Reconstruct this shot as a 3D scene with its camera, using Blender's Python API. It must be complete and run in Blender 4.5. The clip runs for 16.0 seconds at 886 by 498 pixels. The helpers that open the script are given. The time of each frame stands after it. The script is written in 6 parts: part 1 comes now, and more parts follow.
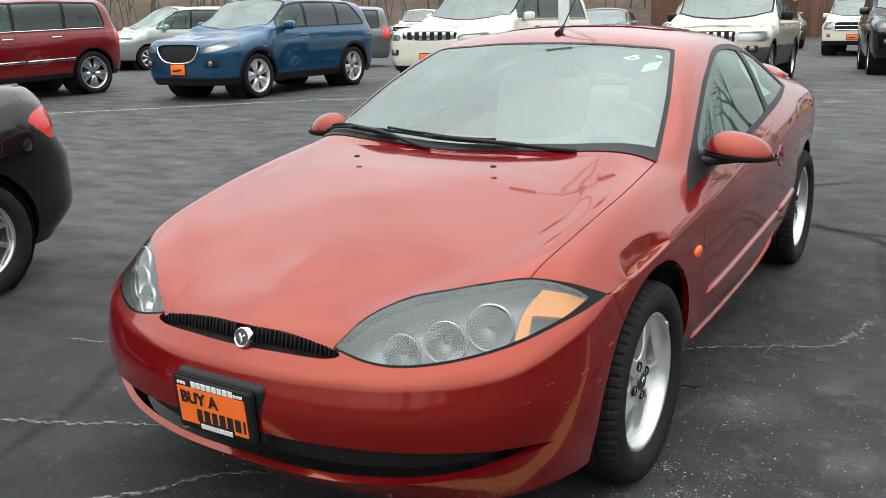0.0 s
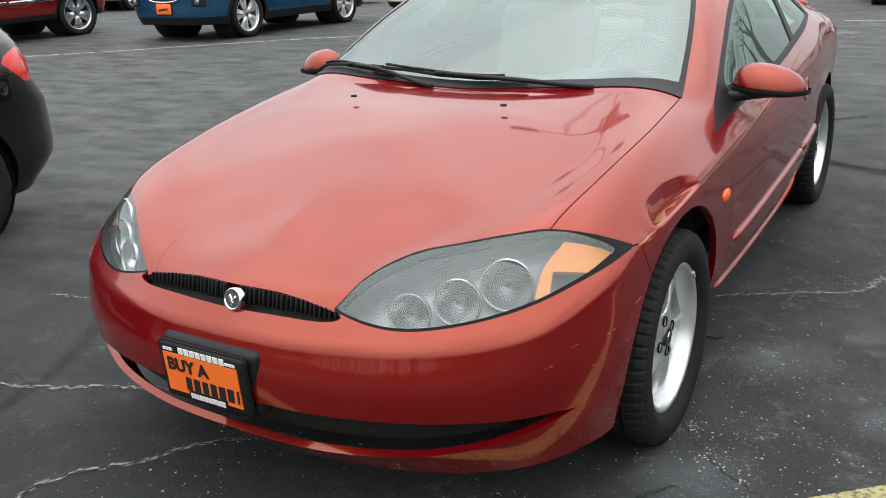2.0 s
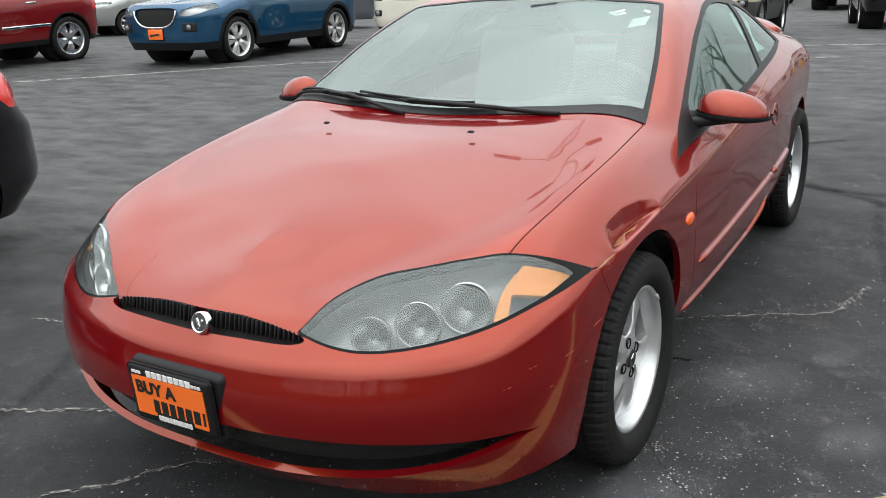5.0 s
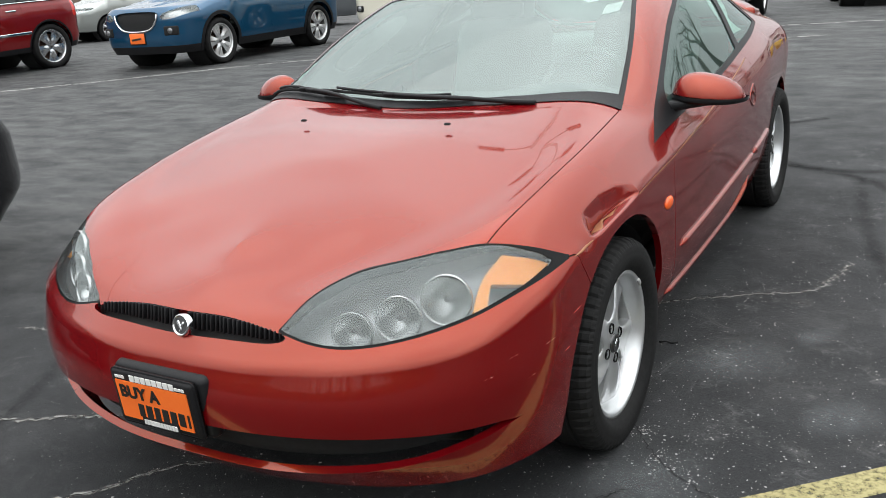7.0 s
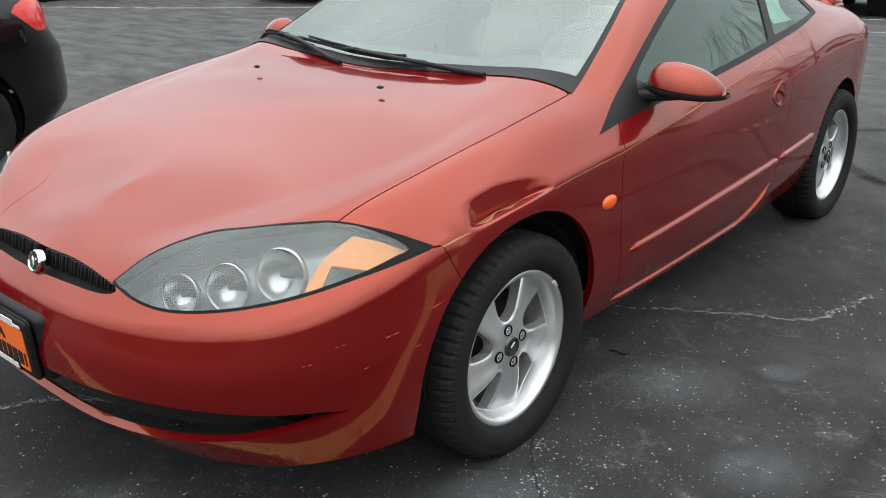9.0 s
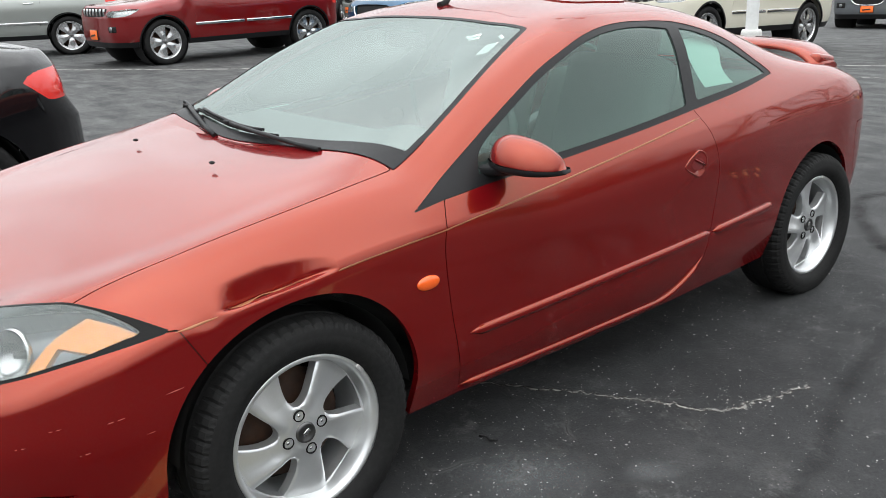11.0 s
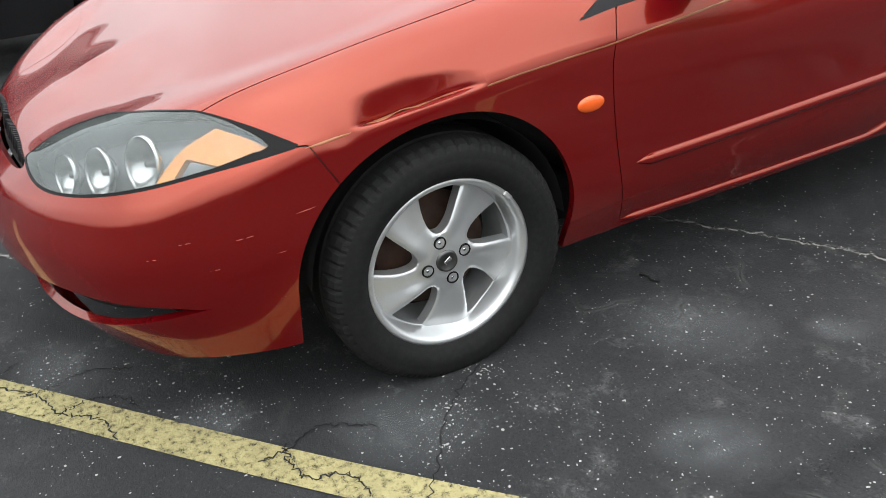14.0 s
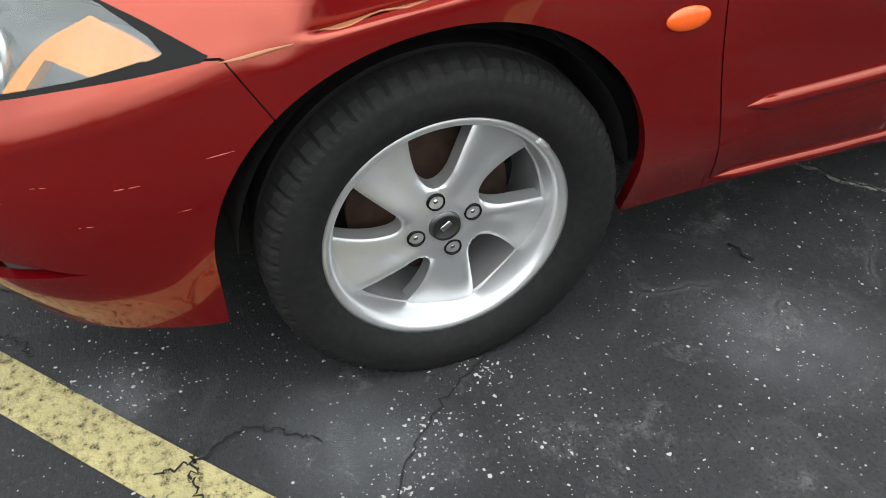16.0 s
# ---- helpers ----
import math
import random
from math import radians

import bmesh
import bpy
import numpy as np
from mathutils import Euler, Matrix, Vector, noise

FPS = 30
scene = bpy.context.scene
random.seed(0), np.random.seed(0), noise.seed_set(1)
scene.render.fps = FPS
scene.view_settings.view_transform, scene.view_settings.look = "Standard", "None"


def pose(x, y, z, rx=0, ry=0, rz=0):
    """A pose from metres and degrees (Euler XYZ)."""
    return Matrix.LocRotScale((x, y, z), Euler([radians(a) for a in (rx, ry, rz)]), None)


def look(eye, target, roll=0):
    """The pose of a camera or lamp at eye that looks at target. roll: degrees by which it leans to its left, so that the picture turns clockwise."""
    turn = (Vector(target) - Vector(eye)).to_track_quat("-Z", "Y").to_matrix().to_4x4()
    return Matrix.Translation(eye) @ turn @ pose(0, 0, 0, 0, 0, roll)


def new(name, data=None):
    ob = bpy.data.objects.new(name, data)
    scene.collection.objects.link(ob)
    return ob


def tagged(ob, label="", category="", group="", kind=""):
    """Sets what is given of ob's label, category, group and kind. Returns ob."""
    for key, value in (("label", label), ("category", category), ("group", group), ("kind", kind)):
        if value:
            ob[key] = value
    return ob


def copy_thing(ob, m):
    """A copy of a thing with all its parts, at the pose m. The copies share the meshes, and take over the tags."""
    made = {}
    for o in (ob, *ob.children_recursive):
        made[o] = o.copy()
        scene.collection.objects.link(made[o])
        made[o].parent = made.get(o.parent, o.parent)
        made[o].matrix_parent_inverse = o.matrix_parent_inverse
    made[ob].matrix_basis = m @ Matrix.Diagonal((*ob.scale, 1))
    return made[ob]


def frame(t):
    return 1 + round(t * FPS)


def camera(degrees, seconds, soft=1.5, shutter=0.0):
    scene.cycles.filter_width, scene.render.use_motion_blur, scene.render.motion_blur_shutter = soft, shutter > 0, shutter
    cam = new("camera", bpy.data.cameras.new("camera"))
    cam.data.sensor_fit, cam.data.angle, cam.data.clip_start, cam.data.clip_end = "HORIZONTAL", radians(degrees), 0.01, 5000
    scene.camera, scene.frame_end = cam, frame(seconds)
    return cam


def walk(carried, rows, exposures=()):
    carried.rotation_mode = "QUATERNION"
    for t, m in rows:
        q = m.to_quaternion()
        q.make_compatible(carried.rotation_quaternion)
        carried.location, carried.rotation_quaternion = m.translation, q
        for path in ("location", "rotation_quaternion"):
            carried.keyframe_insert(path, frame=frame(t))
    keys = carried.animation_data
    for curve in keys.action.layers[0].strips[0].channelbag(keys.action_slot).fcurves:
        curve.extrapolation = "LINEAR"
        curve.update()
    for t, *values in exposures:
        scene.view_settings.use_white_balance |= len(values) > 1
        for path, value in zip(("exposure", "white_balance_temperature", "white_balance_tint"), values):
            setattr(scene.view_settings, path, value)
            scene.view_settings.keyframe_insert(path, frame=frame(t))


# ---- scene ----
cam = camera(52.0, 16.0, soft=0.85)
PATH = [
    (0, (1.797, -3.885, 1.484), (0.741, -2.271, 0.953), -1.9),
    (0.5, (1.781, -3.87, 1.474), (0.667, -2.311, 0.903), -3.5),
    (1, (1.724, -3.833, 1.446), (0.601, -2.286, 0.861), -3.9),
    (1.5, (1.618, -3.76, 1.426), (0.562, -2.199, 0.755), -2.7),
    (2, (1.639, -3.706, 1.444), (0.608, -2.123, 0.787), -2.7),
    (2.5, (1.72, -3.692, 1.46), (0.7, -2.088, 0.839), -1.3),
    (3, (1.8, -3.696, 1.478), (0.873, -2.027, 0.885), -1.6),
    (3.5, (1.835, -3.679, 1.475), (1.034, -1.929, 0.931), -2.2),
    (4, (1.81, -3.695, 1.471), (0.964, -1.97, 0.914), -1.6),
    (4.5, (1.735, -3.702, 1.464), (0.717, -2.088, 0.863), -2.0),
    (7, (1.772, -3.686, 1.457), (0.756, -2.08, 0.832), -4.9),
    (7.5, (1.926, -3.607, 1.471), (0.783, -2.071, 0.895), -1.9),
    (8, (2.07, -3.536, 1.46), (0.94, -2.0, 0.858), -4.2),
    (8.5, (2.117, -3.349, 1.425), (0.954, -1.869, 0.747), -1.7),
    (11, (2.775, -2.372, 1.461), (1.279, -1.185, 0.867), -2.2),
    (11.5, (2.83, -2.234, 1.445), (1.401, -0.971, 0.844), -3.4),
    (12, (2.855, -2.206, 1.456), (1.446, -0.895, 0.913), -4.6),
    (12.5, (2.831, -2.232, 1.456), (1.329, -1.056, 0.856), -5.0),
    (13, (2.778, -2.278, 1.418), (1.2, -1.242, 0.757), -4.4),
    (13.5, (2.745, -2.226, 1.412), (1.088, -1.415, 0.64), -4.2),
    (14, (2.618, -2.187, 1.381), (1.027, -1.425, 0.438), -4.3),
    (14.5, (2.444, -2.101, 1.357), (0.906, -1.323, 0.342), -2.1),
    (15, (2.308, -1.981, 1.298), (0.767, -1.319, 0.209), -4.0),
    (15.5, (2.183, -1.799, 1.299), (0.621, -1.285, 0.16), -2.7),
    (16, (2.031, -1.72, 1.258), (0.557, -1.244, -0.006), -1.9),
]
walk(cam, [(t, look(eye, target, roll)) for t, eye, target, roll in PATH],
     exposures=[(0, -0.05), (7, -0.06), (8.5, -0.12), (11, 0.04), (12, 0.24), (12.5, 0.24), (13.5, 0.12), (14.5, 0.16), (16, 0.27)])

# ---- light: a bright overcast sky with a very soft sun ----
world = bpy.data.worlds.new("overcast_sky")
scene.world = world
world.use_nodes = True
wt = world.node_tree
wt.nodes.clear()
w_out = wt.nodes.new("ShaderNodeOutputWorld")
w_bg = wt.nodes.new("ShaderNodeBackground")
w_sky = wt.nodes.new("ShaderNodeTexSky")
w_sky.sky_type, w_sky.sun_disc = "NISHITA", False
w_sky.sun_elevation, w_sky.sun_rotation = radians(80), radians(153)
w_sky.dust_density = 4.0
w_grey = wt.nodes.new("ShaderNodeHueSaturation")
w_grey.inputs["Saturation"].default_value = 0.12
w_mix = wt.nodes.new("ShaderNodeMix")
w_mix.data_type, w_mix.blend_type = "RGBA", "MIX"
w_mix.inputs["Factor"].default_value = 0.85
# an overcast sky is about three times as bright overhead as at the horizon
w_dir = wt.nodes.new("ShaderNodeTexCoord")
w_sep = wt.nodes.new("ShaderNodeSeparateXYZ")
w_ramp = wt.nodes.new("ShaderNodeMapRange")
w_ramp.inputs["From Min"].default_value, w_ramp.inputs["From Max"].default_value = 0.0, 1.0
w_ramp.inputs["To Min"].default_value, w_ramp.inputs["To Max"].default_value = 0.33, 1.22
w_cloud = wt.nodes.new("ShaderNodeMix")
w_cloud.data_type, w_cloud.blend_type = "RGBA", "MULTIPLY"
w_cloud.inputs["Factor"].default_value = 1.0
w_cloud.inputs["A"].default_value = (16.6, 17.2, 17.6, 1)
wt.links.new(w_dir.outputs["Generated"], w_sep.inputs[0])
wt.links.new(w_sep.outputs["Z"], w_ramp.inputs["Value"])
# uneven cloud over the whole sky
w_noise = wt.nodes.new("ShaderNodeTexNoise")
w_noise.inputs["Scale"].default_value, w_noise.inputs["Detail"].default_value = 2.4, 5.0
w_thin = wt.nodes.new("ShaderNodeMapRange")
w_thin.inputs["From Min"].default_value, w_thin.inputs["From Max"].default_value = 0.35, 0.65
w_thin.inputs["To Min"].default_value, w_thin.inputs["To Max"].default_value = 0.84, 1.16
w_amount = wt.nodes.new("ShaderNodeMath")
w_amount.operation = "MULTIPLY"
wt.links.new(w_dir.outputs["Generated"], w_noise.inputs["Vector"])
wt.links.new(w_noise.outputs["Fac"], w_thin.inputs["Value"])
wt.links.new(w_ramp.outputs["Result"], w_amount.inputs[0])
wt.links.new(w_thin.outputs["Result"], w_amount.inputs[1])
wt.links.new(w_amount.outputs[0], w_cloud.inputs["B"])
wt.links.new(w_cloud.outputs["Result"], w_mix.inputs["B"])
w_bg.inputs["Strength"].default_value = 0.152
wt.links.new(w_sky.outputs["Color"], w_grey.inputs["Color"])
wt.links.new(w_grey.outputs["Color"], w_mix.inputs["A"])
wt.links.new(w_mix.outputs["Result"], w_bg.inputs["Color"])
wt.links.new(w_bg.outputs["Background"], w_out.inputs["Surface"])

sun_data = bpy.data.lights.new("sun", "SUN")
sun_data.energy, sun_data.angle, sun_data.color = 0.7, radians(100), (1.0, 0.97, 0.93)
sun = new("sun", sun_data)
sun.matrix_world = look((1.5, -3, 20), (0, 0, 0))
tagged(sun, "soft sun behind thick cloud", "sun", kind="structure")
scene.view_settings.exposure = 0.0


# ---- materials ----
def mat(name, colour, rough=0.5, metal=0.0, grain=0.0, grain_scale=60.0, bump=0.0, bump_scale=200.0, coat=0.0,
        stain=0.0, stain_scale=1.5, stain_colour=None, spec=0.5, emit=0.0, per_piece=0.0):
    """A node material: base colour varied at two scales, bump, roughness, clear coat."""
    m = bpy.data.materials.new(name)
    m.use_nodes = True
    t = m.node_tree
    p = t.nodes["Principled BSDF"]
    p.inputs["Roughness"].default_value, p.inputs["Metallic"].default_value = rough, metal
    p.inputs["Specular IOR Level"].default_value = spec
    p.inputs["Coat Weight"].default_value, p.inputs["Coat Roughness"].default_value = coat, 0.02
    geo = t.nodes.new("ShaderNodeNewGeometry")
    at = geo.outputs["Position"]
    base = t.nodes.new("ShaderNodeRGB")
    base.outputs[0].default_value = (*colour, 1)
    col = base.outputs[0]

    def mixed(a, b, fac, mode="MIX"):
        x = t.nodes.new("ShaderNodeMix")
        x.data_type, x.blend_type = "RGBA", mode
        t.links.new(a, x.inputs["A"])
        if isinstance(b, tuple):
            x.inputs["B"].default_value = (*b, 1)
        else:
            t.links.new(b, x.inputs["B"])
        if isinstance(fac, float):
            x.inputs["Factor"].default_value = fac
        else:
            t.links.new(fac, x.inputs["Factor"])
        return x.outputs["Result"]

    def noise_fac(scale, lo, hi, amount, detail=5.0):
        n = t.nodes.new("ShaderNodeTexNoise")
        n.inputs["Scale"].default_value, n.inputs["Detail"].default_value = scale, detail
        t.links.new(at, n.inputs["Vector"])
        r = t.nodes.new("ShaderNodeMapRange")
        r.inputs["From Min"].default_value, r.inputs["From Max"].default_value = lo, hi
        r.inputs["To Max"].default_value = amount
        t.links.new(n.outputs["Fac"], r.inputs["Value"])
        return r.outputs["Result"]

    if stain:
        col = mixed(col, stain_colour or tuple(0.45 * c for c in colour), noise_fac(stain_scale, 0.45, 0.72, stain))
    if grain:
        col = mixed(col, tuple(min(1, 1.5 * c + 0.02) for c in colour), noise_fac(grain_scale, 0.4, 0.75, grain))
    if per_piece:
        info = t.nodes.new("ShaderNodeObjectInfo")
        r = t.nodes.new("ShaderNodeMapRange")
        r.inputs["To Max"].default_value = per_piece
        t.links.new(info.outputs["Random"], r.inputs["Value"])
        col = mixed(col, tuple(0.5 * c for c in colour), r.outputs["Result"])
    t.links.new(col, p.inputs["Base Color"])
    if bump:
        n = t.nodes.new("ShaderNodeTexNoise")
        n.inputs["Scale"].default_value, n.inputs["Detail"].default_value = bump_scale, 4.0
        t.links.new(at, n.inputs["Vector"])
        b = t.nodes.new("ShaderNodeBump")
        b.inputs["Strength"].default_value, b.inputs["Distance"].default_value = bump, 0.004
        t.links.new(n.outputs["Fac"], b.inputs["Height"])
        t.links.new(b.outputs["Normal"], p.inputs["Normal"])
    if emit:
        p.inputs["Emission Color"].default_value, p.inputs["Emission Strength"].default_value = (*colour, 1), emit
    return m


def car_paint(name, colour, flake=0.35, rough=0.32, dust=0.12):
    """Metallic paint under clear coat, with fine flake and a thin film of dust."""
    m = mat(name, colour, rough=rough, metal=flake, coat=1.0, grain=0.10, grain_scale=900.0,
            stain=dust, stain_scale=3.0, stain_colour=tuple(0.7 * c + 0.06 for c in colour))
    m.node_tree.nodes["Principled BSDF"].inputs["Coat Roughness"].default_value = 0.03
    m.node_tree.nodes["Principled BSDF"].inputs["Coat IOR"].default_value = 1.60
    m.node_tree.nodes["Principled BSDF"].inputs["Specular IOR Level"].default_value = 0.05
    return m


def glass(name, tint, gloss_ior=1.5, clear=1.0, haze=(0.50, 0.62, 0.580)):
    """A pane: tinted straight-through light and mirror gloss by Fresnel."""
    m = bpy.data.materials.new(name)
    m.use_nodes = True
    t = m.node_tree
    t.nodes.clear()
    out = t.nodes.new("ShaderNodeOutputMaterial")
    see = t.nodes.new("ShaderNodeBsdfTransparent")
    see.inputs["Color"].default_value = (*tint, 1)
    film = t.nodes.new("ShaderNodeBsdfDiffuse")
    film.inputs["Color"].default_value = (*haze, 1)
    hazy = t.nodes.new("ShaderNodeMixShader")
    hazy.inputs["Fac"].default_value = 1 - clear
    gloss = t.nodes.new("ShaderNodeBsdfGlossy")
    gloss.inputs["Roughness"].default_value = 0.015
    gloss.inputs["Color"].default_value = (0.90, 1.0, 0.975, 1)
    fr = t.nodes.new("ShaderNodeFresnel")
    fr.inputs["IOR"].default_value = gloss_ior
    mix = t.nodes.new("ShaderNodeMixShader")
    t.links.new(see.outputs[0], hazy.inputs[1])
    t.links.new(film.outputs[0], hazy.inputs[2])
    t.links.new(fr.outputs[0], mix.inputs[0])
    t.links.new(hazy.outputs[0], mix.inputs[1])
    t.links.new(gloss.outputs[0], mix.inputs[2])
    t.links.new(mix.outputs[0], out.inputs["Surface"])
    return m


def copper_paint():
    """Deep red pigment and copper flake under one clear coat."""
    m = car_paint("copper_red_paint", (0.25, 0.0015, 0.006), flake=0.0, rough=0.5, dust=0.03)
    t = m.node_tree
    pigment = t.nodes["Principled BSDF"]
    flake = t.nodes.new("ShaderNodeBsdfPrincipled")
    flake.inputs["Base Color"].default_value = (0.255, 0.042, 0.004, 1)
    flake.inputs["Metallic"].default_value, flake.inputs["Roughness"].default_value = 1.0, 0.20
    pigment.inputs["Coat IOR"].default_value = 1.49
    for key in ("Coat Weight", "Coat Roughness", "Coat IOR"):
        flake.inputs[key].default_value = pigment.inputs[key].default_value
    # wiped and dusty areas of the clear coat
    geo = t.nodes.new("ShaderNodeNewGeometry")
    wipe = t.nodes.new("ShaderNodeTexNoise")
    wipe.inputs["Scale"].default_value, wipe.inputs["Detail"].default_value = 4.0, 6.0
    t.links.new(geo.outputs["Position"], wipe.inputs["Vector"])
    dull = t.nodes.new("ShaderNodeMapRange")
    dull.inputs["From Min"].default_value, dull.inputs["From Max"].default_value = 0.40, 0.70
    dull.inputs["To Min"].default_value, dull.inputs["To Max"].default_value = 0.02, 0.065
    t.links.new(wipe.outputs["Fac"], dull.inputs["Value"])
    for node in (pigment, flake):
        t.links.new(dull.outputs["Result"], node.inputs["Coat Roughness"])
    both_ = t.nodes.new("ShaderNodeMixShader")
    both_.inputs["Fac"].default_value = 0.50
    t.links.new(pigment.outputs[0], both_.inputs[1])
    t.links.new(flake.outputs[0], both_.inputs[2])
    t.links.new(both_.outputs[0], t.nodes["Material Output"].inputs["Surface"])
    return m


PAINT_COUPE = copper_paint()
PAINT_RED = car_paint("deep_red_paint", (0.20, 0.008, 0.009))
PAINT_BLUE = car_paint("sky_blue_paint", (0.006, 0.070, 0.150), flake=0.55)
PAINT_WHITE = car_paint("cream_white_paint", (0.71, 0.68, 0.57), flake=0.0)
PAINT_TAN = car_paint("champagne_paint", (0.50, 0.46, 0.36), flake=0.3)
PAINT_SILVER = car_paint("silver_green_paint", (0.34, 0.36, 0.34), flake=0.5)
PAINT_GREY = car_paint("slate_grey_paint", (0.12, 0.13, 0.14), flake=0.4)
PAINT_BLACK = car_paint("black_paint", (0.006, 0.006, 0.007), flake=0.0)
BLACK_TRIM = mat("black_trim_plastic", (0.010, 0.010, 0.011), spec=0.2, rough=0.40, grain=0.2, grain_scale=300, bump=0.1, bump_scale=900)
LAMP_BLACK = mat("lamp_surround_black", (0.006, 0.006, 0.006), spec=0.12, rough=0.25)
DULL_BLACK = mat("dull_black", (0.006, 0.006, 0.006), rough=0.9, grain=0.2)
CLADDING = mat("grey_cladding", (0.035, 0.036, 0.036), rough=0.6, grain=0.3, grain_scale=40, stain=0.3, stain_colour=(0.08, 0.075, 0.065))
RUBBER = mat("tyre_rubber", (0.011, 0.011, 0.011), spec=0.18, rough=0.75, grain=0.25, grain_scale=70, stain=0.12, stain_scale=9, stain_colour=(0.035, 0.033, 0.030), bump=0.15, bump_scale=350)
ALLOY = mat("silver_alloy", (0.70, 0.715, 0.72), rough=0.32, metal=0.74, grain=0.12, grain_scale=500, stain=0.14, stain_scale=14, stain_colour=(0.30, 0.27, 0.24), coat=0.4)
ALLOY_DARK = mat("grey_alloy", (0.62, 0.63, 0.64), rough=0.22, metal=0.85, grain=0.15, grain_scale=300, stain=0.3, stain_scale=14, stain_colour=(0.16, 0.15, 0.14))
SCRATCH = mat("bare_scratch", (0.40, 0.09, 0.07), rough=0.6, grain=0.4, grain_scale=300)
ALLOY_WORN = mat("scuffed_alloy", (0.58, 0.58, 0.57), rough=0.5, metal=0.7, grain=0.4, grain_scale=200, bump=0.3, bump_scale=600)
RUST = mat("rusty_brake_iron", (0.06, 0.035, 0.025), rough=0.85, metal=0.3, grain=0.5, grain_scale=50, stain=0.6, stain_scale=20, stain_colour=(0.14, 0.06, 0.03))
CHROME = mat("chrome", (0.75, 0.76, 0.77), rough=0.08, metal=1.0, stain=0.1, stain_scale=30)
STEEL_DARK = mat("dark_steel", (0.12, 0.12, 0.12), rough=0.35, metal=0.9, grain=0.2)
GLASS_CLEAR = glass("windscreen_glass", (0.78, 0.90, 0.87), 2.2, 0.92)
GLASS_SIDE = glass("side_glass", (0.48, 0.70, 0.63), 1.52, 0.93, (0.38, 0.58, 0.51))
GLASS_DARK = glass("privacy_glass", (0.06, 0.065, 0.065), 1.7, 1.0)
LENS = glass("lamp_lens", (0.92, 0.93, 0.93), 1.62, 0.93, (0.50, 0.51, 0.51))
REFLECTOR = mat("lamp_reflector", (0.46, 0.47, 0.47), rough=0.22, metal=0.9, grain=0.2, grain_scale=120)
AMBER = mat("amber_plastic", (0.95, 0.125, 0.012), rough=0.25, coat=0.6, grain=0.25, grain_scale=150, spec=0.6)
SIGNAL_AMBER = mat("signal_amber", (0.90, 0.31, 0.0), rough=0.25, coat=0.4, grain=0.2, grain_scale=150)
RED_LENS = mat("red_lamp_plastic", (0.70, 0.022, 0.014), rough=0.15, coat=1.0, grain=0.2, grain_scale=120)
ORANGE_CARD = mat("orange_card", (0.95, 0.17, 0.02), rough=0.4, grain=0.15, grain_scale=90, coat=0.2)
PAPER = mat("white_paper", (0.86, 0.90, 0.87), rough=0.8, grain=0.2, grain_scale=60)
INK = mat("black_ink", (0.01, 0.01, 0.01), rough=0.6)
WHITE_INK = mat("white_ink", (0.75, 0.75, 0.73), rough=0.6)
GOLD_LINE = mat("gold_pinstripe", (0.30, 0.125, 0.055), rough=0.45, metal=0.2)
LAMP_BACK = mat("lamp_lining", (0.22, 0.225, 0.23), rough=0.38, metal=0.6, grain=0.2, grain_scale=90)
CLOTH = mat("grey_seat_cloth", (0.20, 0.213, 0.206), rough=0.95, grain=0.4, grain_scale=400, bump=0.3, bump_scale=900)
DASH = mat("grey_dashboard", (0.13, 0.138, 0.135), rough=0.75, grain=0.3, grain_scale=200, bump=0.2, bump_scale=700)


# ---- tools for shaping ----
def part(name, data, material, parent=None, label="", at=None):
    """Links a mesh or bmesh as one object under its thing."""
    if isinstance(data, bmesh.types.BMesh):
        me = bpy.data.meshes.new(name)
        data.to_mesh(me)
        data.free()
    else:
        me = data
    if material and not me.materials:
        me.materials.append(material)
    ob = new(name, me)
    if parent:
        ob.parent = parent
    if at is not None:
        ob.matrix_basis = at
    if label:
        ob["label"] = label
    return ob


def thing(name, label, category, at=None, group="", kind=""):
    ob = new(name)
    ob.empty_display_size = 0.2
    if at is not None:
        ob.matrix_world = at
    return tagged(ob, label, category, group, kind)


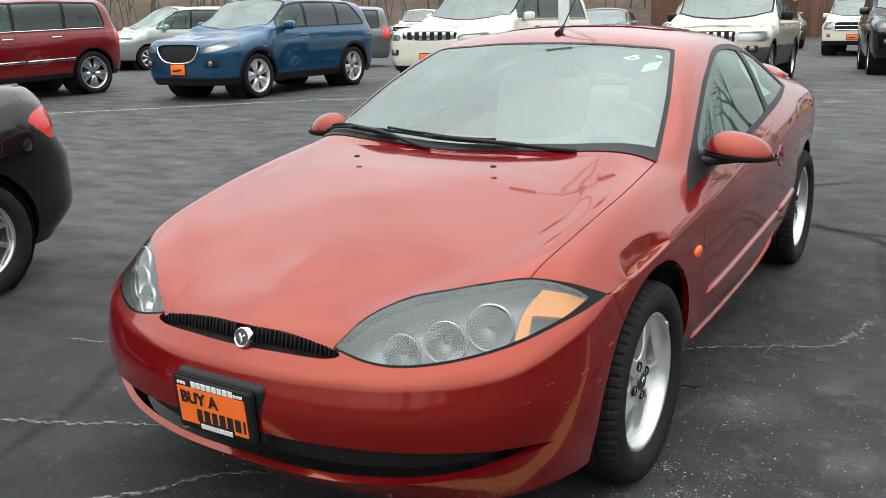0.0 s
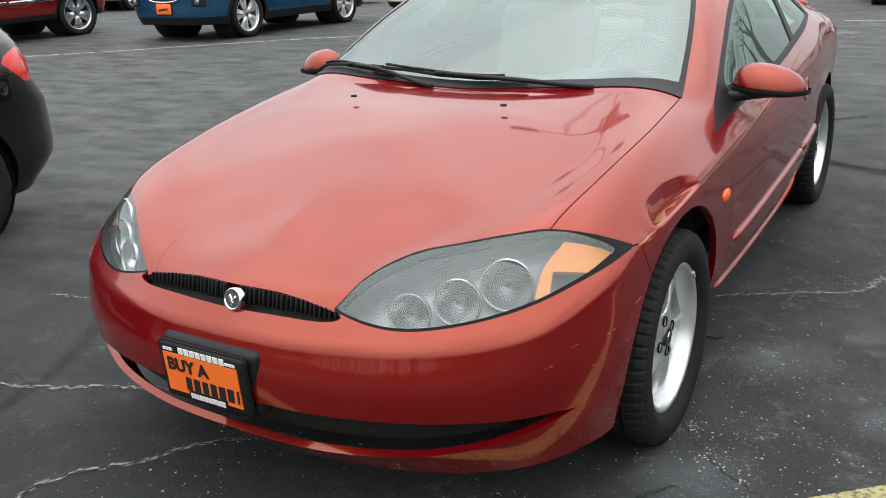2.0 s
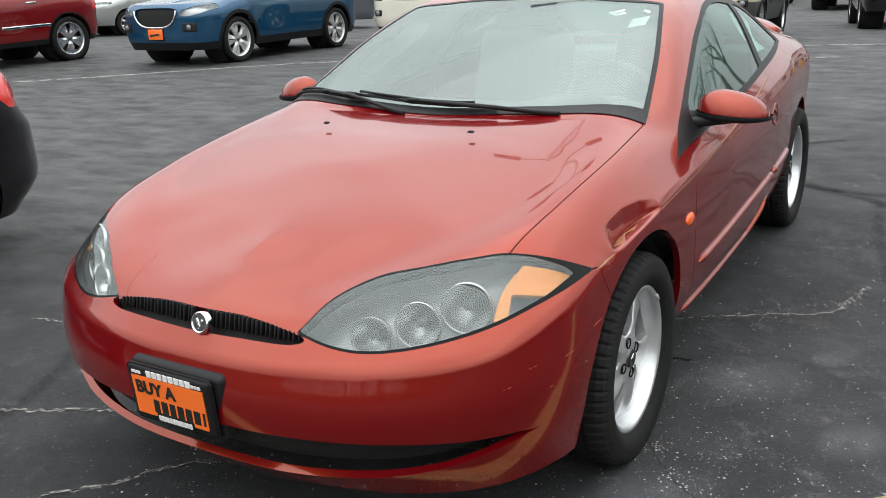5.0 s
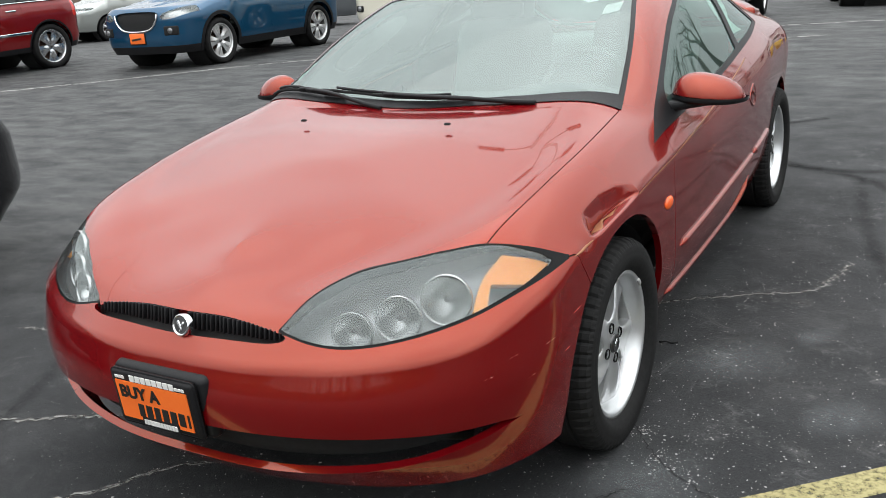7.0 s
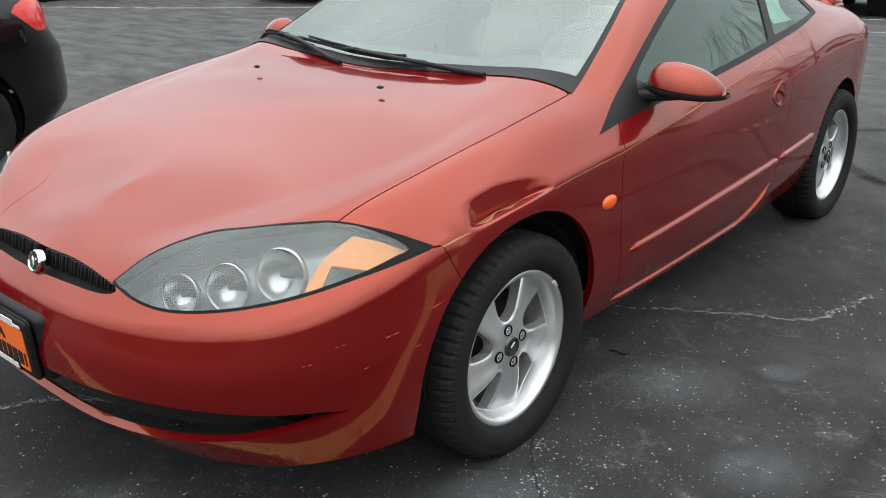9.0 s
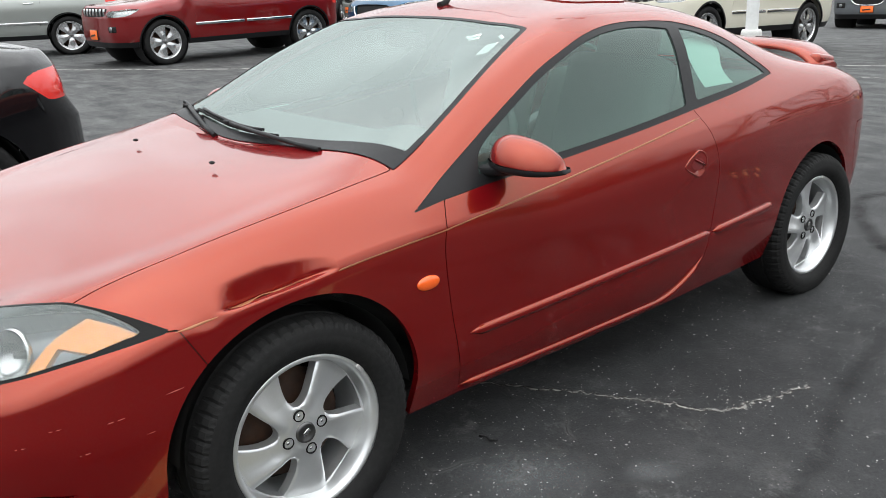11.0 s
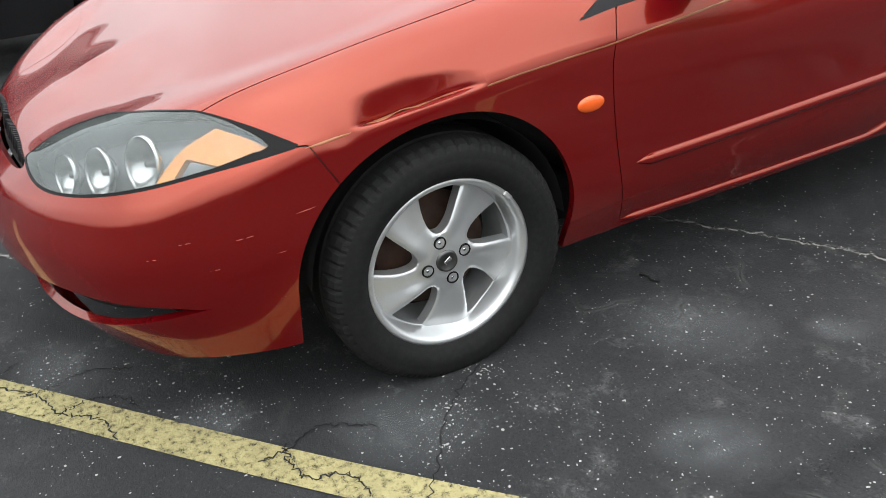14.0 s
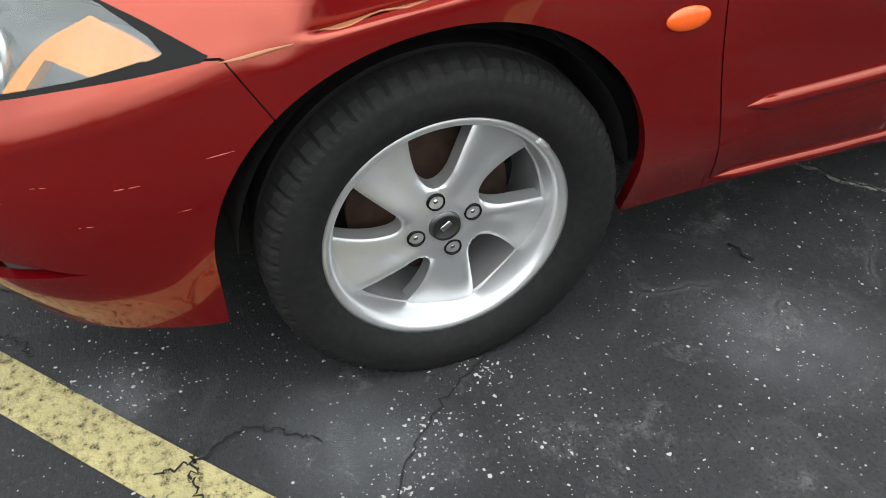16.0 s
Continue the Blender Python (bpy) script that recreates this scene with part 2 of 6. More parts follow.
class Skin:
    """A triangle surface with its own smooth normals, which can be cut along curves."""

    def __init__(self, v, n, f):
        self.v, self.n, self.f = np.asarray(v, float), np.asarray(n, float), np.asarray(f, int)

    def cut(self, d):
        """Splits along d = 0 (d: a value a vertex). Returns the side below and the side above."""
        d = np.where(np.abs(d) < 1e-7, 1e-7, d)
        below = d[self.f] < 0
        count = below.sum(1)
        lo, hi = list(map(tuple, self.f[count == 3])), list(map(tuple, self.f[count == 0]))
        v, n, cache = [], [], {}
        base = len(self.v)

        def mid(a, b):
            key = (a, b) if a < b else (b, a)
            if key not in cache:
                t = d[a] / (d[a] - d[b])
                cache[key] = base + len(v)
                v.append(self.v[a] + t * (self.v[b] - self.v[a]))
                m = self.n[a] + t * (self.n[b] - self.n[a])
                n.append(m / (np.linalg.norm(m) + 1e-12))
            return cache[key]

        for tri, c in zip(self.f[(count == 1) | (count == 2)], count[(count == 1) | (count == 2)]):
            odd = c == 1
            for k in range(3):
                if (d[tri[k]] < 0) == odd:
                    a, b, e = int(tri[k]), int(tri[(k + 1) % 3]), int(tri[(k + 2) % 3])
                    break
            p, q = mid(a, b), mid(a, e)
            (lo if odd else hi).append((a, p, q))
            (hi if odd else lo).extend([(p, b, e), (p, e, q)])
        vv = np.vstack([self.v, np.array(v).reshape(-1, 3)])
        nn = np.vstack([self.n, np.array(n).reshape(-1, 3)])
        return Skin(vv, nn, np.array(lo, int).reshape(-1, 3)).tidy(), Skin(vv, nn, np.array(hi, int).reshape(-1, 3)).tidy()

    def tidy(self):
        used, inv = np.unique(self.f, return_inverse=True)
        return Skin(self.v[used], self.n[used], inv.reshape(-1, 3))

    def seam(self, fn, gap=0.002):
        """Inside, the strip along the edge, outside."""
        a, rest = self.cut(fn(self.v) + gap)
        strip, b = rest.cut(fn(rest.v) - gap)
        return a, strip, b

    def mirror(self):
        flip = np.array([-1, 1, 1])
        return Skin(self.v * flip, self.n * flip, self.f[:, ::-1])

    def __add__(self, o):
        return Skin(np.vstack([self.v, o.v]), np.vstack([self.n, o.n]), np.vstack([self.f, o.f + len(self.v)]))

    def whole(self):
        return self + self.mirror()

    def push(self, depth):
        return Skin(self.v - depth * self.n, self.n, self.f)

    def rim(self, depth, skip_middle=True):
        """Turns the open edges inwards by depth, so that the sheet has thickness."""
        if not len(self.f):
            return self
        e = np.vstack([self.f[:, [0, 1]], self.f[:, [1, 2]], self.f[:, [2, 0]]])
        key = np.sort(e, 1)
        _, first, times = np.unique(key, axis=0, return_index=True, return_counts=True)
        edge = e[first[times == 1]]
        if skip_middle:
            edge = edge[~(np.abs(self.v[edge, 0]) < 1e-4).all(1)]
        if not len(edge):
            return self
        a, b = edge[:, 0], edge[:, 1]
        va, vb, va2, vb2 = self.v[a], self.v[b], self.v[a] - depth * self.n[a], self.v[b] - depth * self.n[b]
        nn = np.cross(va - vb, va2 - vb)
        nn = nn / (np.linalg.norm(nn, axis=1, keepdims=True) + 1e-12)
        k, o = len(edge), len(self.v)
        i = np.arange(k)
        v = np.vstack([self.v, va, vb, vb2, va2])
        n = np.vstack([self.n, nn, nn, nn, nn])
        f = np.vstack([self.f, np.stack([o + k + i, o + i, o + 3 * k + i], 1), np.stack([o + k + i, o + 3 * k + i, o + 2 * k + i], 1)])
        return Skin(v, n, f)

    def islands(self):
        """The connected pieces."""
        mark = np.arange(len(self.v))
        while True:
            low = mark[self.f].min(1)
            nxt = mark.copy()
            for k in range(3):
                np.minimum.at(nxt, self.f[:, k], low)
            if (nxt == mark).all():
                break
            mark = nxt
        return [Skin(self.v, self.n, self.f[mark[self.f[:, 0]] == m]).tidy() for m in np.unique(mark[self.f[:, 0]])]

    def mesh(self, name):
        me = bpy.data.meshes.new(name)
        me.from_pydata(self.v.tolist(), [], self.f.tolist())
        me.shade_smooth()
        me.normals_split_custom_set_from_vertices(self.n.tolist())
        return me


def grid_skin(P):
    """A Skin from an array of points (rows, columns, 3)."""
    du, dv = np.gradient(P, axis=0), np.gradient(P, axis=1)
    n = np.cross(du, dv)
    n /= np.linalg.norm(n, axis=2, keepdims=True) + 1e-12
    r, c = P.shape[:2]
    i = (np.arange(r - 1)[:, None] * c + np.arange(c - 1)[None]).ravel()
    f = np.vstack([np.stack([i, i + c + 1, i + 1], 1), np.stack([i, i + c, i + c + 1], 1)])
    return Skin(P.reshape(-1, 3), n.reshape(-1, 3), f)


def hermite(P, h, counts, kinks=()):
    """A smooth curve through the rows of P (k, ...), spaced by h, with the given number of steps in each stretch.
    kinks: rows where it breaks, or row -> how sharply (0 to 1)."""
    k = len(P)
    s = [(P[i + 1] - P[i]) / h[i] for i in range(k - 1)]
    tin, tout = [None] * k, [None] * k
    for i in range(k):
        if i == 0 or i == k - 1:
            tin[i] = tout[i] = s[0] if i == 0 else s[-1]
        else:
            flow = (s[i - 1] * h[i] + s[i] * h[i - 1]) / (h[i] + h[i - 1])
            sharp = 0.0 if i not in kinks else kinks[i] if isinstance(kinks, dict) else 1.0
            tin[i], tout[i] = flow + sharp * (s[i - 1] - flow), flow + sharp * (s[i] - flow)
    out = []
    for i in range(k - 1):
        for j in range(counts[i] + (i == k - 2)):
            t = j / counts[i]
            t2, t3 = t * t, t * t * t
            out.append((2 * t3 - 3 * t2 + 1) * P[i] + (t3 - 2 * t2 + t) * h[i] * tout[i] + (3 * t2 - 2 * t3) * P[i + 1] + (t3 - t2) * h[i] * tin[i + 1])
    return np.array(out)


def loft(curves, step=0.02, across=(4, 4, 4, 5, 7, 8, 8), kinks=None, mid_kinks=()):
    """Half a car body from its lengthwise curves (each a list of x, y, z at the same stations), sill first, middle line last.
    kinks: curve number -> stations where that curve breaks."""
    C = np.array(curves, float)
    ref = C[2]
    h = np.maximum(np.linalg.norm(np.diff(ref, axis=0), axis=1), 0.02)
    counts = [max(3, int(round(d / step))) for d in h]
    rows = []
    for i, c in enumerate(C):
        sharp = (kinks or {}).get(i, ())
        # one mirrored station beyond each end keeps the middle line smooth
        flip = np.array([-1, 1, 1])
        q = np.vstack([c[1] * flip, c, c[-2] * flip])
        line = hermite(q, np.concatenate([h[:1], h, h[-1:]]), [counts[0]] + counts + [counts[-1]], [k + 1 for k in sharp])
        rows.append(line[counts[0]:len(line) - counts[-1]])
    R = np.array(rows)
    R[:, 0, 0] = R[:, -1, 0] = 0
    out = []
    for j in range(R.shape[1]):
        p = R[:, j]
        hh = np.maximum(np.linalg.norm(np.diff(p, axis=0), axis=1), 1e-3)
        e = np.vstack([p, p[-2] * [-1, 1, 1]])
        he = np.append(hh, hh[-1])
        cnt = list(across) + [1]
        line = hermite(e, he, cnt, mid_kinks(p) if callable(mid_kinks) else mid_kinks)
        out.append(line[: sum(across) + 1])
    G = np.array(out)
    G[:, -1, 0] = 0
    G[0, :, 0] = G[-1, :, 0] = 0
    S = grid_skin(G)
    N = S.n.reshape(G.shape)
    N[:, -1, 0] = 0
    N[0, :, 0] = N[-1, :, 0] = 0
    N /= np.linalg.norm(N, axis=2, keepdims=True) + 1e-12
    S.n = N.reshape(-1, 3)
    return S


def smooth_loop(pts, n=8, corners=()):
    """A closed curve through pts, broken at the numbered corners."""
    p = np.array(pts, float)
    k = len(p)
    out = []
    for i in range(k):
        a, b, c, d = p[i - 1], p[i], p[(i + 1) % k], p[(i + 2) % k]
        t0 = (c - b) if i in corners else (c - a) / 2
        t1 = (c - b) if (i + 1) % k in corners else (d - b) / 2
        for j in range(n):
            t = j / n
            out.append((2 * t**3 - 3 * t**2 + 1) * b + (t**3 - 2 * t**2 + t) * t0 + (3 * t**2 - 2 * t**3) * c + (t**3 - t**2) * t1)
    return np.array(out)


def inside_of(loop, axes, guard=None, size=0.0):
    """A function of vertices: distance to a closed curve in the plane of two axes, below zero inside. axes: two 3-vectors."""
    A = np.array(axes, float)
    q = np.asarray(loop, float)
    e = np.roll(q, -1, 0) - q

    def fn(v):
        u = v @ A.T
        best = np.full(len(u), 1e9)
        odd = np.zeros(len(u), bool)
        for a, d in zip(q, e):
            w = u - a
            t = np.clip((w @ d) / (d @ d + 1e-18), 0, 1)
            best = np.minimum(best, ((w - t[:, None] * d) ** 2).sum(1))
            b = a + d
            cross = (a[1] > u[:, 1]) != (b[1] > u[:, 1])
            with np.errstate(divide="ignore", invalid="ignore"):
                xs = a[0] + (u[:, 1] - a[1]) * d[0] / d[1]
            odd ^= cross & (u[:, 0] < xs)
        dist = np.where(odd, -1, 1) * np.sqrt(best) - size
        return np.maximum(dist, guard(v)) if guard else dist

    return fn


XY, XZ, YZ = ((1, 0, 0), (0, 1, 0)), ((1, 0, 0), (0, 0, 1)), ((0, 1, 0), (0, 0, 1))


def lathe(profile, n=48, closed=False, wobble=None):
    """A bmesh turned about the x axis from a profile of (x, radius)."""
    bm = bmesh.new()
    rings = []
    for j in range(n):
        a = 2 * math.pi * j / n
        ring = []
        for i, (x, r) in enumerate(profile):
            rr = r + (wobble(i, j) if wobble else 0)
            ring.append(bm.verts.new((x, rr * math.cos(a), rr * math.sin(a))))
        rings.append(ring)
    for j in range(n):
        a, b = rings[j], rings[(j + 1) % n]
        for i in range(len(profile) - (0 if closed else 1)):
            k = (i + 1) % len(profile)
            f = bm.faces.new((a[i], a[k], b[k], b[i]))
            f.smooth = True
    bmesh.ops.recalc_face_normals(bm, faces=bm.faces)
    return bm


def box(bm, size, at=(0, 0, 0), turn=None, bevel=0.0, seg=2):
    """Adds a box with rounded edges to a bmesh."""
    m = Matrix.Translation(at) @ (turn if turn else Matrix.Identity(4)) @ Matrix.Diagonal((*size, 1))
    made = bmesh.ops.create_cube(bm, size=1, matrix=m)
    if bevel:
        edges = list({e for v in made["verts"] for e in v.link_edges})
        bmesh.ops.bevel(bm, geom=edges, offset=bevel, segments=seg, profile=0.5, affect="EDGES")
    return bm


def solid(size, at=(0, 0, 0), turn=None, bevel=0.0, seg=2):
    bm = bmesh.new()
    box(bm, size, at, turn, bevel, seg)
    for f in bm.faces:
        f.smooth = bevel > 0
    return bm


def tube(points, radius, sides=8, bm=None, taper=1.0):
    """A round bar along points."""
    bm = bm or bmesh.new()
    pts = [Vector(p) for p in points]
    rings = []
    for i, p in enumerate(pts):
        d = (pts[min(i + 1, len(pts) - 1)] - pts[max(i - 1, 0)]).normalized()
        u = d.orthogonal().normalized()
        w = d.cross(u)
        r = radius * (1 + (taper - 1) * i / max(1, len(pts) - 1))
        rings.append([bm.verts.new(p + r * (math.cos(2 * math.pi * k / sides) * u + math.sin(2 * math.pi * k / sides) * w)) for k in range(sides)])
    for a, b in zip(rings, rings[1:]):
        ref = min(range(sides), key=lambda k: (b[k].co - a[0].co).length)
        for k in range(sides):
            f = bm.faces.new((a[k], a[(k + 1) % sides], b[(k + 1 + ref) % sides], b[(k + ref) % sides]))
            f.smooth = True
    bm.faces.new(rings[0][::-1])
    bm.faces.new(rings[-1])
    return bm


def ribbon(points, width, lift=0.004, wander=0.0, rng=None):
    """A flat strip on the ground along points (x, y)."""
    bm = bmesh.new()
    pts = [Vector((p[0], p[1], 0)) for p in points]
    rows = []
    uv = bm.loops.layers.uv.new("across")
    for i, p in enumerate(pts):
        d = (pts[min(i + 1, len(pts) - 1)] - pts[max(i - 1, 0)]).normalized()
        s = Vector((-d.y, d.x, 0))
        j = rng.uniform(-wander, wander) if rng else 0
        w = width * (rng.uniform(0.6, 1.3) if rng and wander else 1)
        rows.append((bm.verts.new(p + s * (j + w / 2) + Vector((0, 0, lift))), bm.verts.new(p + s * (j - w / 2) + Vector((0, 0, lift)))))
    one_side = {a[0] for a in rows}
    for a, b in zip(rows, rows[1:]):
        f = bm.faces.new((a[0], a[1], b[1], b[0]))
        for lp in f.loops:
            lp[uv].uv = (0.0 if lp.vert in one_side else 1.0, 0.5)
    bmesh.ops.recalc_face_normals(bm, faces=bm.faces)
    for f in bm.faces:
        if f.normal.z < 0:
            f.normal_flip()
    return bm


def along(pts, n):
    """n points spread along a smooth open curve through pts."""
    p = np.array(pts, float)
    h = np.maximum(np.linalg.norm(np.diff(p, axis=0), axis=1), 1e-6)
    line = hermite(p, h, [max(2, int(round(n * d / h.sum()))) for d in h])
    return [tuple(q) for q in line]


def surface_at(skin, y, z, x_min=0.5):
    """The point and normal of a body side at (y, z)."""
    v = skin.v
    d = (v[:, 1] - y) ** 2 + (v[:, 2] - z) ** 2 + np.where(v[:, 0] < x_min, 1e3, 0)
    i = np.argsort(d)[:5]
    w = 1 / (d[i] + 1e-6)
    w /= w.sum()
    x = (v[i, 0] * w).sum()
    n = (skin.n[i] * w[:, None]).sum(0)
    return np.array([x, y, z]), n / np.linalg.norm(n)


# ---- the coupe: lengthwise curves of the left half, nose to tail (front at -y) ----
SILL = [(0, -2.2, 0.19), (0.3, -2.18, 0.19), (0.56, -2.1, 0.19), (0.725, -1.98, 0.195), (0.815, -1.8, 0.2), (0.832, -1.62, 0.205), (0.82, -1.35, 0.21),
        (0.815, -1.05, 0.215), (0.81, -0.8, 0.22), (0.81, -0.5, 0.22), (0.81, -0.15, 0.22), (0.81, 0.3, 0.225), (0.81, 0.75, 0.23), (0.815, 1.1, 0.235),
        (0.815, 1.38, 0.24), (0.8, 1.75, 0.26), (0.74, 2.05, 0.28), (0.58, 2.22, 0.29), (0.3, 2.29, 0.29), (0, 2.31, 0.29)]
LOW = [(0, -2.285, 0.29), (0.3, -2.265, 0.29), (0.56, -2.175, 0.295), (0.735, -2.04, 0.3), (0.832, -1.85, 0.315), (0.86, -1.64, 0.33), (0.862, -1.35, 0.34),
       (0.862, -1.05, 0.34), (0.862, -0.8, 0.34), (0.862, -0.5, 0.345), (0.862, -0.15, 0.345), (0.862, 0.3, 0.35), (0.862, 0.75, 0.355), (0.862, 1.1, 0.36),
       (0.86, 1.38, 0.37), (0.845, 1.75, 0.39), (0.78, 2.06, 0.41), (0.61, 2.25, 0.42), (0.31, 2.34, 0.42), (0, 2.36, 0.42)]
WIDE = [(0, -2.31, 0.44), (0.3, -2.29, 0.44), (0.565, -2.2, 0.445), (0.75, -2.06, 0.45), (0.848, -1.86, 0.465), (0.878, -1.63, 0.49), (0.884, -1.35, 0.52),
        (0.885, -1.05, 0.53), (0.885, -0.8, 0.53), (0.884, -0.5, 0.535), (0.883, -0.15, 0.54), (0.883, 0.3, 0.555), (0.884, 0.75, 0.57), (0.886, 1.1, 0.58),
        (0.884, 1.38, 0.59), (0.866, 1.75, 0.61), (0.8, 2.07, 0.62), (0.63, 2.27, 0.63), (0.32, 2.37, 0.63), (0, 2.39, 0.63)]
CREASE = [(0, -2.282, 0.543), (0.3, -2.262, 0.546), (0.56, -2.174, 0.553), (0.75, -2.036, 0.578), (0.844, -1.84, 0.637), (0.868, -1.64, 0.688), (0.884, -1.35, 0.732),
          (0.886, -1.05, 0.76), (0.884, -0.8, 0.778), (0.881, -0.5, 0.8), (0.878, -0.15, 0.828), (0.877, 0.3, 0.862), (0.878, 0.75, 0.888), (0.876, 1.1, 0.9),
          (0.865, 1.38, 0.915), (0.83, 1.75, 0.915), (0.765, 2.03, 0.885), (0.61, 2.22, 0.84), (0.31, 2.32, 0.82), (0, 2.34, 0.82)]
BELT = [(0, -2.195, .625), (.27, -2.17, .63), (.47, -2.09, .675), (.62, -1.96, .725), (.715, -1.81, .765), (.755, -1.62, .80), (.765, -1.35, .85),
        (.775, -1.05, .885), (.825, -.80, .868), (.832, -.50, .887), (.835, -.15, .905), (.833, .30, .93), (.825, .75, .962), (.81, 1.10, .985),
        (.79, 1.38, .985), (.74, 1.75, .965), (.67, 2.01, .93), (.53, 2.15, .905), (.28, 2.24, .90), (0, 2.26, .90)]
CANT = [(0, -2.10, .675), (.22, -2.04, .685), (.38, -1.93, .725), (.50, -1.80, .775), (.58, -1.64, .812), (.62, -1.46, .848), (.62, -1.25, .891),
        (.65, -1.03, .935), (.735, -.80, .962), (.675, -.50, 1.118), (.605, -.15, 1.252), (.585, .30, 1.268), (.588, .75, 1.215), (.60, 1.10, 1.115),
        (.61, 1.38, 1.03), (.58, 1.75, .965), (.53, 1.99, .945), (.42, 2.12, .93), (.22, 2.20, .925), (0, 2.21, .925)]
ROOF = [(0, -2.02, .705), (.13, -1.95, .722), (.24, -1.83, .765), (.32, -1.70, .805), (.365, -1.54, .838), (.385, -1.36, .879), (.38, -1.20, .911),
        (.39, -1.05, .938), (.42, -.80, 1.035), (.385, -.50, 1.175), (.345, -.15, 1.298), (.33, .30, 1.322), (.33, .75, 1.272), (.345, 1.10, 1.168),
        (.36, 1.38, 1.065), (.36, 1.75, .968), (.33, 1.97, .952), (.27, 2.09, .94), (.14, 2.165, .935), (0, 2.17, .935)]
MIDDLE = [(0, -1.95, .735), (0, -1.88, .755), (0, -1.76, .79), (0, -1.64, .82), (0, -1.50, .857), (0, -1.34, .889), (0, -1.19, .914),
          (0, -1.06, .933), (0, -.80, 1.065), (0, -.50, 1.198), (0, -.15, 1.312), (0, .30, 1.336), (0, .75, 1.288), (0, 1.10, 1.185),
          (0, 1.38, 1.08), (0, 1.75, .972), (0, 1.95, .955), (0, 2.06, .945), (0, 2.13, .94), (0, 2.14, .94)]


def waist(curve):
    """Draws the tail in a little and crowns the bonnet."""
    back = lambda y: y if y < .9 else .9 + .90 * (y - .9) if y < 1.4 else 1.35 + .70 * (y - 1.4)
    crown = lambda x, y, z: z + (.017 * math.exp(-((y + 1.42) / .26) ** 2) * max(0, 1 - (x / .74) ** 2) if z > .7 else 0)
    curve = [(x, y, crown(x, y, z)) for x, y, z in curve]
    return [(x * (1 - .050 * min(1, max(0, (y + .4) / 1.7)) - .050 * min(1, max(0, (y - .55) / .8))), back(y), z) for x, y, z in curve]


def finer(sk):
    """Every triangle split into four."""
    e = np.sort(np.vstack([sk.f[:, [0, 1]], sk.f[:, [1, 2]], sk.f[:, [2, 0]]]), 1)
    u, inv = np.unique(e, axis=0, return_inverse=True)
    inv = inv.reshape(3, -1) + len(sk.v)
    n = sk.n[u].sum(1)
    n /= np.linalg.norm(n, axis=1, keepdims=True) + 1e-12
    a, b, c, ab, bc, ca = sk.f[:, 0], sk.f[:, 1], sk.f[:, 2], inv[0], inv[1], inv[2]
    f = np.vstack([np.stack(q, 1) for q in ((a, ab, ca), (ab, b, bc), (ca, bc, c), (ab, bc, ca))])
    return Skin(np.vstack([sk.v, sk.v[u].mean(1)]), np.vstack([sk.n, n]), f)


SHELL = loft([waist(c) for c in (SILL, LOW, WIDE, CREASE, BELT, CANT, ROOF, MIDDLE)], step=0.018, across=(5, 5, 6, 7, 9, 11, 11), kinks={5: (7,), 6: (7,), 7: (7,)},
             mid_kinks=lambda p: {3: min(1.0, max(0.0, (-.45 - p[2][1]) / .5))})
FINE = finer(SHELL)

HUB_F, HUB_R, HUB_Z, TYRE_R = -1.350, 1.305, 0.303, 0.320
coupe = thing("coupe", "copper red two-door coupe parked on asphalt, dented front fender", "car", pose(-.015, 0, 0, 0, 0, 0.9) @ Matrix.Diagonal((1.016, 1, 1, 1)))
diag = ((0.7071, 0.7071, 0), (0, 0, 1))
lamp_loop = smooth_loop([(-1.335, .612), (-1.253, .664), (-1.14, .703), (-.99, .739), (-.886, .756), (-.80, .760), (-.70, .738), (-.580, .691),
                         (-.75, .660), (-.90, .627), (-1.06, .598), (-1.18, .586), (-1.262, .592)], 8, corners=(0, 7))
lamp_in = inside_of(lamp_loop, diag, lambda v: np.maximum(v[:, 1] + 1.4, 0.22 - v[:, 0]))


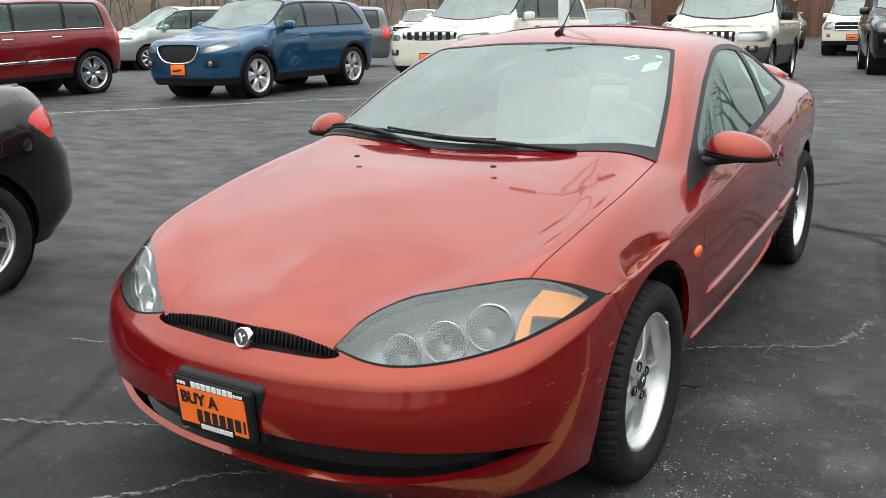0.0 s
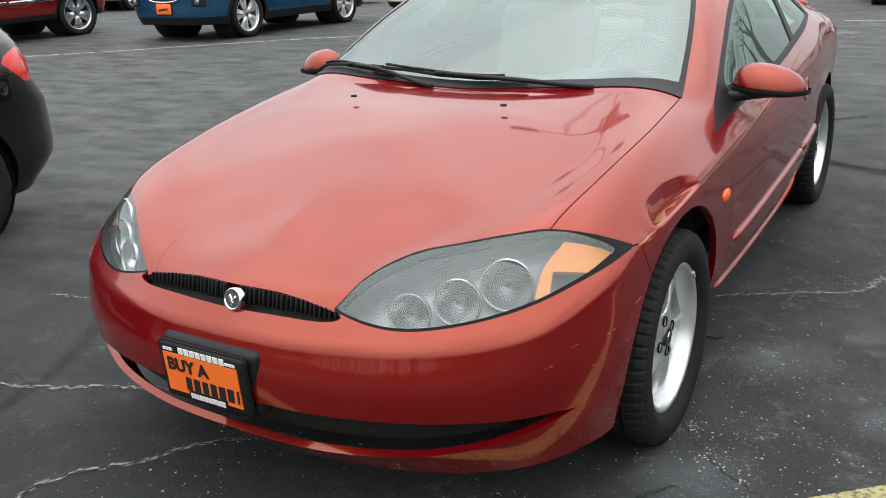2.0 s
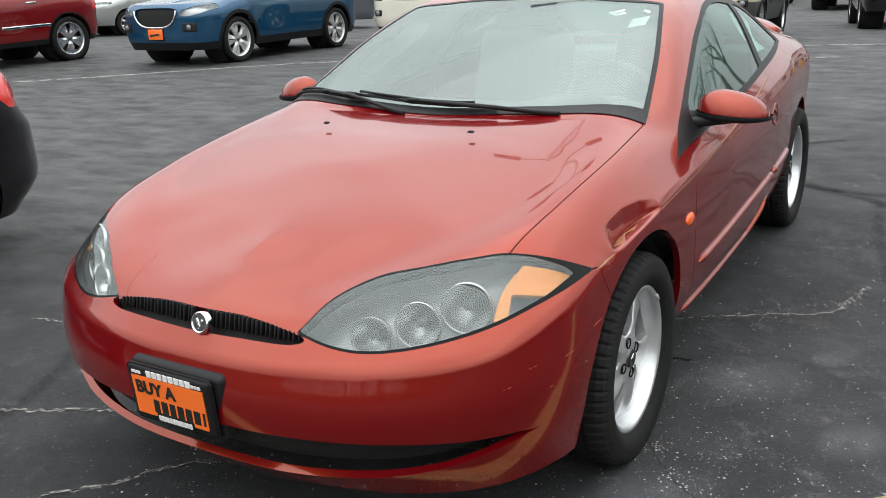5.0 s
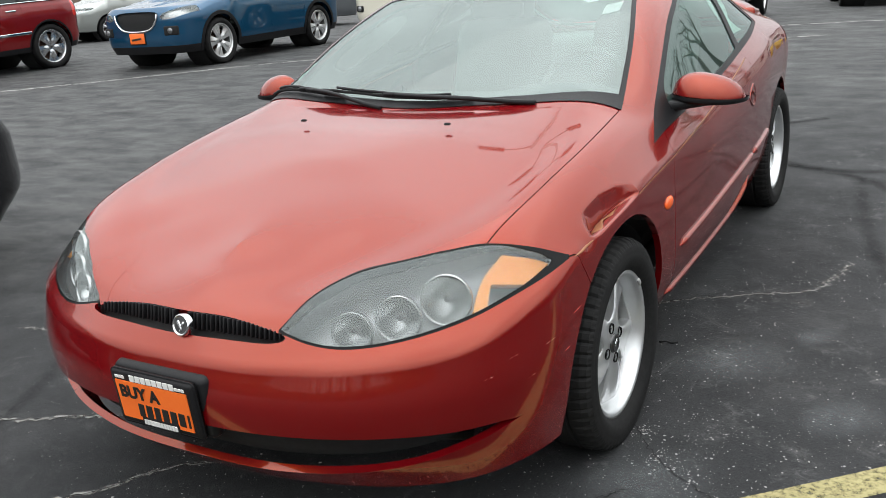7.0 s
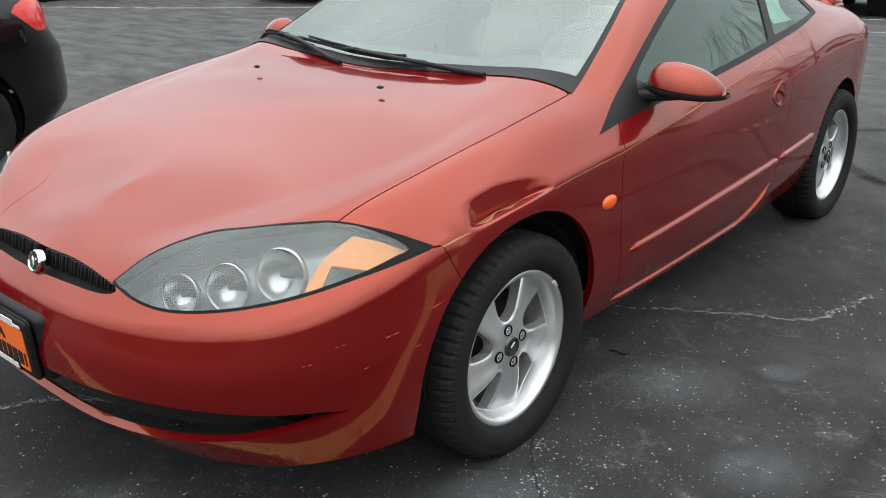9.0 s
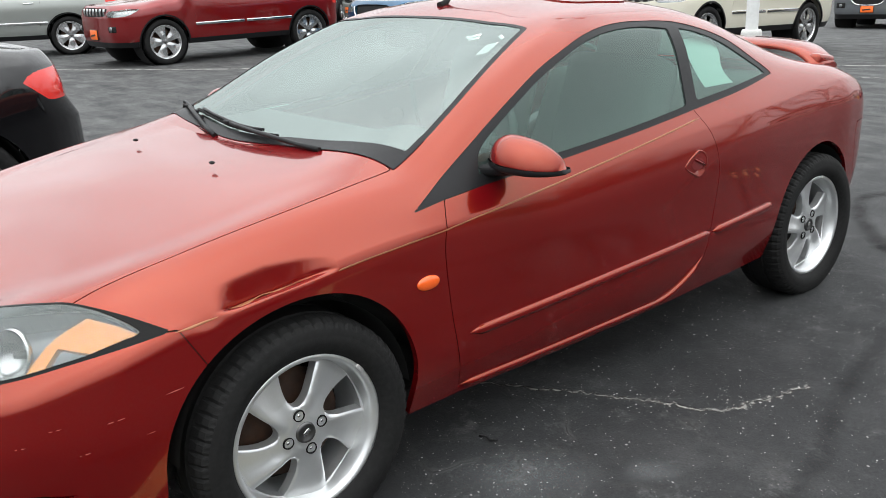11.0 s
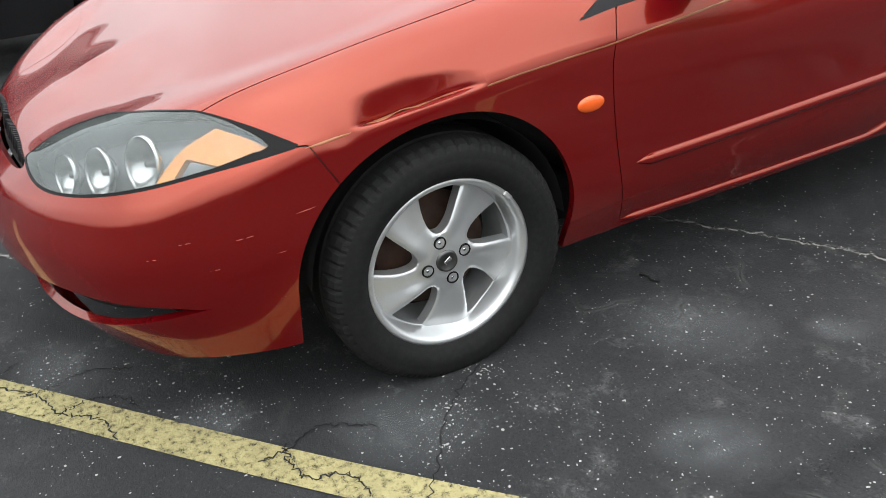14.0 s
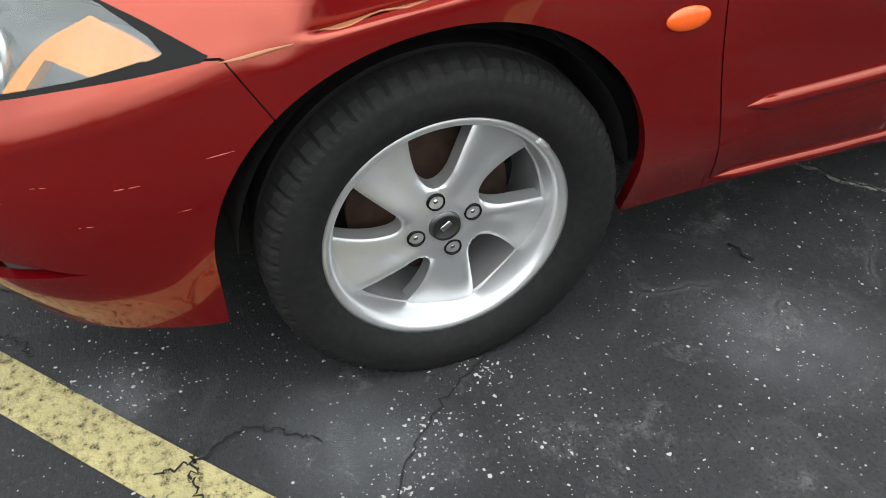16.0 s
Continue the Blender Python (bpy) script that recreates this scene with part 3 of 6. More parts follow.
def coupe_body():
    s = FINE
    # wheel openings, drawn out towards the bumper
    for y, r, ahead in ((HUB_F + .015, 0.345, 0.86), (HUB_R - .005, 0.335, 0.97)):
        dy = s.v[:, 1] - y
        d = np.hypot(np.where(dy < 0, dy * ahead, dy), s.v[:, 2] - 0.345) - r
        low = np.maximum(np.abs(np.where(dy < 0, dy * ahead, dy)) - r, s.v[:, 2] - 0.345)
        s = s.cut(np.maximum(np.minimum(d, low), 0.45 - s.v[:, 0]))[1]
    out = {}
    # windscreen
    ws = smooth_loop([(0.0, -1.052), (.30, -1.028), (.55, -.985), (.731, -.938), (.66, -.60), (.60, -.38), (.553, -.222), (.50, -.222), (.25, -.24), (0, -.245),
                      (-.25, -.24), (-.5, -.22), (-.7, -.5), (-.72, -.93), (-.3, -1.028)], 6, corners=(3, 6))
    top = lambda v: 0.86 - v[:, 2]
    out["screen_trim"], s = s.cut(inside_of(ws, XY, top)(s.v))
    foot = lambda v: -1.045 + .16 * (v[:, 0] / .725) ** 2 + .030 - v[:, 1]
    out["screen"], out["screen_trim"] = out["screen_trim"].cut(np.maximum(inside_of(ws, XY, top, -0.017)(out["screen_trim"].v), foot(out["screen_trim"].v)))
    # rear window
    rw = smooth_loop([(0, .93), (.35, .95), (.50, 1.0), (.53, 1.2), (.52, 1.55), (.3, 1.68), (0, 1.70), (-.3, 1.68), (-.5, 1.5), (-.5, 1.0)], 6)
    out["rear_trim"], s = s.cut(inside_of(rw, XY, lambda v: 0.93 - v[:, 2])(s.v))
    out["rear"], out["rear_trim"] = out["rear_trim"].cut(inside_of(rw, XY, lambda v: 0.93 - v[:, 2], -0.02)(out["rear_trim"].v))
    # side windows with their black frame
    sw = smooth_loop([(-.965, .822), (-.75, .850), (-.361, .878), (0, .906), (.353, .938), (.70, .970), (.972, 1.003), (.93, 1.045), (.787, 1.15), (.53, 1.226),
                      (.277, 1.248), (.10, 1.247), (-.05, 1.226), (-.2, 1.183), (-.347, 1.13), (-.558, 1.03), (-.78, .915)], 7, corners=(0, 6, 7))
    side = lambda v: 0.45 - v[:, 0]
    out["window_frame"], s = s.cut(inside_of(sw, YZ, side)(s.v))
    door_glass = smooth_loop([(-.70, .884), (-.36, .899), (0, .926), (.325, .956), (.38, 1.09), (.425, 1.214), (.277, 1.230), (.10, 1.229), (-.05, 1.208), (-.2, 1.163), (-.347, 1.108), (-.558, 1.006), (-.665, .943)], 7, corners=(0, 3, 5))
    quarter = smooth_loop([(.395, .966), (.65, .986), (.922, 1.010), (.885, 1.043), (.75, 1.133), (.62, 1.184), (.497, 1.211), (.45, 1.10)], 7, corners=(0, 2, 6))
    out["door_glass"], out["window_frame"] = out["window_frame"].cut(inside_of(door_glass, YZ, side)(out["window_frame"].v))
    out["quarter_glass"], out["window_frame"] = out["window_frame"].cut(inside_of(quarter, YZ, side)(out["window_frame"].v))
    # headlamp
    out["lamp"], s = s.cut(lamp_in(s.v))
    # grille slot
    gr = smooth_loop([(0, .628), (.16, .626), (.325, .606), (.30, .590), (.16, .588), (0, .586), (-.16, .588), (-.3, .590), (-.325, .606), (-.16, .626)], 6)
    out["grille"], s = s.cut(inside_of(gr, XZ, lambda v: v[:, 1] + 1.9)(s.v))
    # lower air intake
    ai = smooth_loop([(0, .382), (.30, .381), (.55, .377), (.74, .369), (.822, .357), (.735, .322), (.60, .282), (.40, .255), (.2, .243), (0, .240),
                      (-.3, .25), (-.6, .28), (-.82, .357), (-.5, .378)], 6, corners=(4,))
    out["intake"], s = s.cut(inside_of(ai, XZ, lambda v: v[:, 1] + 1.7)(s.v))
    # bonnet
    hd = smooth_loop([(0, -2.5), (.335, -2.5), (.335, -2.135), (.45, -2.085), (.60, -1.96), (.70, -1.838), (.722, -1.55), (.734, -1.25), (.727, -.945), (.62, -.945), (.30, -1.03), (0, -1.06),
                      (-.4, -1.0), (-.7, -.94), (-.75, -1.3), (-.7, -1.8), (-.3, -2.5)], 8, corners=(1, 2, 5, 8, 16))
    out["bonnet"], out["seam_a"], s = s.seam(inside_of(hd, XY, lambda v: 0.608 - v[:, 2]), 0.0015)
    # front bumper ends at the wheel opening below the lamp's tip
    edge = lambda v: (v[:, 1] + 1.665) - 0.55 * (0.69 - v[:, 2])
    front, out["seam_b"], s = s.seam(lambda v: np.maximum(edge(v), v[:, 2] - 0.691), 0.0014)
    out["front_bumper"] = front
    # door
    dr = smooth_loop([(-.85, .84), (-.885, .75), (-.888, .65), (-.865, .487), (-.805, .242), (-.30, .238), (.14, .242), (.29, .262), (.385, .345), (.422, .48), (.437, .67), (.40, .83), (.345, .945), (0, .915), (-.5, .875)], 7, corners=(0, 4, 12))
    out["door"], out["seam_c"], s = s.seam(inside_of(dr, YZ, lambda v: 0.6 - v[:, 0]), 0.0014)
    # rear bumper
    out["rear_bumper"], out["seam_d"], s = s.seam(lambda v: np.maximum(1.66 + 0.15 * (0.7 - v[:, 2]) - v[:, 1], v[:, 2] - 0.72), 0.0014)
    # fender
    out["fender"], rest = s.cut(np.maximum(np.maximum(v1 := s.v[:, 1] + 0.80, 0.3 - s.v[:, 0]), s.v[:, 2] - 0.93))
    # tail lamp
    tl = smooth_loop([(.40, .80), (.70, .82), (.83, .86), (.80, .74), (.60, .71), (.40, .72)], 6)
    out["tail"], rest = rest.cut(inside_of(tl, XZ, lambda v: 1.75 - v[:, 1])(rest.v))
    out["shell"] = rest
    return out


P = coupe_body()
SIDE_SKIN = SHELL


STRIPE_Y, STRIPE_Z = [-1.70, -1.42, -1.146, -.872, -.4, .057, .345, .7], [.684, .716, .748, .768, .82, .872, .908, .945]


def dent(sk):
    """The crumple above the left front wheel."""
    v = sk.v.copy()
    y, z = v[:, 1], v[:, 2]
    line = np.interp(y, STRIPE_Y, STRIPE_Z)
    front = 1 / (1 + np.exp(-(y + 1.535 - .35 * (z - .735)) / 0.009))
    back = np.clip((-1.24 - y) / 0.19, 0, 1)
    reach = np.interp(y, [-1.56, -1.50, -1.42, -1.32, -1.22], [.055, .060, .064, .052, .025])
    up = (z - line - .003) / reach
    pocket = np.interp(up, [0, .06, .14, .20, .85, .94, 1.0], [0, .25, .85, .98, .12, .02, 0])
    deep = 0.042 * front * back * (2 - back) * pocket
    # shallow ripples ahead of it
    deep += 0.004 * np.exp(-((y + 1.60) / .03) ** 2 - ((z - .70) / .02) ** 2)

    def normals(q):
        fn = np.cross(q[sk.f[:, 1]] - q[sk.f[:, 0]], q[sk.f[:, 2]] - q[sk.f[:, 0]])
        n = np.zeros_like(q)
        for k in range(3):
            np.add.at(n, sk.f[:, k], fn)
        return n / (np.linalg.norm(n, axis=1, keepdims=True) + 1e-12)

    w = v - sk.n * deep[:, None]
    n = sk.n + normals(w) - normals(v)
    return Skin(w, n / np.linalg.norm(n, axis=1, keepdims=True), sk.f)


DENTED = dent(FINE)


def both(name, key, material, label="", depth=0.02, push=0.0):
    """The left and the right piece, as two parts."""
    made = []
    for k in (0, 1):
        sk = P[key].push(push)
        if key == "fender" and k == 0:
            sk = dent(finer(finer(sk)))
        sk = sk.mirror() if k else sk
        made.append(part(name, (sk.rim(depth) if depth else sk).mesh(name), material, coupe, label if k == 0 or key != "fender" else ""))
    return made


def one(name, key, material, label="", depth=0.02, push=0.0, parent=None):
    sk = P[key].push(push)
    sk = sk.rim(depth) if depth else sk
    return part(name, sk.whole().mesh(name), material, parent or coupe, label)


body_shell = one("body_shell", "shell", PAINT_COUPE)
one("bonnet", "bonnet", PAINT_COUPE, "smooth bonnet with fine scratches")
front_bumper = one("front_bumper", "front_bumper", PAINT_COUPE, "painted bumper with scuffed corner")
one("rear_bumper", "rear_bumper", PAINT_COUPE)
fenders = both("front_fender", "fender", PAINT_COUPE, "dented fender with gold pinstripe")
doors = both("door", "door", PAINT_COUPE)
for key in ("seam_a", "seam_b", "seam_c", "seam_d"):
    for sk in P[key].push(.006).islands():
        if len(sk.f) > 6:
            for half in (sk, sk.mirror()):
                part("panel_gap", half.mesh("panel_gap"), DULL_BLACK, coupe)
screen = one("windshield", "screen", GLASS_CLEAR, "pale greenish windshield", 0.004, 0.002)
screen.visible_shadow = False
one("windshield_trim", "screen_trim", BLACK_TRIM, "", 0.012)
rear_screen = one("rear_window", "rear", GLASS_SIDE, "", 0.004, 0.002)
rear_screen.visible_shadow = False
one("rear_window_trim", "rear_trim", BLACK_TRIM, "", 0.012)
frames = both("window_frame", "window_frame", BLACK_TRIM, "", 0.012, 0.002)
for k, ob in enumerate(both("door_window", "door_glass", GLASS_SIDE, "", 0.004, 0.006) + both("quarter_window", "quarter_glass", GLASS_SIDE, "", 0.004, 0.005)):
    ob.visible_shadow = False
for ob in both("tail_lamp", "tail", RED_LENS, "red tail lamp", 0.02):
    pass
one("air_intake", "intake", DULL_BLACK, "dark lower air intake", 0.0, 0.05)
# floor pan and wheel housings
part("floor_pan", solid((1.40, 3.2, 0.10), (0, -.20, 0.27), bevel=0.03), DULL_BLACK, coupe)
part("cabin_tub", solid((1.36, 2.2, 0.06), (0, 0.25, 0.36), bevel=0.02), DULL_BLACK, coupe)


def housing(y, side):
    bm = bmesh.new()
    rows = []
    for k in range(19):
        a = math.pi * (0.02 + 0.96 * k / 18)
        c, s_ = math.cos(a), math.sin(a)
        rows.append([bm.verts.new((x * side, y + 0.350 * c, HUB_Z + 0.01 + 0.350 * s_)) for x in (0.84 if y < 0 else 0.77, 0.55)] + [bm.verts.new((0.55 * side, y, HUB_Z))])
    for a, b in zip(rows, rows[1:]):
        bm.faces.new((a[0], a[1], b[1], b[0])).smooth = True
        bm.faces.new((a[1], a[2], b[1]))
    return bm


for y in (HUB_F, HUB_R):
    for side in (1, -1):
        part("wheel_housing", housing(y, side), DULL_BLACK, coupe)


# ---- wheels ----
def tyre_mesh(r_out, r_rim, w, n=90):
    h = w / 2
    k = r_out - r_rim
    prof = [(h * .66, r_rim - .004), (h * .86, r_rim + .10 * k), (h * .97, r_rim + .30 * k), (h, r_rim + .52 * k), (h * .985, r_rim + .56 * k), (h * .985, r_rim + .60 * k), (h * .96, r_rim + .78 * k),
            (h * .88, r_out - .010), (h * .72, r_out - .002), (h * .40, r_out), (h * .37, r_out - .008), (h * .29, r_out - .008), (h * .26, r_out)]
    prof = prof + [(-x, r) for x, r in reversed(prof)]
    last = len(prof) - 1

    def wobble(i, j):
        m = min(i, last - i)
        return -0.006 if m in (7, 8) and j % 4 == 0 else -0.0025 if m == 6 and j % 2 == 0 else 0.0

    bm = lathe(prof, n, wobble=wobble)
    for f in bm.faces:
        # crisp blocks on the tread and the serrated shoulder
        f.smooth = sum(math.hypot(q.co.y, q.co.z) for q in f.verts) / 4 < r_rim + .70 * k
    me = bpy.data.meshes.new("tyre")
    bm.to_mesh(me)
    bm.free()
    me.materials.append(RUBBER)
    return me


def rim_face(r_hole_in, r_hole_out, spokes, start, share, twist, bulge, hub, r_edge, edge_x, split=False):
    """The wheel's face: a shaped disc with openings between the spokes."""
    rr = np.linspace(0.004, r_edge, 34)
    th = np.linspace(0, 2 * math.pi, 241)
    R, T = np.meshgrid(rr, th, indexing="ij")
    ph = T - radians(start) - twist * (R - r_hole_in)
    crest = 0.5 + 0.5 * np.cos(spokes * ph)
    blend = np.clip((R - 0.045) / 0.05, 0, 1)
    x = hub + bulge * crest * blend * (1 - 0.6 * np.clip((R - 0.12) / 0.08, 0, 1)) + (edge_x - hub) * np.clip(R / r_edge, 0, 1) ** 3
    G = np.stack([x, R * np.cos(T), R * np.sin(T)], 2)
    sk = grid_skin(G)
    if (sk.n[:, 0] < 0).mean() > 0.5:
        sk = Skin(sk.v, -sk.n, sk.f[:, ::-1])
    r = np.hypot(sk.v[:, 1], sk.v[:, 2])
    a = np.arctan2(sk.v[:, 2], sk.v[:, 1]) - radians(start) - twist * (r - r_hole_in)
    step = 2 * math.pi / spokes
    off = np.abs((a % step) - step / 2)
    hole = off * r - (0.010 + (r - r_hole_in) * share)
    if split:
        hole = np.maximum(hole, -1)
        bar = np.abs(((a + step / 2) % step) - step / 2) * r - 0.006
        hole = np.minimum(hole, bar)
    d = np.maximum(hole, np.maximum(r_hole_in - r, r - r_hole_out))
    return sk.cut(d)[1].rim(0.022, False)

def blade_face(spokes, start, r_in, r_out, half, lean, r_edge):
    """The coupe's wheel face: broad blades that lean with the turn, between openings like rounded arches."""
    rr = np.concatenate([np.linspace(0.004, .07, 10), np.linspace(.073, r_edge, 80)])
    th = np.linspace(0, 2 * math.pi, 541)
    R, T = np.meshgrid(rr, th, indexing="ij")
    step = 2 * math.pi / spokes

    def opening(r, ang):
        a = (ang - radians(start) - lean * (r - r_in)) % step - step / 2
        wide = half * np.clip((r - r_in) / (r_out - r_in), 0, 1) ** .48
        return a, np.maximum(np.abs(a) * r - wide, np.maximum(r_in - r, r - r_out))

    a, d = opening(R, T)
    out = np.clip((R - .060) / .13, 0, 1)
    # across each blade: a rounded crest near its leading side, a shallow scoop behind it
    s_ = ((a + step) % step) / step
    crest = np.exp(-((s_ - .72) / .20) ** 2) + np.exp(-((s_ + .28) / .20) ** 2)
    x = .066 - .004 * np.clip(R / .06, 0, 1) ** 2 - .016 * out ** 1.4 + .014 * (crest - .45) * np.clip((R - .055) / .05, 0, 1)
    # edges turn in at the openings and at the foot of the rim
    x -= .005 * np.exp(-np.abs(d) / .005) * np.clip((R - .06) / .02, 0, 1)
    # pocket round the centre cap
    x -= .003 * np.exp(-((R - .031) / .004) ** 2)
    sk = grid_skin(np.stack([x, R * np.cos(T), R * np.sin(T)], 2))
    if (sk.n[:, 0] < 0).mean() > 0.5:
        sk = Skin(sk.v, -sk.n, sk.f[:, ::-1])
    r = np.hypot(sk.v[:, 1], sk.v[:, 2])
    face = sk.cut(opening(r, np.arctan2(sk.v[:, 2], sk.v[:, 1]))[1])[1]
    thick = Skin(face.v, np.tile([1.0, 0, 0], (len(face.v), 1)), face.f).rim(0.030, False)
    thick.n[:len(face.v)] = face.n
    return thick


def wheel_parts(parent_name, r_out, r_rim, w, face, nuts=4, detailed=False, bright=False):
    """A wheel as an Empty with tyre, rim, brake disc, cap and nuts; its outer side looks along +x."""
    wheel = new(parent_name)
    part("tyre", tyre_mesh(r_out, r_rim, w, 240 if detailed else 60), None, wheel)
    h = w / 2
    lip = [(-h * .7, r_rim - .03), (h * .3, r_rim - .026), (h * .62, r_rim - .016), (h * .76, r_rim - .010), (h * .80, r_rim - .002), (h * .79, r_rim + .006), (h * .70, r_rim + .006)]
    rim = part("rim", lathe(lip, 96 if detailed else 40), ALLOY if detailed or bright else ALLOY_DARK, wheel)
    part("spokes", face.mesh("spokes"), ALLOY if detailed or bright else ALLOY_DARK, wheel)
    part("brake_disc", lathe([(-.02, .0), (-.02, r_rim - .065), (-.04, r_rim - .065), (-.04, .0)], 32), RUST, wheel, "rusty brake disc")
    hx = .072 if detailed else face.v[:, 0].max()
    if detailed:
        part("centre_cap", lathe([(hx - .004, .0), (hx - .002, .022), (hx + .001, .026), (hx - .010, .030)], 28), STEEL_DARK, wheel, "dark centre cap")
        part("cap_emblem", solid((.004, .022, .012), (hx, .0, .004), pose(0, 0, 0, 35), .002), CHROME, wheel, "plain chrome emblem")
        for k in range(nuts):
            a = radians(15 + 360 / nuts * k)
            c = Matrix.Translation((hx - .012, .054 * math.cos(a), .054 * math.sin(a)))
            # wells in black, not alloy: shade of the recess painted in
            part("lug_well", lathe([(-.008, .0), (-.008, .012), (.006, .0135), (.007, .0155), (.002, .017)], 18), LAMP_BLACK, wheel, at=c)
            part("lug_nut", lathe([(.004, .0), (.003, .0045), (-.002, .0075), (-.010, .008)], 6), CHROME, wheel, at=c)
    else:
        part("centre_cap", lathe([(hx + .002, .0), (hx, .025), (hx - .01, .03)], 16), STEEL_DARK, wheel)
    return wheel


coupe_face = blade_face(5, 62, .076, .189, .055, -1.5, .202)
front_left_wheel = wheel_parts("wheel", TYRE_R, .2165, .222, coupe_face, 4, True)
front_left_wheel.parent = coupe
front_left_wheel.matrix_basis = pose(.774, HUB_F, HUB_Z)
front_left_wheel["label"] = "silver five-spoke alloy wheel, chipped lip"
part("lip_chip", solid((.010, .030, .014), (.088, .166, .139), pose(0, 0, 0, -50), .004), ALLOY_WORN, front_left_wheel, "chipped patch on rim lip")
for x, y, turn, spin in ((.706, HUB_R, 0, 38), (-.774, HUB_F, 180, 20), (-.706, HUB_R, 180, 55)):
    copy_thing(front_left_wheel, pose(x, y, HUB_Z, 0, 0, turn) @ pose(0, 0, 0, spin))


# ---- details of the coupe ----
def lamp_unit(side):
    sk = P["lamp"]
    u = sk.v @ np.array(diag).T
    lens, border = sk.cut(inside_of(lamp_loop, diag)(sk.v) + np.interp(u[:, 0], [-1.335, -1.0, -.75, -.67, -.58], [.0005, .001, .003, .011, .034]) + np.where(u[:, 1] < np.interp(u[:, 0], [-1.335, -1.2, -.9, -.61], [.612, .625, .665, .70]), .005, 0))
    if side < 0:
        lens, border = lens.mirror(), border.mirror()
    unit = part("headlight", border.rim(0.03).mesh("headlight"), LAMP_BLACK, coupe, "clear headlight in dark surround")
    pane = part("lens", lens.push(0.001).mesh("lens"), LENS, unit, "slightly hazy clear lens")
    pane.visible_shadow = False
    back = P["lamp"].push(0.085)
    back = back.mirror() if side < 0 else back
    part("lamp_back", back.rim(-.082, False).mesh("lamp_back"), LAMP_BACK, unit)
    # three round reflector bowls with their bulbs
    src = P["lamp"]
    for a_pos, z, r in ((-1.170, .640, .049), (-1.055, .662, .055), (-.925, .690, .061)):
        u = src.v @ np.array(diag).T
        i = np.argmin((u[:, 0] - a_pos) ** 2 + (u[:, 1] - z) ** 2)
        n = Vector(src.n[i])
        n = (n * 0.35 + Vector((0.30, -0.95, 0.05))).normalized()
        c = Vector(src.v[i]) - Vector(src.n[i]) * 0.066
        if side < 0:
            n.x, c.x = -n.x, -c.x
        bm = lathe([(.030, r + .003), (0.043, r + .002), (0.043, r - .002), (0.038, r - .004), (0.030, r * .86), (0.008, r * .55), (0.0, r * .2), (0.0, 0.001)], 32)
        at = Matrix.Translation(c) @ n.to_track_quat("X", "Z").to_matrix().to_4x4()
        part("reflector_bowl", bm, REFLECTOR, unit, at=at)
        part("bulb", lathe([(0.032, .0), (.030, .007), (.010, .009), (.0, .012)], 14), STEEL_DARK, unit, at=at)
    amber_loop = smooth_loop([(-.890, .632), (-.848, .640), (-.820, .690), (-.72, .672), (-.655, .684), (-.645, .699), (-.70, .722), (-.770, .742), (-.84, .70)], 6, corners=(0, 1, 2, 3, 5, 7))
    am = P["lamp"].push(0.020).cut(inside_of(amber_loop, diag)(P["lamp"].v))[0]
    am = am.mirror() if side < 0 else am
    part("turn_signal", am.rim(0.02).mesh("turn_signal"), SIGNAL_AMBER, unit, "amber turn signal")
    if side < 0:
        # added body-colour strip on this side only, to lower the lamp's top outline
        over = FINE.cut(inside_of(lamp_loop, diag, lambda v: np.maximum(v[:, 1] + 1.4, 0.22 - v[:, 0]), .007)(FINE.v))[0]
        w = over.v @ np.array(diag).T
        lip = over.cut(np.interp(w[:, 0], [-1.34, -1.295, -1.2445, -1.164, -1.029, -.8825, -.74, -.60], [.602, .624, .644, .675, .712, .733, .740, .726]) - w[:, 1])[0]
        part("bonnet_lip", lip.push(-.0004).rim(.004).mirror().mesh("bonnet_lip"), PAINT_COUPE, unit, "body-colour strip added over the lamp's top")
    return unit


for side in (1, -1):
    lamp_unit(side)

# grille with upright bars and the round badge
grille = part("grille", P["grille"].push(0.035).whole().mesh("grille"), DULL_BLACK, coupe, "narrow black grille with upright bars")
slot = P["grille"].v
for k in range(-23, 24):
    x = k * 0.0142
    near_ = slot[np.abs(slot[:, 0] - abs(x)) < .008]
    if abs(k) < 2 or not len(near_):
        continue
    z0, z1 = near_[:, 2].min(), near_[:, 2].max()
    part("bar", solid((.0055, .020, max(.008, z1 - z0 + .002)), (x, float(near_[:, 1].mean()) + .016, (z0 + z1) / 2), pose(0, 0, 0, -12), .002), BLACK_TRIM, grille)
badge_at = Matrix.Translation((.034, -2.235, .609)) @ Vector((0, -1, 0.30)).to_track_quat("X", "Z").to_matrix().to_4x4()
badge = part("badge", lathe([(.004, .0), (.004, .022), (.008, .0235), (.009, .0265), (.003, .029), (-.01, .029)], 36), CHROME, coupe, "round chrome badge", badge_at)
part("ground", lathe([(.0055, .0), (.0050, .0225)], 32), STEEL_DARK, badge, "dark enamel ground")
for k, (dy, dz, turn) in enumerate(((-.006, .004, 35), (.006, .002, -30), (.0, -.007, 10))):
    part("emblem", solid((.004, .008, .017), (.006, dy, dz), pose(0, 0, 0, turn), .003), CHROME, badge)

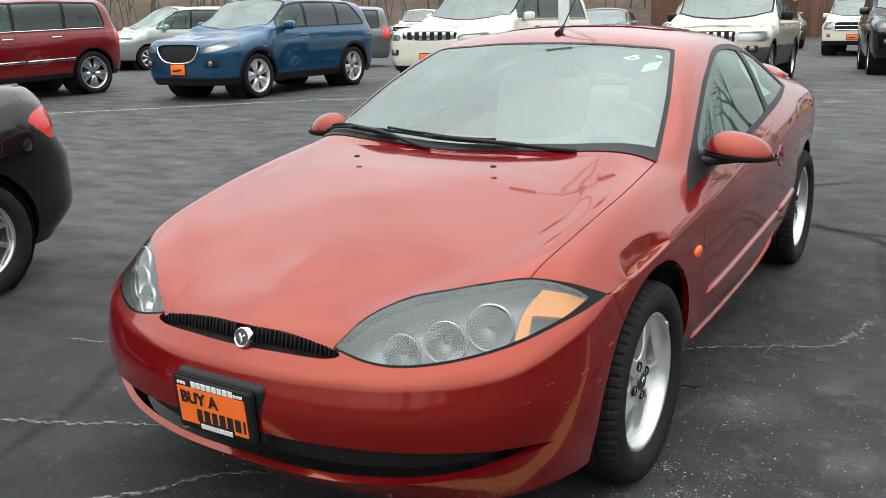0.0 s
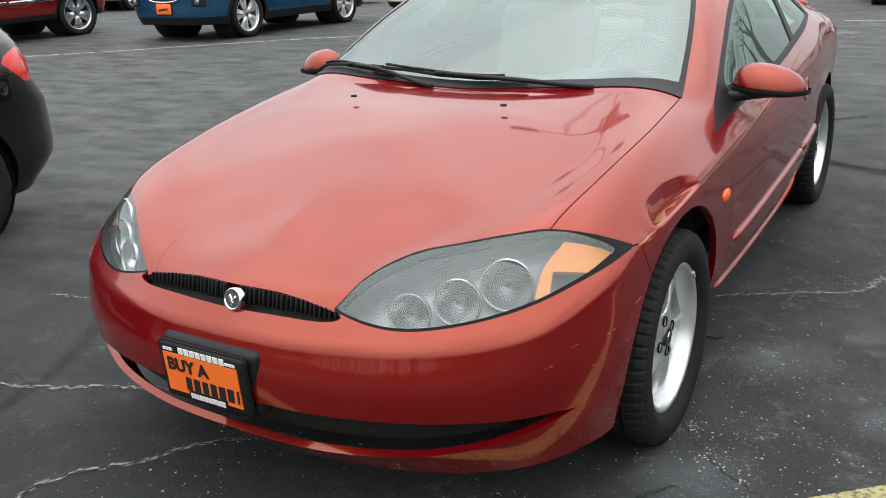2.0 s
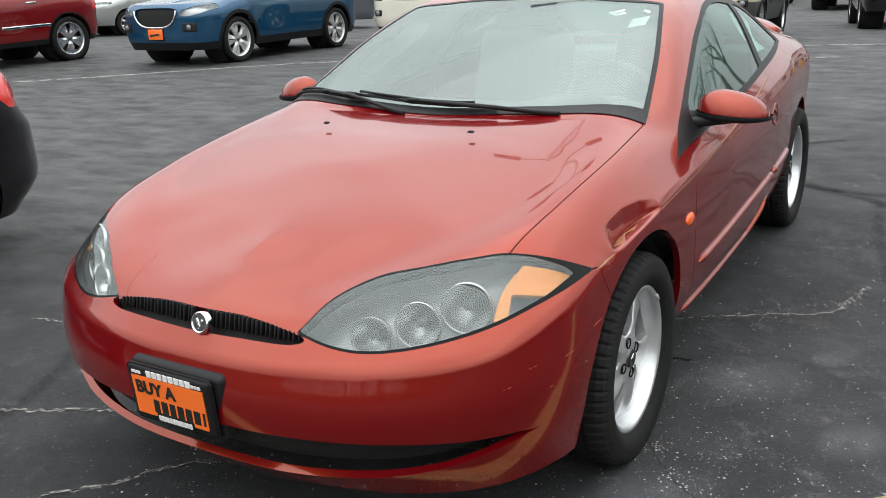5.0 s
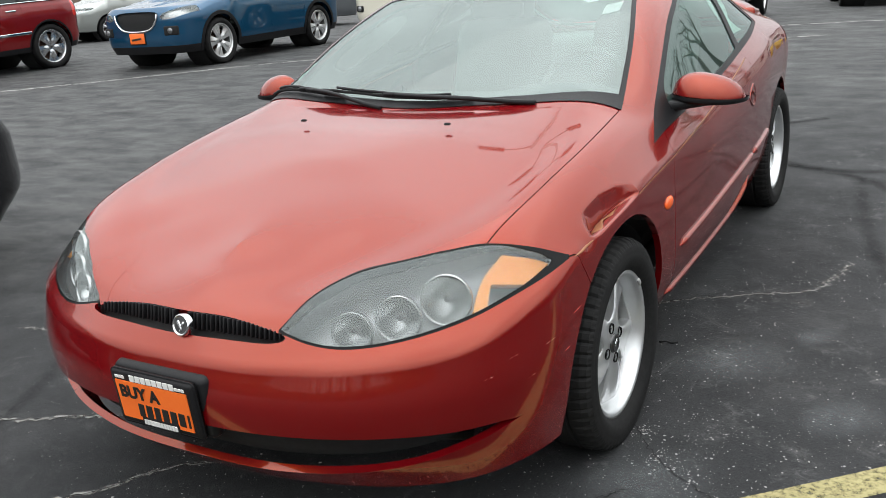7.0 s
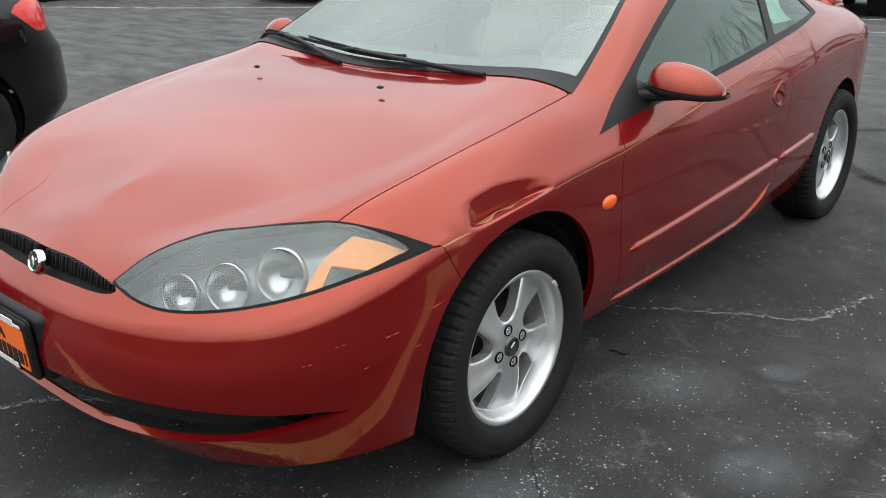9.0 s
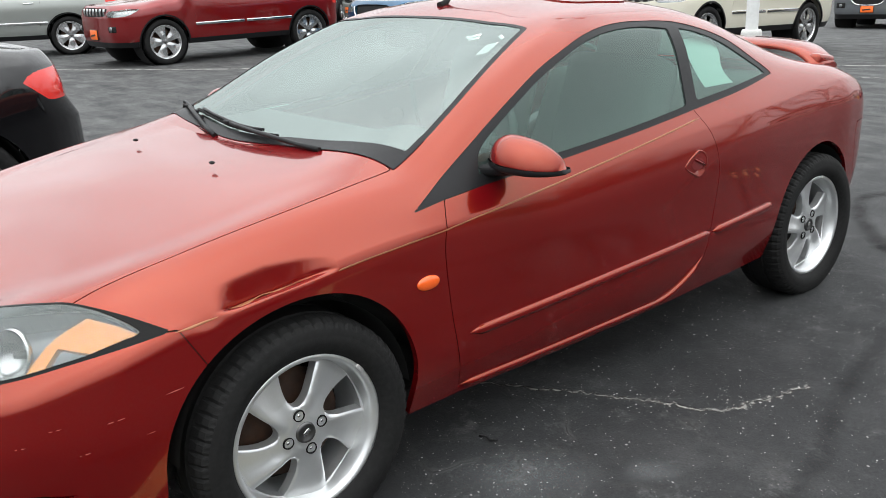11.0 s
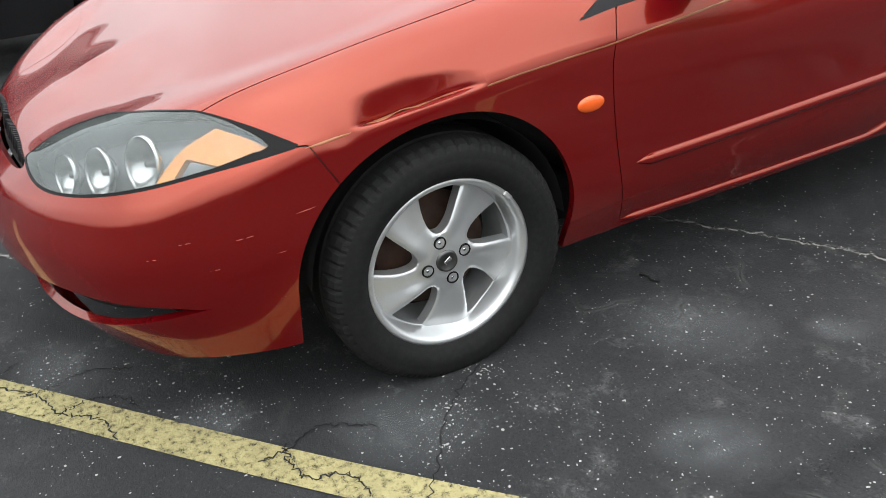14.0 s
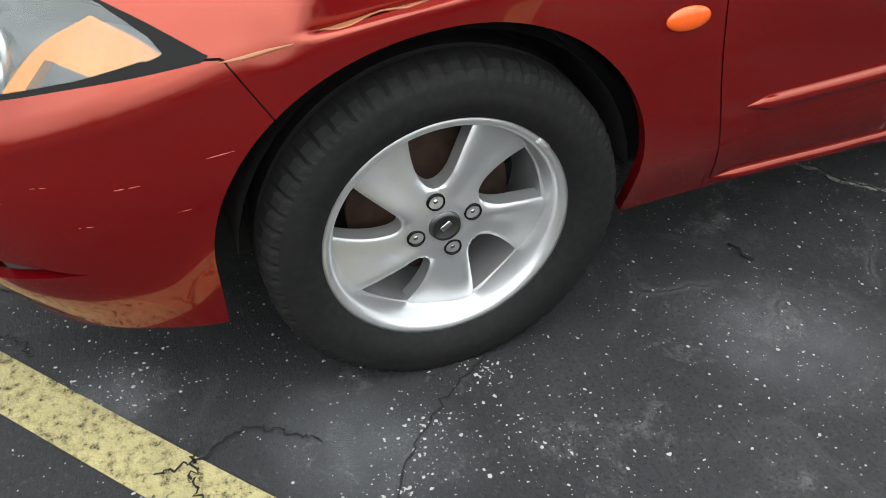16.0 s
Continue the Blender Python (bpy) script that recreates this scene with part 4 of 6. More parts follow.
# dealer's plate on its black holder
plate_at = pose(-.010, -2.318, .423, 4, 0, 0) @ Matrix.Diagonal((.87, 1, .88, 1))
plate = part("licence_plate", solid((.335, .022, .185), (0, 0, 0), None, .016, 3), BLACK_TRIM, coupe, "orange dealer card in black plate frame", plate_at)
part("plate_holder", solid((.37, .05, .20), (.006, .034, 0), None, .022, 3), BLACK_TRIM, plate)
part("card", solid((.285, .004, .125), (-.002, -.012, -.003), None, 0), ORANGE_CARD, plate, "orange card")


def words(text, size, x, z, parent, material, depth=.0008):
    cu = bpy.data.curves.new("words", "FONT")
    cu.body, cu.size, cu.extrude, cu.align_x = text, size, depth, "CENTER"
    cu.offset = 0.0017
    dg = new("words", cu)
    bpy.context.view_layer.update()
    me = bpy.data.meshes.new_from_object(dg.evaluated_get(bpy.context.evaluated_depsgraph_get()))
    bpy.data.objects.remove(dg)
    me.materials.clear()
    me.materials.append(material)
    return part("lettering", me, material, parent, at=pose(x, -.0155, z, 90))


words("BUY A", .056, -.052, .008, plate, INK)
for k, (x, w) in enumerate(((-.070, .020), (-.043, .022), (-.016, .020), (.011, .022), (.038, .022), (.065, .022), (.088, .007))):
    part("ink_bar", solid((w * 1.02, .002, .042), (x * 1.2 + .026, -.0150, -.030), pose(0, 0, 0, 0, 3), 0), INK, plate)
for k in range(8):
    part("white_bar", solid((.018, .002, .020), (-.070 + .0225 * k, -.0130, .073), None, 0), WHITE_INK, plate)
for k in range(3):
    part("white_bar", solid((.010, .002, .009), (-.135 + .013 * k, -.0130, .072), None, 0), WHITE_INK, plate)
    part("white_bar", solid((.010, .002, .009), (.105 + .013 * k, -.0130, .070), None, 0), WHITE_INK, plate)
part("tab", solid((.150, .004, .030), (.01, -.0135, -.066), None, .003), BLACK_TRIM, plate)
for k in range(12):
    part("white_bar", solid((.0085, .002, .016), (-.052 + .0113 * k, -.0165, -.066), None, 0), WHITE_INK, plate)

# fog-lamp blank inside the intake
part("intake_insert", solid((.20, .02, .05), (.60, -1.99, .30), pose(0, 0, 0, 0, 10, 38), .008), BLACK_TRIM, coupe)
part("intake_insert", solid((.20, .02, .05), (-.60, -1.99, .30), pose(0, 0, 0, 0, -10, -38), .008), BLACK_TRIM, coupe)


def side_strip(y0, y1, z_of, w, proud, name, material, side=1, label="", n=60, parent=None, tip=0.05, skin=None):
    """A raised strip along the body side."""
    bm = bmesh.new()
    rows = []
    for k in range(n + 1):
        y = y0 + (y1 - y0) * k / n
        z = z_of(y)
        t = min(1, min(k, n - k) / n * abs(y1 - y0) / tip + 0.12)
        ring = []
        for dz, out in ((-.5, -.004), (-.5, .6), (-.2, 1), (.2, 1), (.5, .5), (.5, -.004)):
            p, nn = surface_at(skin or SIDE_SKIN, y, z + dz * w * t)
            q = p + nn * (proud * out * t if out > 0 else out)
            ring.append(bm.verts.new((q[0] * side, q[1], q[2])))
        rows.append(ring)
    for a, b in zip(rows, rows[1:]):
        for i in range(5):
            f = bm.faces.new((a[i], a[i + 1], b[i + 1], b[i]))
            f.smooth = True
    bm.faces.new(rows[0])
    bm.faces.new(rows[-1][::-1])
    bmesh.ops.recalc_face_normals(bm, faces=bm.faces)
    return part(name, bm, material, parent or coupe, label)


for side in (1, -1):
    side_strip(-.80, .428, lambda y: .435 + .032 * (y + .79), .030, .013, "side_moulding", PAINT_COUPE, side, "raised body-colour moulding")
    side_strip(.436, .90, lambda y: .435 + .032 * (y + .79), .030, .013, "side_moulding", PAINT_COUPE, side)
    side_strip(-.80, .385, lambda y: .250 + 2.6 * max(0, y - .16) ** 2, .018, .012, "sill_strip", PAINT_COUPE, side)
    stripe = lambda y: float(np.interp(y, STRIPE_Y, STRIPE_Z))
    side_strip(-1.675, .36, stripe, .0050, .0012, "pinstripe", GOLD_LINE, side, "thin gold pinstripe", 120, skin=DENTED if side > 0 else None)
    # side marker
    p, nn = surface_at(SIDE_SKIN, -.955, .632)
    at = Matrix.Translation((p[0] * side, p[1], p[2])) @ Vector((nn[0] * side, nn[1], nn[2])).to_track_quat("X", "Z").to_matrix().to_4x4()
    bm = bmesh.new()
    bmesh.ops.create_uvsphere(bm, u_segments=24, v_segments=12, radius=1, matrix=Matrix.Diagonal((.010, .040, .021, 1)))
    for f in bm.faces:
        f.smooth = True
    part("side_marker", bm, AMBER, coupe, "oval amber side marker", at)
    # door handle: a round dish with a pull
    p, nn = surface_at(SIDE_SKIN, .293, .760)
    at = Matrix.Translation((p[0] * side, p[1], p[2])) @ Vector((nn[0] * side, nn[1], nn[2])).to_track_quat("X", "Z").to_matrix().to_4x4()
    ring = [(-.004, 1.08), (.0016, 1.04), (.0020, .98), (-.0020, .86), (-.0006, .0)]
    prof = lathe([(x, r) for x, r in ring], 32)
    for q in prof.verts:
        ahead = max(0, -q.co.y * side)
        q.co.z *= 1 - .55 * ahead
        q.co.y *= .080 if ahead else .050
        q.co.z *= .046
    handle = part("door_handle", prof, PAINT_COUPE, coupe, "oval recessed door handle", at)
    # flat disc in deeper red: the recess's shade is put into its colour
    part("dish", lathe([(.0005, .0), (.0005, 1.0)], 24), PAINT_RED, handle, at=Matrix.Translation((.0004, -.006 * side, 0)) @ Matrix.Diagonal((1, .036, .022, 1)))
    part("pull", solid((.007, .070, .011), (.0022, .008 * side, .004), pose(0, 0, 0, -24 * side), .006, 3), PAINT_COUPE, handle)


for y0, z0, n_ in ((-1.833, .520, .030), (-1.952, .523, .016), (-1.696, .554, .022), (-1.76, .47, .012), (-1.90, .455, .014), (-1.772, .352, .006), (-2.02, .49, .020)):
    side_strip(y0 - n_, y0 + n_, lambda y: z0 + .12 * (y - y0), .0016, .0005, "scratch", SCRATCH, 1, "pale scratch in the paint", 6, front_bumper, .02)


def door_mirror(side):
    base = new("door_mirror")
    base.parent = coupe
    base.matrix_basis = pose(.875 * side, -.625, .905, 0, 0, 16 * side) @ Matrix.Diagonal((1.12, 1.10, 1.03, 1))
    base["label"] = "red door mirror with black lower half"
    v, n, f = [], [], []
    rr, cc = 22, 30
    G = np.zeros((rr, cc, 3))
    for i in range(rr):
        for j in range(cc):
            u, w = -1 + 2 * i / (rr - 1), 2 * math.pi * j / (cc - 1)
            prof = (1 - abs(u) ** 2.3) ** 0.5
            y, z = math.cos(w) * prof, math.sin(w) * prof
            G[i, j] = (.108 * u + .045, .062 * y * (1.15 if y < 0 else .55) + .018 * abs(u) ** 2 + 0.0, (.084 if z > 0 else .026) * z * (1 - .16 * u) - .010 * u)
    sk = grid_skin(G)
    if (sk.n * (sk.v - [.045, 0, 0])).sum(1).mean() < 0:
        sk = Skin(sk.v, -sk.n, sk.f[:, ::-1])
    low, cap = sk.cut(sk.v[:, 2] - .010 + .10 * (sk.v[:, 0] - .05))
    low = Skin(low.v * [1.06, 1.10, .80] + [.000, 0, .002], low.n, low.f)
    cap, low = (cap, low) if side > 0 else (cap.mirror(), low.mirror())
    part("cap", cap.mesh("cap"), PAINT_COUPE, base)
    part("housing", low.mesh("housing"), BLACK_TRIM, base, "black plastic housing")
    gl = bmesh.new()
    bmesh.ops.create_uvsphere(gl, u_segments=20, v_segments=10, radius=1, matrix=pose(.040 * side, .030, .012) @ Matrix.Diagonal((.078, .004, .042, 1)))
    part("mirror_glass", gl, CHROME, base)
    arm = bmesh.new()
    box(arm, (.19, .075, .034), (-.035 * side, -.002, -.012), pose(0, 0, 0, 0, -8 * side, 0), .013, 3)
    tube([(-.095 * side, -.006, -.020), (-.115 * side, -.022, -.040), (-.125 * side, -.040, -.070)], .034, 10, arm, .8)
    part("arm", arm, BLACK_TRIM, base)
    return base


for side in (1, -1):
    door_mirror(side)


def wiper(pivot, xa, xb):
    """A wiper on the windscreen's foot: an arm from its pivot in the cowl to the middle of a blade that reaches from xa to xb."""
    def on(x, y, lift):
        v = SHELL.v
        d = (v[:, 0] - abs(x)) ** 2 + (v[:, 1] - y) ** 2 + np.where(v[:, 2] < .85, 9, 0)
        i = np.argsort(d)[:4]
        q = 1 / (d[i] + 1e-6)
        return (x, y, float((v[i, 2] * q).sum() / q.sum()) + lift)

    w = new("wiper")
    w.parent = coupe
    w["label"] = "black windshield wiper"
    foot = lambda x: -1.048 + .13 * (abs(x) / .75) ** 2
    rise = lambda x: .022 + .030 * (x - xa) / (xb - xa)
    part("blade", tube([on(x, foot(x) + rise(x), .014) for x in np.linspace(xa, xb, 13)], .0065, 6), DULL_BLACK, w)
    part("spine", tube([on(x, foot(x) + rise(x), .026) for x in np.linspace(xa + .12 * (xb - xa), xb - .12 * (xb - xa), 9)], .0055, 6), BLACK_TRIM, w)
    mid = .5 * (xa + xb)
    arm = [on(pivot + (mid - pivot) * t, foot(pivot + (mid - pivot) * t) - .012 * (1 - t) + rise(mid) * t ** 1.5, .004 + .016 * t + .014 * math.sin(3.0 * t)) for t in np.linspace(0, 1, 7)]
    part("arm", tube(arm, .0085, 8, None, .8), BLACK_TRIM, w)
    part("clip", solid((.045, .022, .014), arm[-1], None, .005), BLACK_TRIM, w)
    return w


wiper(.47, .24, -.42)
wiper(-.10, -.29, -.73)
part("cowl_grille", P["screen_trim"].cut(P["screen_trim"].v[:, 1] + .80)[0].push(-.003).whole().mesh("cowl_grille"), BLACK_TRIM, coupe, "black cowl at windshield foot")
for x in (.282, -.282):
    part("washer_nozzle", solid((.022, .014, .008), (x, -1.262, .934), pose(0, 0, 0, 10), .005), DULL_BLACK, coupe)

# aerial at the front of the roof
part("aerial_foot", tube([(0, -.13, 1.315), (0, -.10, 1.328), (0, -.075, 1.350)], .017, 10, None, .45), DULL_BLACK, coupe, "black rubber aerial foot")
part("aerial", tube([(0, -.078, 1.345), (0, .10, 1.50), (0, .30, 1.66)], .0032, 6, None, .6), DULL_BLACK, coupe, "thin black roof aerial")
# sunroof panel outline and rear spoiler
sr = SHELL.cut(inside_of(smooth_loop([(0, .12), (.30, .13), (.40, .17), (.41, .30), (.40, .46), (.30, .50), (0, .51), (-.4, .48), (-.4, .15)], 6), XY, lambda v: 1.1 - v[:, 2])(SHELL.v))[0]
part("sunroof", sr.push(-.004).rim(.004).whole().mesh("sunroof"), PAINT_COUPE, coupe, "body-colour sunroof panel")
sp = bmesh.new()
rows = []
for k in range(33):
    u = -1 + 2 * k / 32
    x = .62 * u
    up = .075 * (1 - abs(u) ** 8)
    y = 1.74 - .10 * abs(u) ** 2.5
    z = .965 + up * 1.1 - .015 * u * u
    rows.append([sp.verts.new((x, y + a, z + b)) for a, b in ((-.11, -.010), (-.10, .008), (-.02, .022), (.07, .022), (.10, .006), (.07, -.020), (-.04, -.026))])
for a, b in zip(rows, rows[1:]):
    for i in range(7):
        f = sp.faces.new((a[i], a[(i + 1) % 7], b[(i + 1) % 7], b[i]))
        f.smooth = True
sp.faces.new(rows[0])
sp.faces.new(rows[-1])
bmesh.ops.recalc_face_normals(sp, faces=sp.faces)
spoiler = part("spoiler", sp, PAINT_COUPE, coupe, "body-colour rear spoiler")
for x in (.58, -.58):
    part("foot", solid((.06, .16, .09), (x, 1.66, .965), pose(0, 0, 0, -8), .02, 3), PAINT_COUPE, spoiler)
part("rear_wiper", tube([(.05, 1.70, .985), (.10, 1.45, 1.075), (.16, 1.22, 1.165)], .010, 6), DULL_BLACK, coupe)


# cabin
def seat(x, y, wide=.50):
    s_ = new("seat")
    s_.parent = coupe
    s_.matrix_basis = pose(x, y, 0)
    s_["label"] = "grey cloth seat"
    part("cushion", solid((wide, .52, .18), (0, -.05, .47), pose(0, 0, 0, 6), .06, 3), CLOTH, s_)
    part("backrest", solid((wide - .02, .17, .62), (0, .30, .80), pose(0, 0, 0, -18), .06, 3), CLOTH, s_)
    part("headrest", solid((.27, .10, .18), (0, .42, 1.13), pose(0, 0, 0, -14), .04, 3), CLOTH, s_)


seat(.36, .12)
seat(-.36, .12)
part("rear_seat", solid((1.15, .18, .50), (0, 1.05, .70), pose(0, 0, 0, -24), .06, 3), CLOTH, coupe)
part("parcel_shelf", solid((1.10, .50, .03), (0, 1.42, .90), None, .01), DASH, coupe)
dash = bmesh.new()
rows = []
for k in range(25):
    x = -.70 + 1.40 * k / 24
    hump = .035 * math.exp(-((x - .36) / .20) ** 4)
    f_ = -.93 + .13 * (abs(x) / .7) ** 2
    rows.append([dash.verts.new((x, y, z)) for y, z in ((f_, .885), (-.70, .905 + hump * .3), (-.52, .91 + hump), (-.44, .875 + hump * .8), (-.40, .78), (-.46, .60), (-.50, .42))])
for a, b in zip(rows, rows[1:]):
    for i in range(6):
        f = dash.faces.new((a[i], a[i + 1], b[i + 1], b[i]))
        f.smooth = True
bmesh.ops.recalc_face_normals(dash, faces=dash.faces)
part("dashboard", dash, DASH, coupe, "grey moulded dashboard")
sw_at = pose(.36, -.30, .86, 66)
steer = bmesh.new()
ring = [(.185 * math.cos(2 * math.pi * k / 40), .185 * math.sin(2 * math.pi * k / 40), 0) for k in range(41)]
tube(ring, .014, 8, steer)
steering = part("steering_wheel", steer, DASH, coupe, "", sw_at)
part("hub", solid((.17, .13, .05), (0, -.01, -.02), None, .03, 3), DASH, steering)
part("spoke", solid((.34, .035, .015), (0, .02, -.01), None, .006), DASH, steering)
part("rear_view_mirror", solid((.23, .03, .06), (0, -.30, 1.205), None, .014, 3), DULL_BLACK, coupe)
# stickers and the price sheet
for k, (x, y, z, w) in enumerate(((.414, -.319, 1.234, .05), (.395, -.330, 1.228, .035), (.428, -.335, 1.226, .04), (.518, -.297, 1.232, .03))):
    part("paint_pen_mark", solid((w, .001, .012), (x, y - .012, z), pose(0, 0, 0, -58) @ pose(0, 0, 0, 0, 50 * (k % 2) - 20, 0), 0), PAPER, coupe)
part("windshield_sticker", solid((.075, .001, .055), (.505, -.362, 1.198), pose(0, 0, 0, -58, 0, 0) @ pose(0, 0, 0, 0, 4, -14), 0), PAPER, coupe, "white sticker inside windshield")
sheet = bmesh.new()
rows = []
for k in range(13):
    t = k / 12
    rows.append([sheet.verts.new((.735 - .13 * t - .05 * t * (1 - t) - .012 * math.sin(7 * t) * u, .525 + .185 * u + .03 * t, .992 + .17 * (1 - abs(2 * 0 - 0)) * t)) for u in (0, .25, .5, .75, 1)])
for a, b in zip(rows, rows[1:]):
    for i in range(4):
        f = sheet.faces.new((a[i], a[i + 1], b[i + 1], b[i]))
        f.smooth = True
part("price_sheet", sheet, PAPER, coupe, "curled white price sheet in quarter window")


# ---- ground ----
def asphalt_material():
    m = bpy.data.materials.new("worn_asphalt")
    m.use_nodes = True
    t = m.node_tree
    p = t.nodes["Principled BSDF"]
    geo = t.nodes.new("ShaderNodeNewGeometry")

    def tex(scale, detail=6.0, rough=0.6, stretch=None):
        n = t.nodes.new("ShaderNodeTexNoise")
        n.inputs["Scale"].default_value, n.inputs["Detail"].default_value, n.inputs["Roughness"].default_value = scale, detail, rough
        if stretch:
            mp = t.nodes.new("ShaderNodeMapping")
            mp.inputs["Scale"].default_value = stretch
            mp.inputs["Rotation"].default_value = (0, 0, radians(35))
            t.links.new(geo.outputs["Position"], mp.inputs["Vector"])
            t.links.new(mp.outputs["Vector"], n.inputs["Vector"])
        else:
            t.links.new(geo.outputs["Position"], n.inputs["Vector"])
        return n.outputs["Fac"]

    def span(v, lo, hi, a=0.0, b=1.0):
        r = t.nodes.new("ShaderNodeMapRange")
        r.inputs["From Min"].default_value, r.inputs["From Max"].default_value = lo, hi
        r.inputs["To Min"].default_value, r.inputs["To Max"].default_value = a, b
        t.links.new(v, r.inputs["Value"])
        return r.outputs["Result"]

    def mixed(a, b, fac):
        x = t.nodes.new("ShaderNodeMix")
        x.data_type = "RGBA"
        for v, s in ((a, "A"), (b, "B")):
            if isinstance(v, tuple):
                x.inputs[s].default_value = (*v, 1)
            else:
                t.links.new(v, x.inputs[s])
        t.links.new(fac, x.inputs["Factor"])
        return x.outputs["Result"]

    col = mixed((0.0155, 0.0168, 0.018), (0.037, 0.0385, 0.040), span(tex(0.55, 8), 0.35, 0.70))
    col = mixed(col, (0.10, 0.101, 0.100), span(tex(2.1, 10, 0.74), 0.54, 0.74, 0, 0.40))
    col = mixed(col, (0.095, 0.093, 0.09), span(tex(26, 6, 0.8), 0.66, 0.78, 0, 0.55))
    streak = t.nodes.new("ShaderNodeMath")
    streak.operation = "MULTIPLY"
    t.links.new(span(tex(5.5, 10, 0.80), 0.555, 0.67), streak.inputs[0])
    t.links.new(span(tex(0.45, 3), 0.40, 0.60, 0.15, 0.9), streak.inputs[1])
    col = mixed(col, (0.145, 0.145, 0.142), streak.outputs[0])
    # paler aisle: streaky wear, with the sky's grazing brightness put into the colour
    place = t.nodes.new("ShaderNodeSeparateXYZ")
    t.links.new(geo.outputs["Position"], place.inputs[0])
    lane = t.nodes.new("ShaderNodeMath")
    lane.operation = "MULTIPLY"
    aisle = t.nodes.new("ShaderNodeMath")
    aisle.operation = "MAXIMUM"
    t.links.new(span(place.outputs["X"], -1.4, -3.6), aisle.inputs[0])
    t.links.new(span(place.outputs["Y"], 2.8, 5.2), aisle.inputs[1])
    t.links.new(aisle.outputs[0], lane.inputs[0])
    t.links.new(span(tex(1.3, 9, 0.7, (1.0, 3.2, 1.0)), 0.42, 0.60, 0.10, 1.0), lane.inputs[1])
    col = mixed(col, (0.080, 0.081, 0.080), lane.outputs[0])
    col = mixed(col, (0.11, 0.108, 0.104), span(tex(75, 4, 0.75), 0.585, 0.70, 0, 0.6))
    col = mixed(col, (0.008, 0.008, 0.009), span(tex(140, 3, 0.6), 0.50, 0.68, 0, 0.75))
    # fine crazing where the surface has aged
    warp = t.nodes.new("ShaderNodeMix")
    warp.data_type, warp.blend_type = "RGBA", "LINEAR_LIGHT"
    warp.inputs["Factor"].default_value = 0.05
    bend = t.nodes.new("ShaderNodeTexNoise")
    bend.inputs["Scale"].default_value, bend.inputs["Detail"].default_value = 6.0, 6.0
    t.links.new(geo.outputs["Position"], bend.inputs["Vector"])
    t.links.new(geo.outputs["Position"], warp.inputs["A"])
    t.links.new(bend.outputs["Color"], warp.inputs["B"])
    craze = t.nodes.new("ShaderNodeTexVoronoi")
    craze.feature = "DISTANCE_TO_EDGE"
    craze.inputs["Scale"].default_value = 3.2
    t.links.new(warp.outputs["Result"], craze.inputs["Vector"])
    aged = span(tex(0.7, 4), 0.50, 0.60)
    for lo, hi, ink, most in ((0.05, 0.0, (0.17, 0.168, 0.16), 0.45), (0.014, 0.004, (0.006, 0.006, 0.006), 0.9)):
        line = t.nodes.new("ShaderNodeMath")
        line.operation = "MULTIPLY"
        t.links.new(span(craze.outputs["Distance"], lo, hi, 0.0, most), line.inputs[0])
        t.links.new(aged, line.inputs[1])
        crumb = t.nodes.new("ShaderNodeMath")
        crumb.operation = "MULTIPLY"
        t.links.new(line.outputs[0], crumb.inputs[0])
        t.links.new(span(tex(9.0, 6, 0.75), 0.44, 0.60), crumb.inputs[1])
        col = mixed(col, ink, crumb.outputs[0])
    # pale stone chips in the surface
    v = t.nodes.new("ShaderNodeTexVoronoi")
    v.inputs["Scale"].default_value = 70
    t.links.new(geo.outputs["Position"], v.inputs["Vector"])
    chip = t.nodes.new("ShaderNodeMath")
    chip.operation = "LESS_THAN"
    chip.inputs[1].default_value = 0.16
    t.links.new(v.outputs["Distance"], chip.inputs[0])
    pick = t.nodes.new("ShaderNodeMath")
    pick.operation = "GREATER_THAN"
    pick.inputs[1].default_value = 0.80
    sep = t.nodes.new("ShaderNodeSeparateColor")
    t.links.new(v.outputs["Color"], sep.inputs["Color"])
    t.links.new(sep.outputs["Red"], pick.inputs[0])
    both_ = t.nodes.new("ShaderNodeMath")
    both_.operation = "MULTIPLY"
    t.links.new(chip.outputs[0], both_.inputs[0])
    t.links.new(pick.outputs[0], both_.inputs[1])
    col = mixed(col, (0.22, 0.215, 0.20), both_.outputs[0])
    t.links.new(col, p.inputs["Base Color"])
    p.inputs["Specular IOR Level"].default_value = 0.38
    t.links.new(span(tex(3.0, 5), 0.3, 0.7, 0.58, 0.85), p.inputs["Roughness"])
    b = t.nodes.new("ShaderNodeBump")
    b.inputs["Strength"].default_value, b.inputs["Distance"].default_value = 0.9, 0.007
    t.links.new(tex(110, 5, 0.8), b.inputs["Height"])
    t.links.new(b.outputs["Normal"], p.inputs["Normal"])
    return m


ASPHALT = asphalt_material()
FALL_Y, FALL_Z = (7, 10, 13, 16, 20, 26, 35, 60), (0, -.05, -.14, -.27, -.45, -.70, -.90, -1.0)


def gz(x, y):
    """The lot falls away gently beyond the lane."""
    return float(np.interp(y, FALL_Y, FALL_Z))


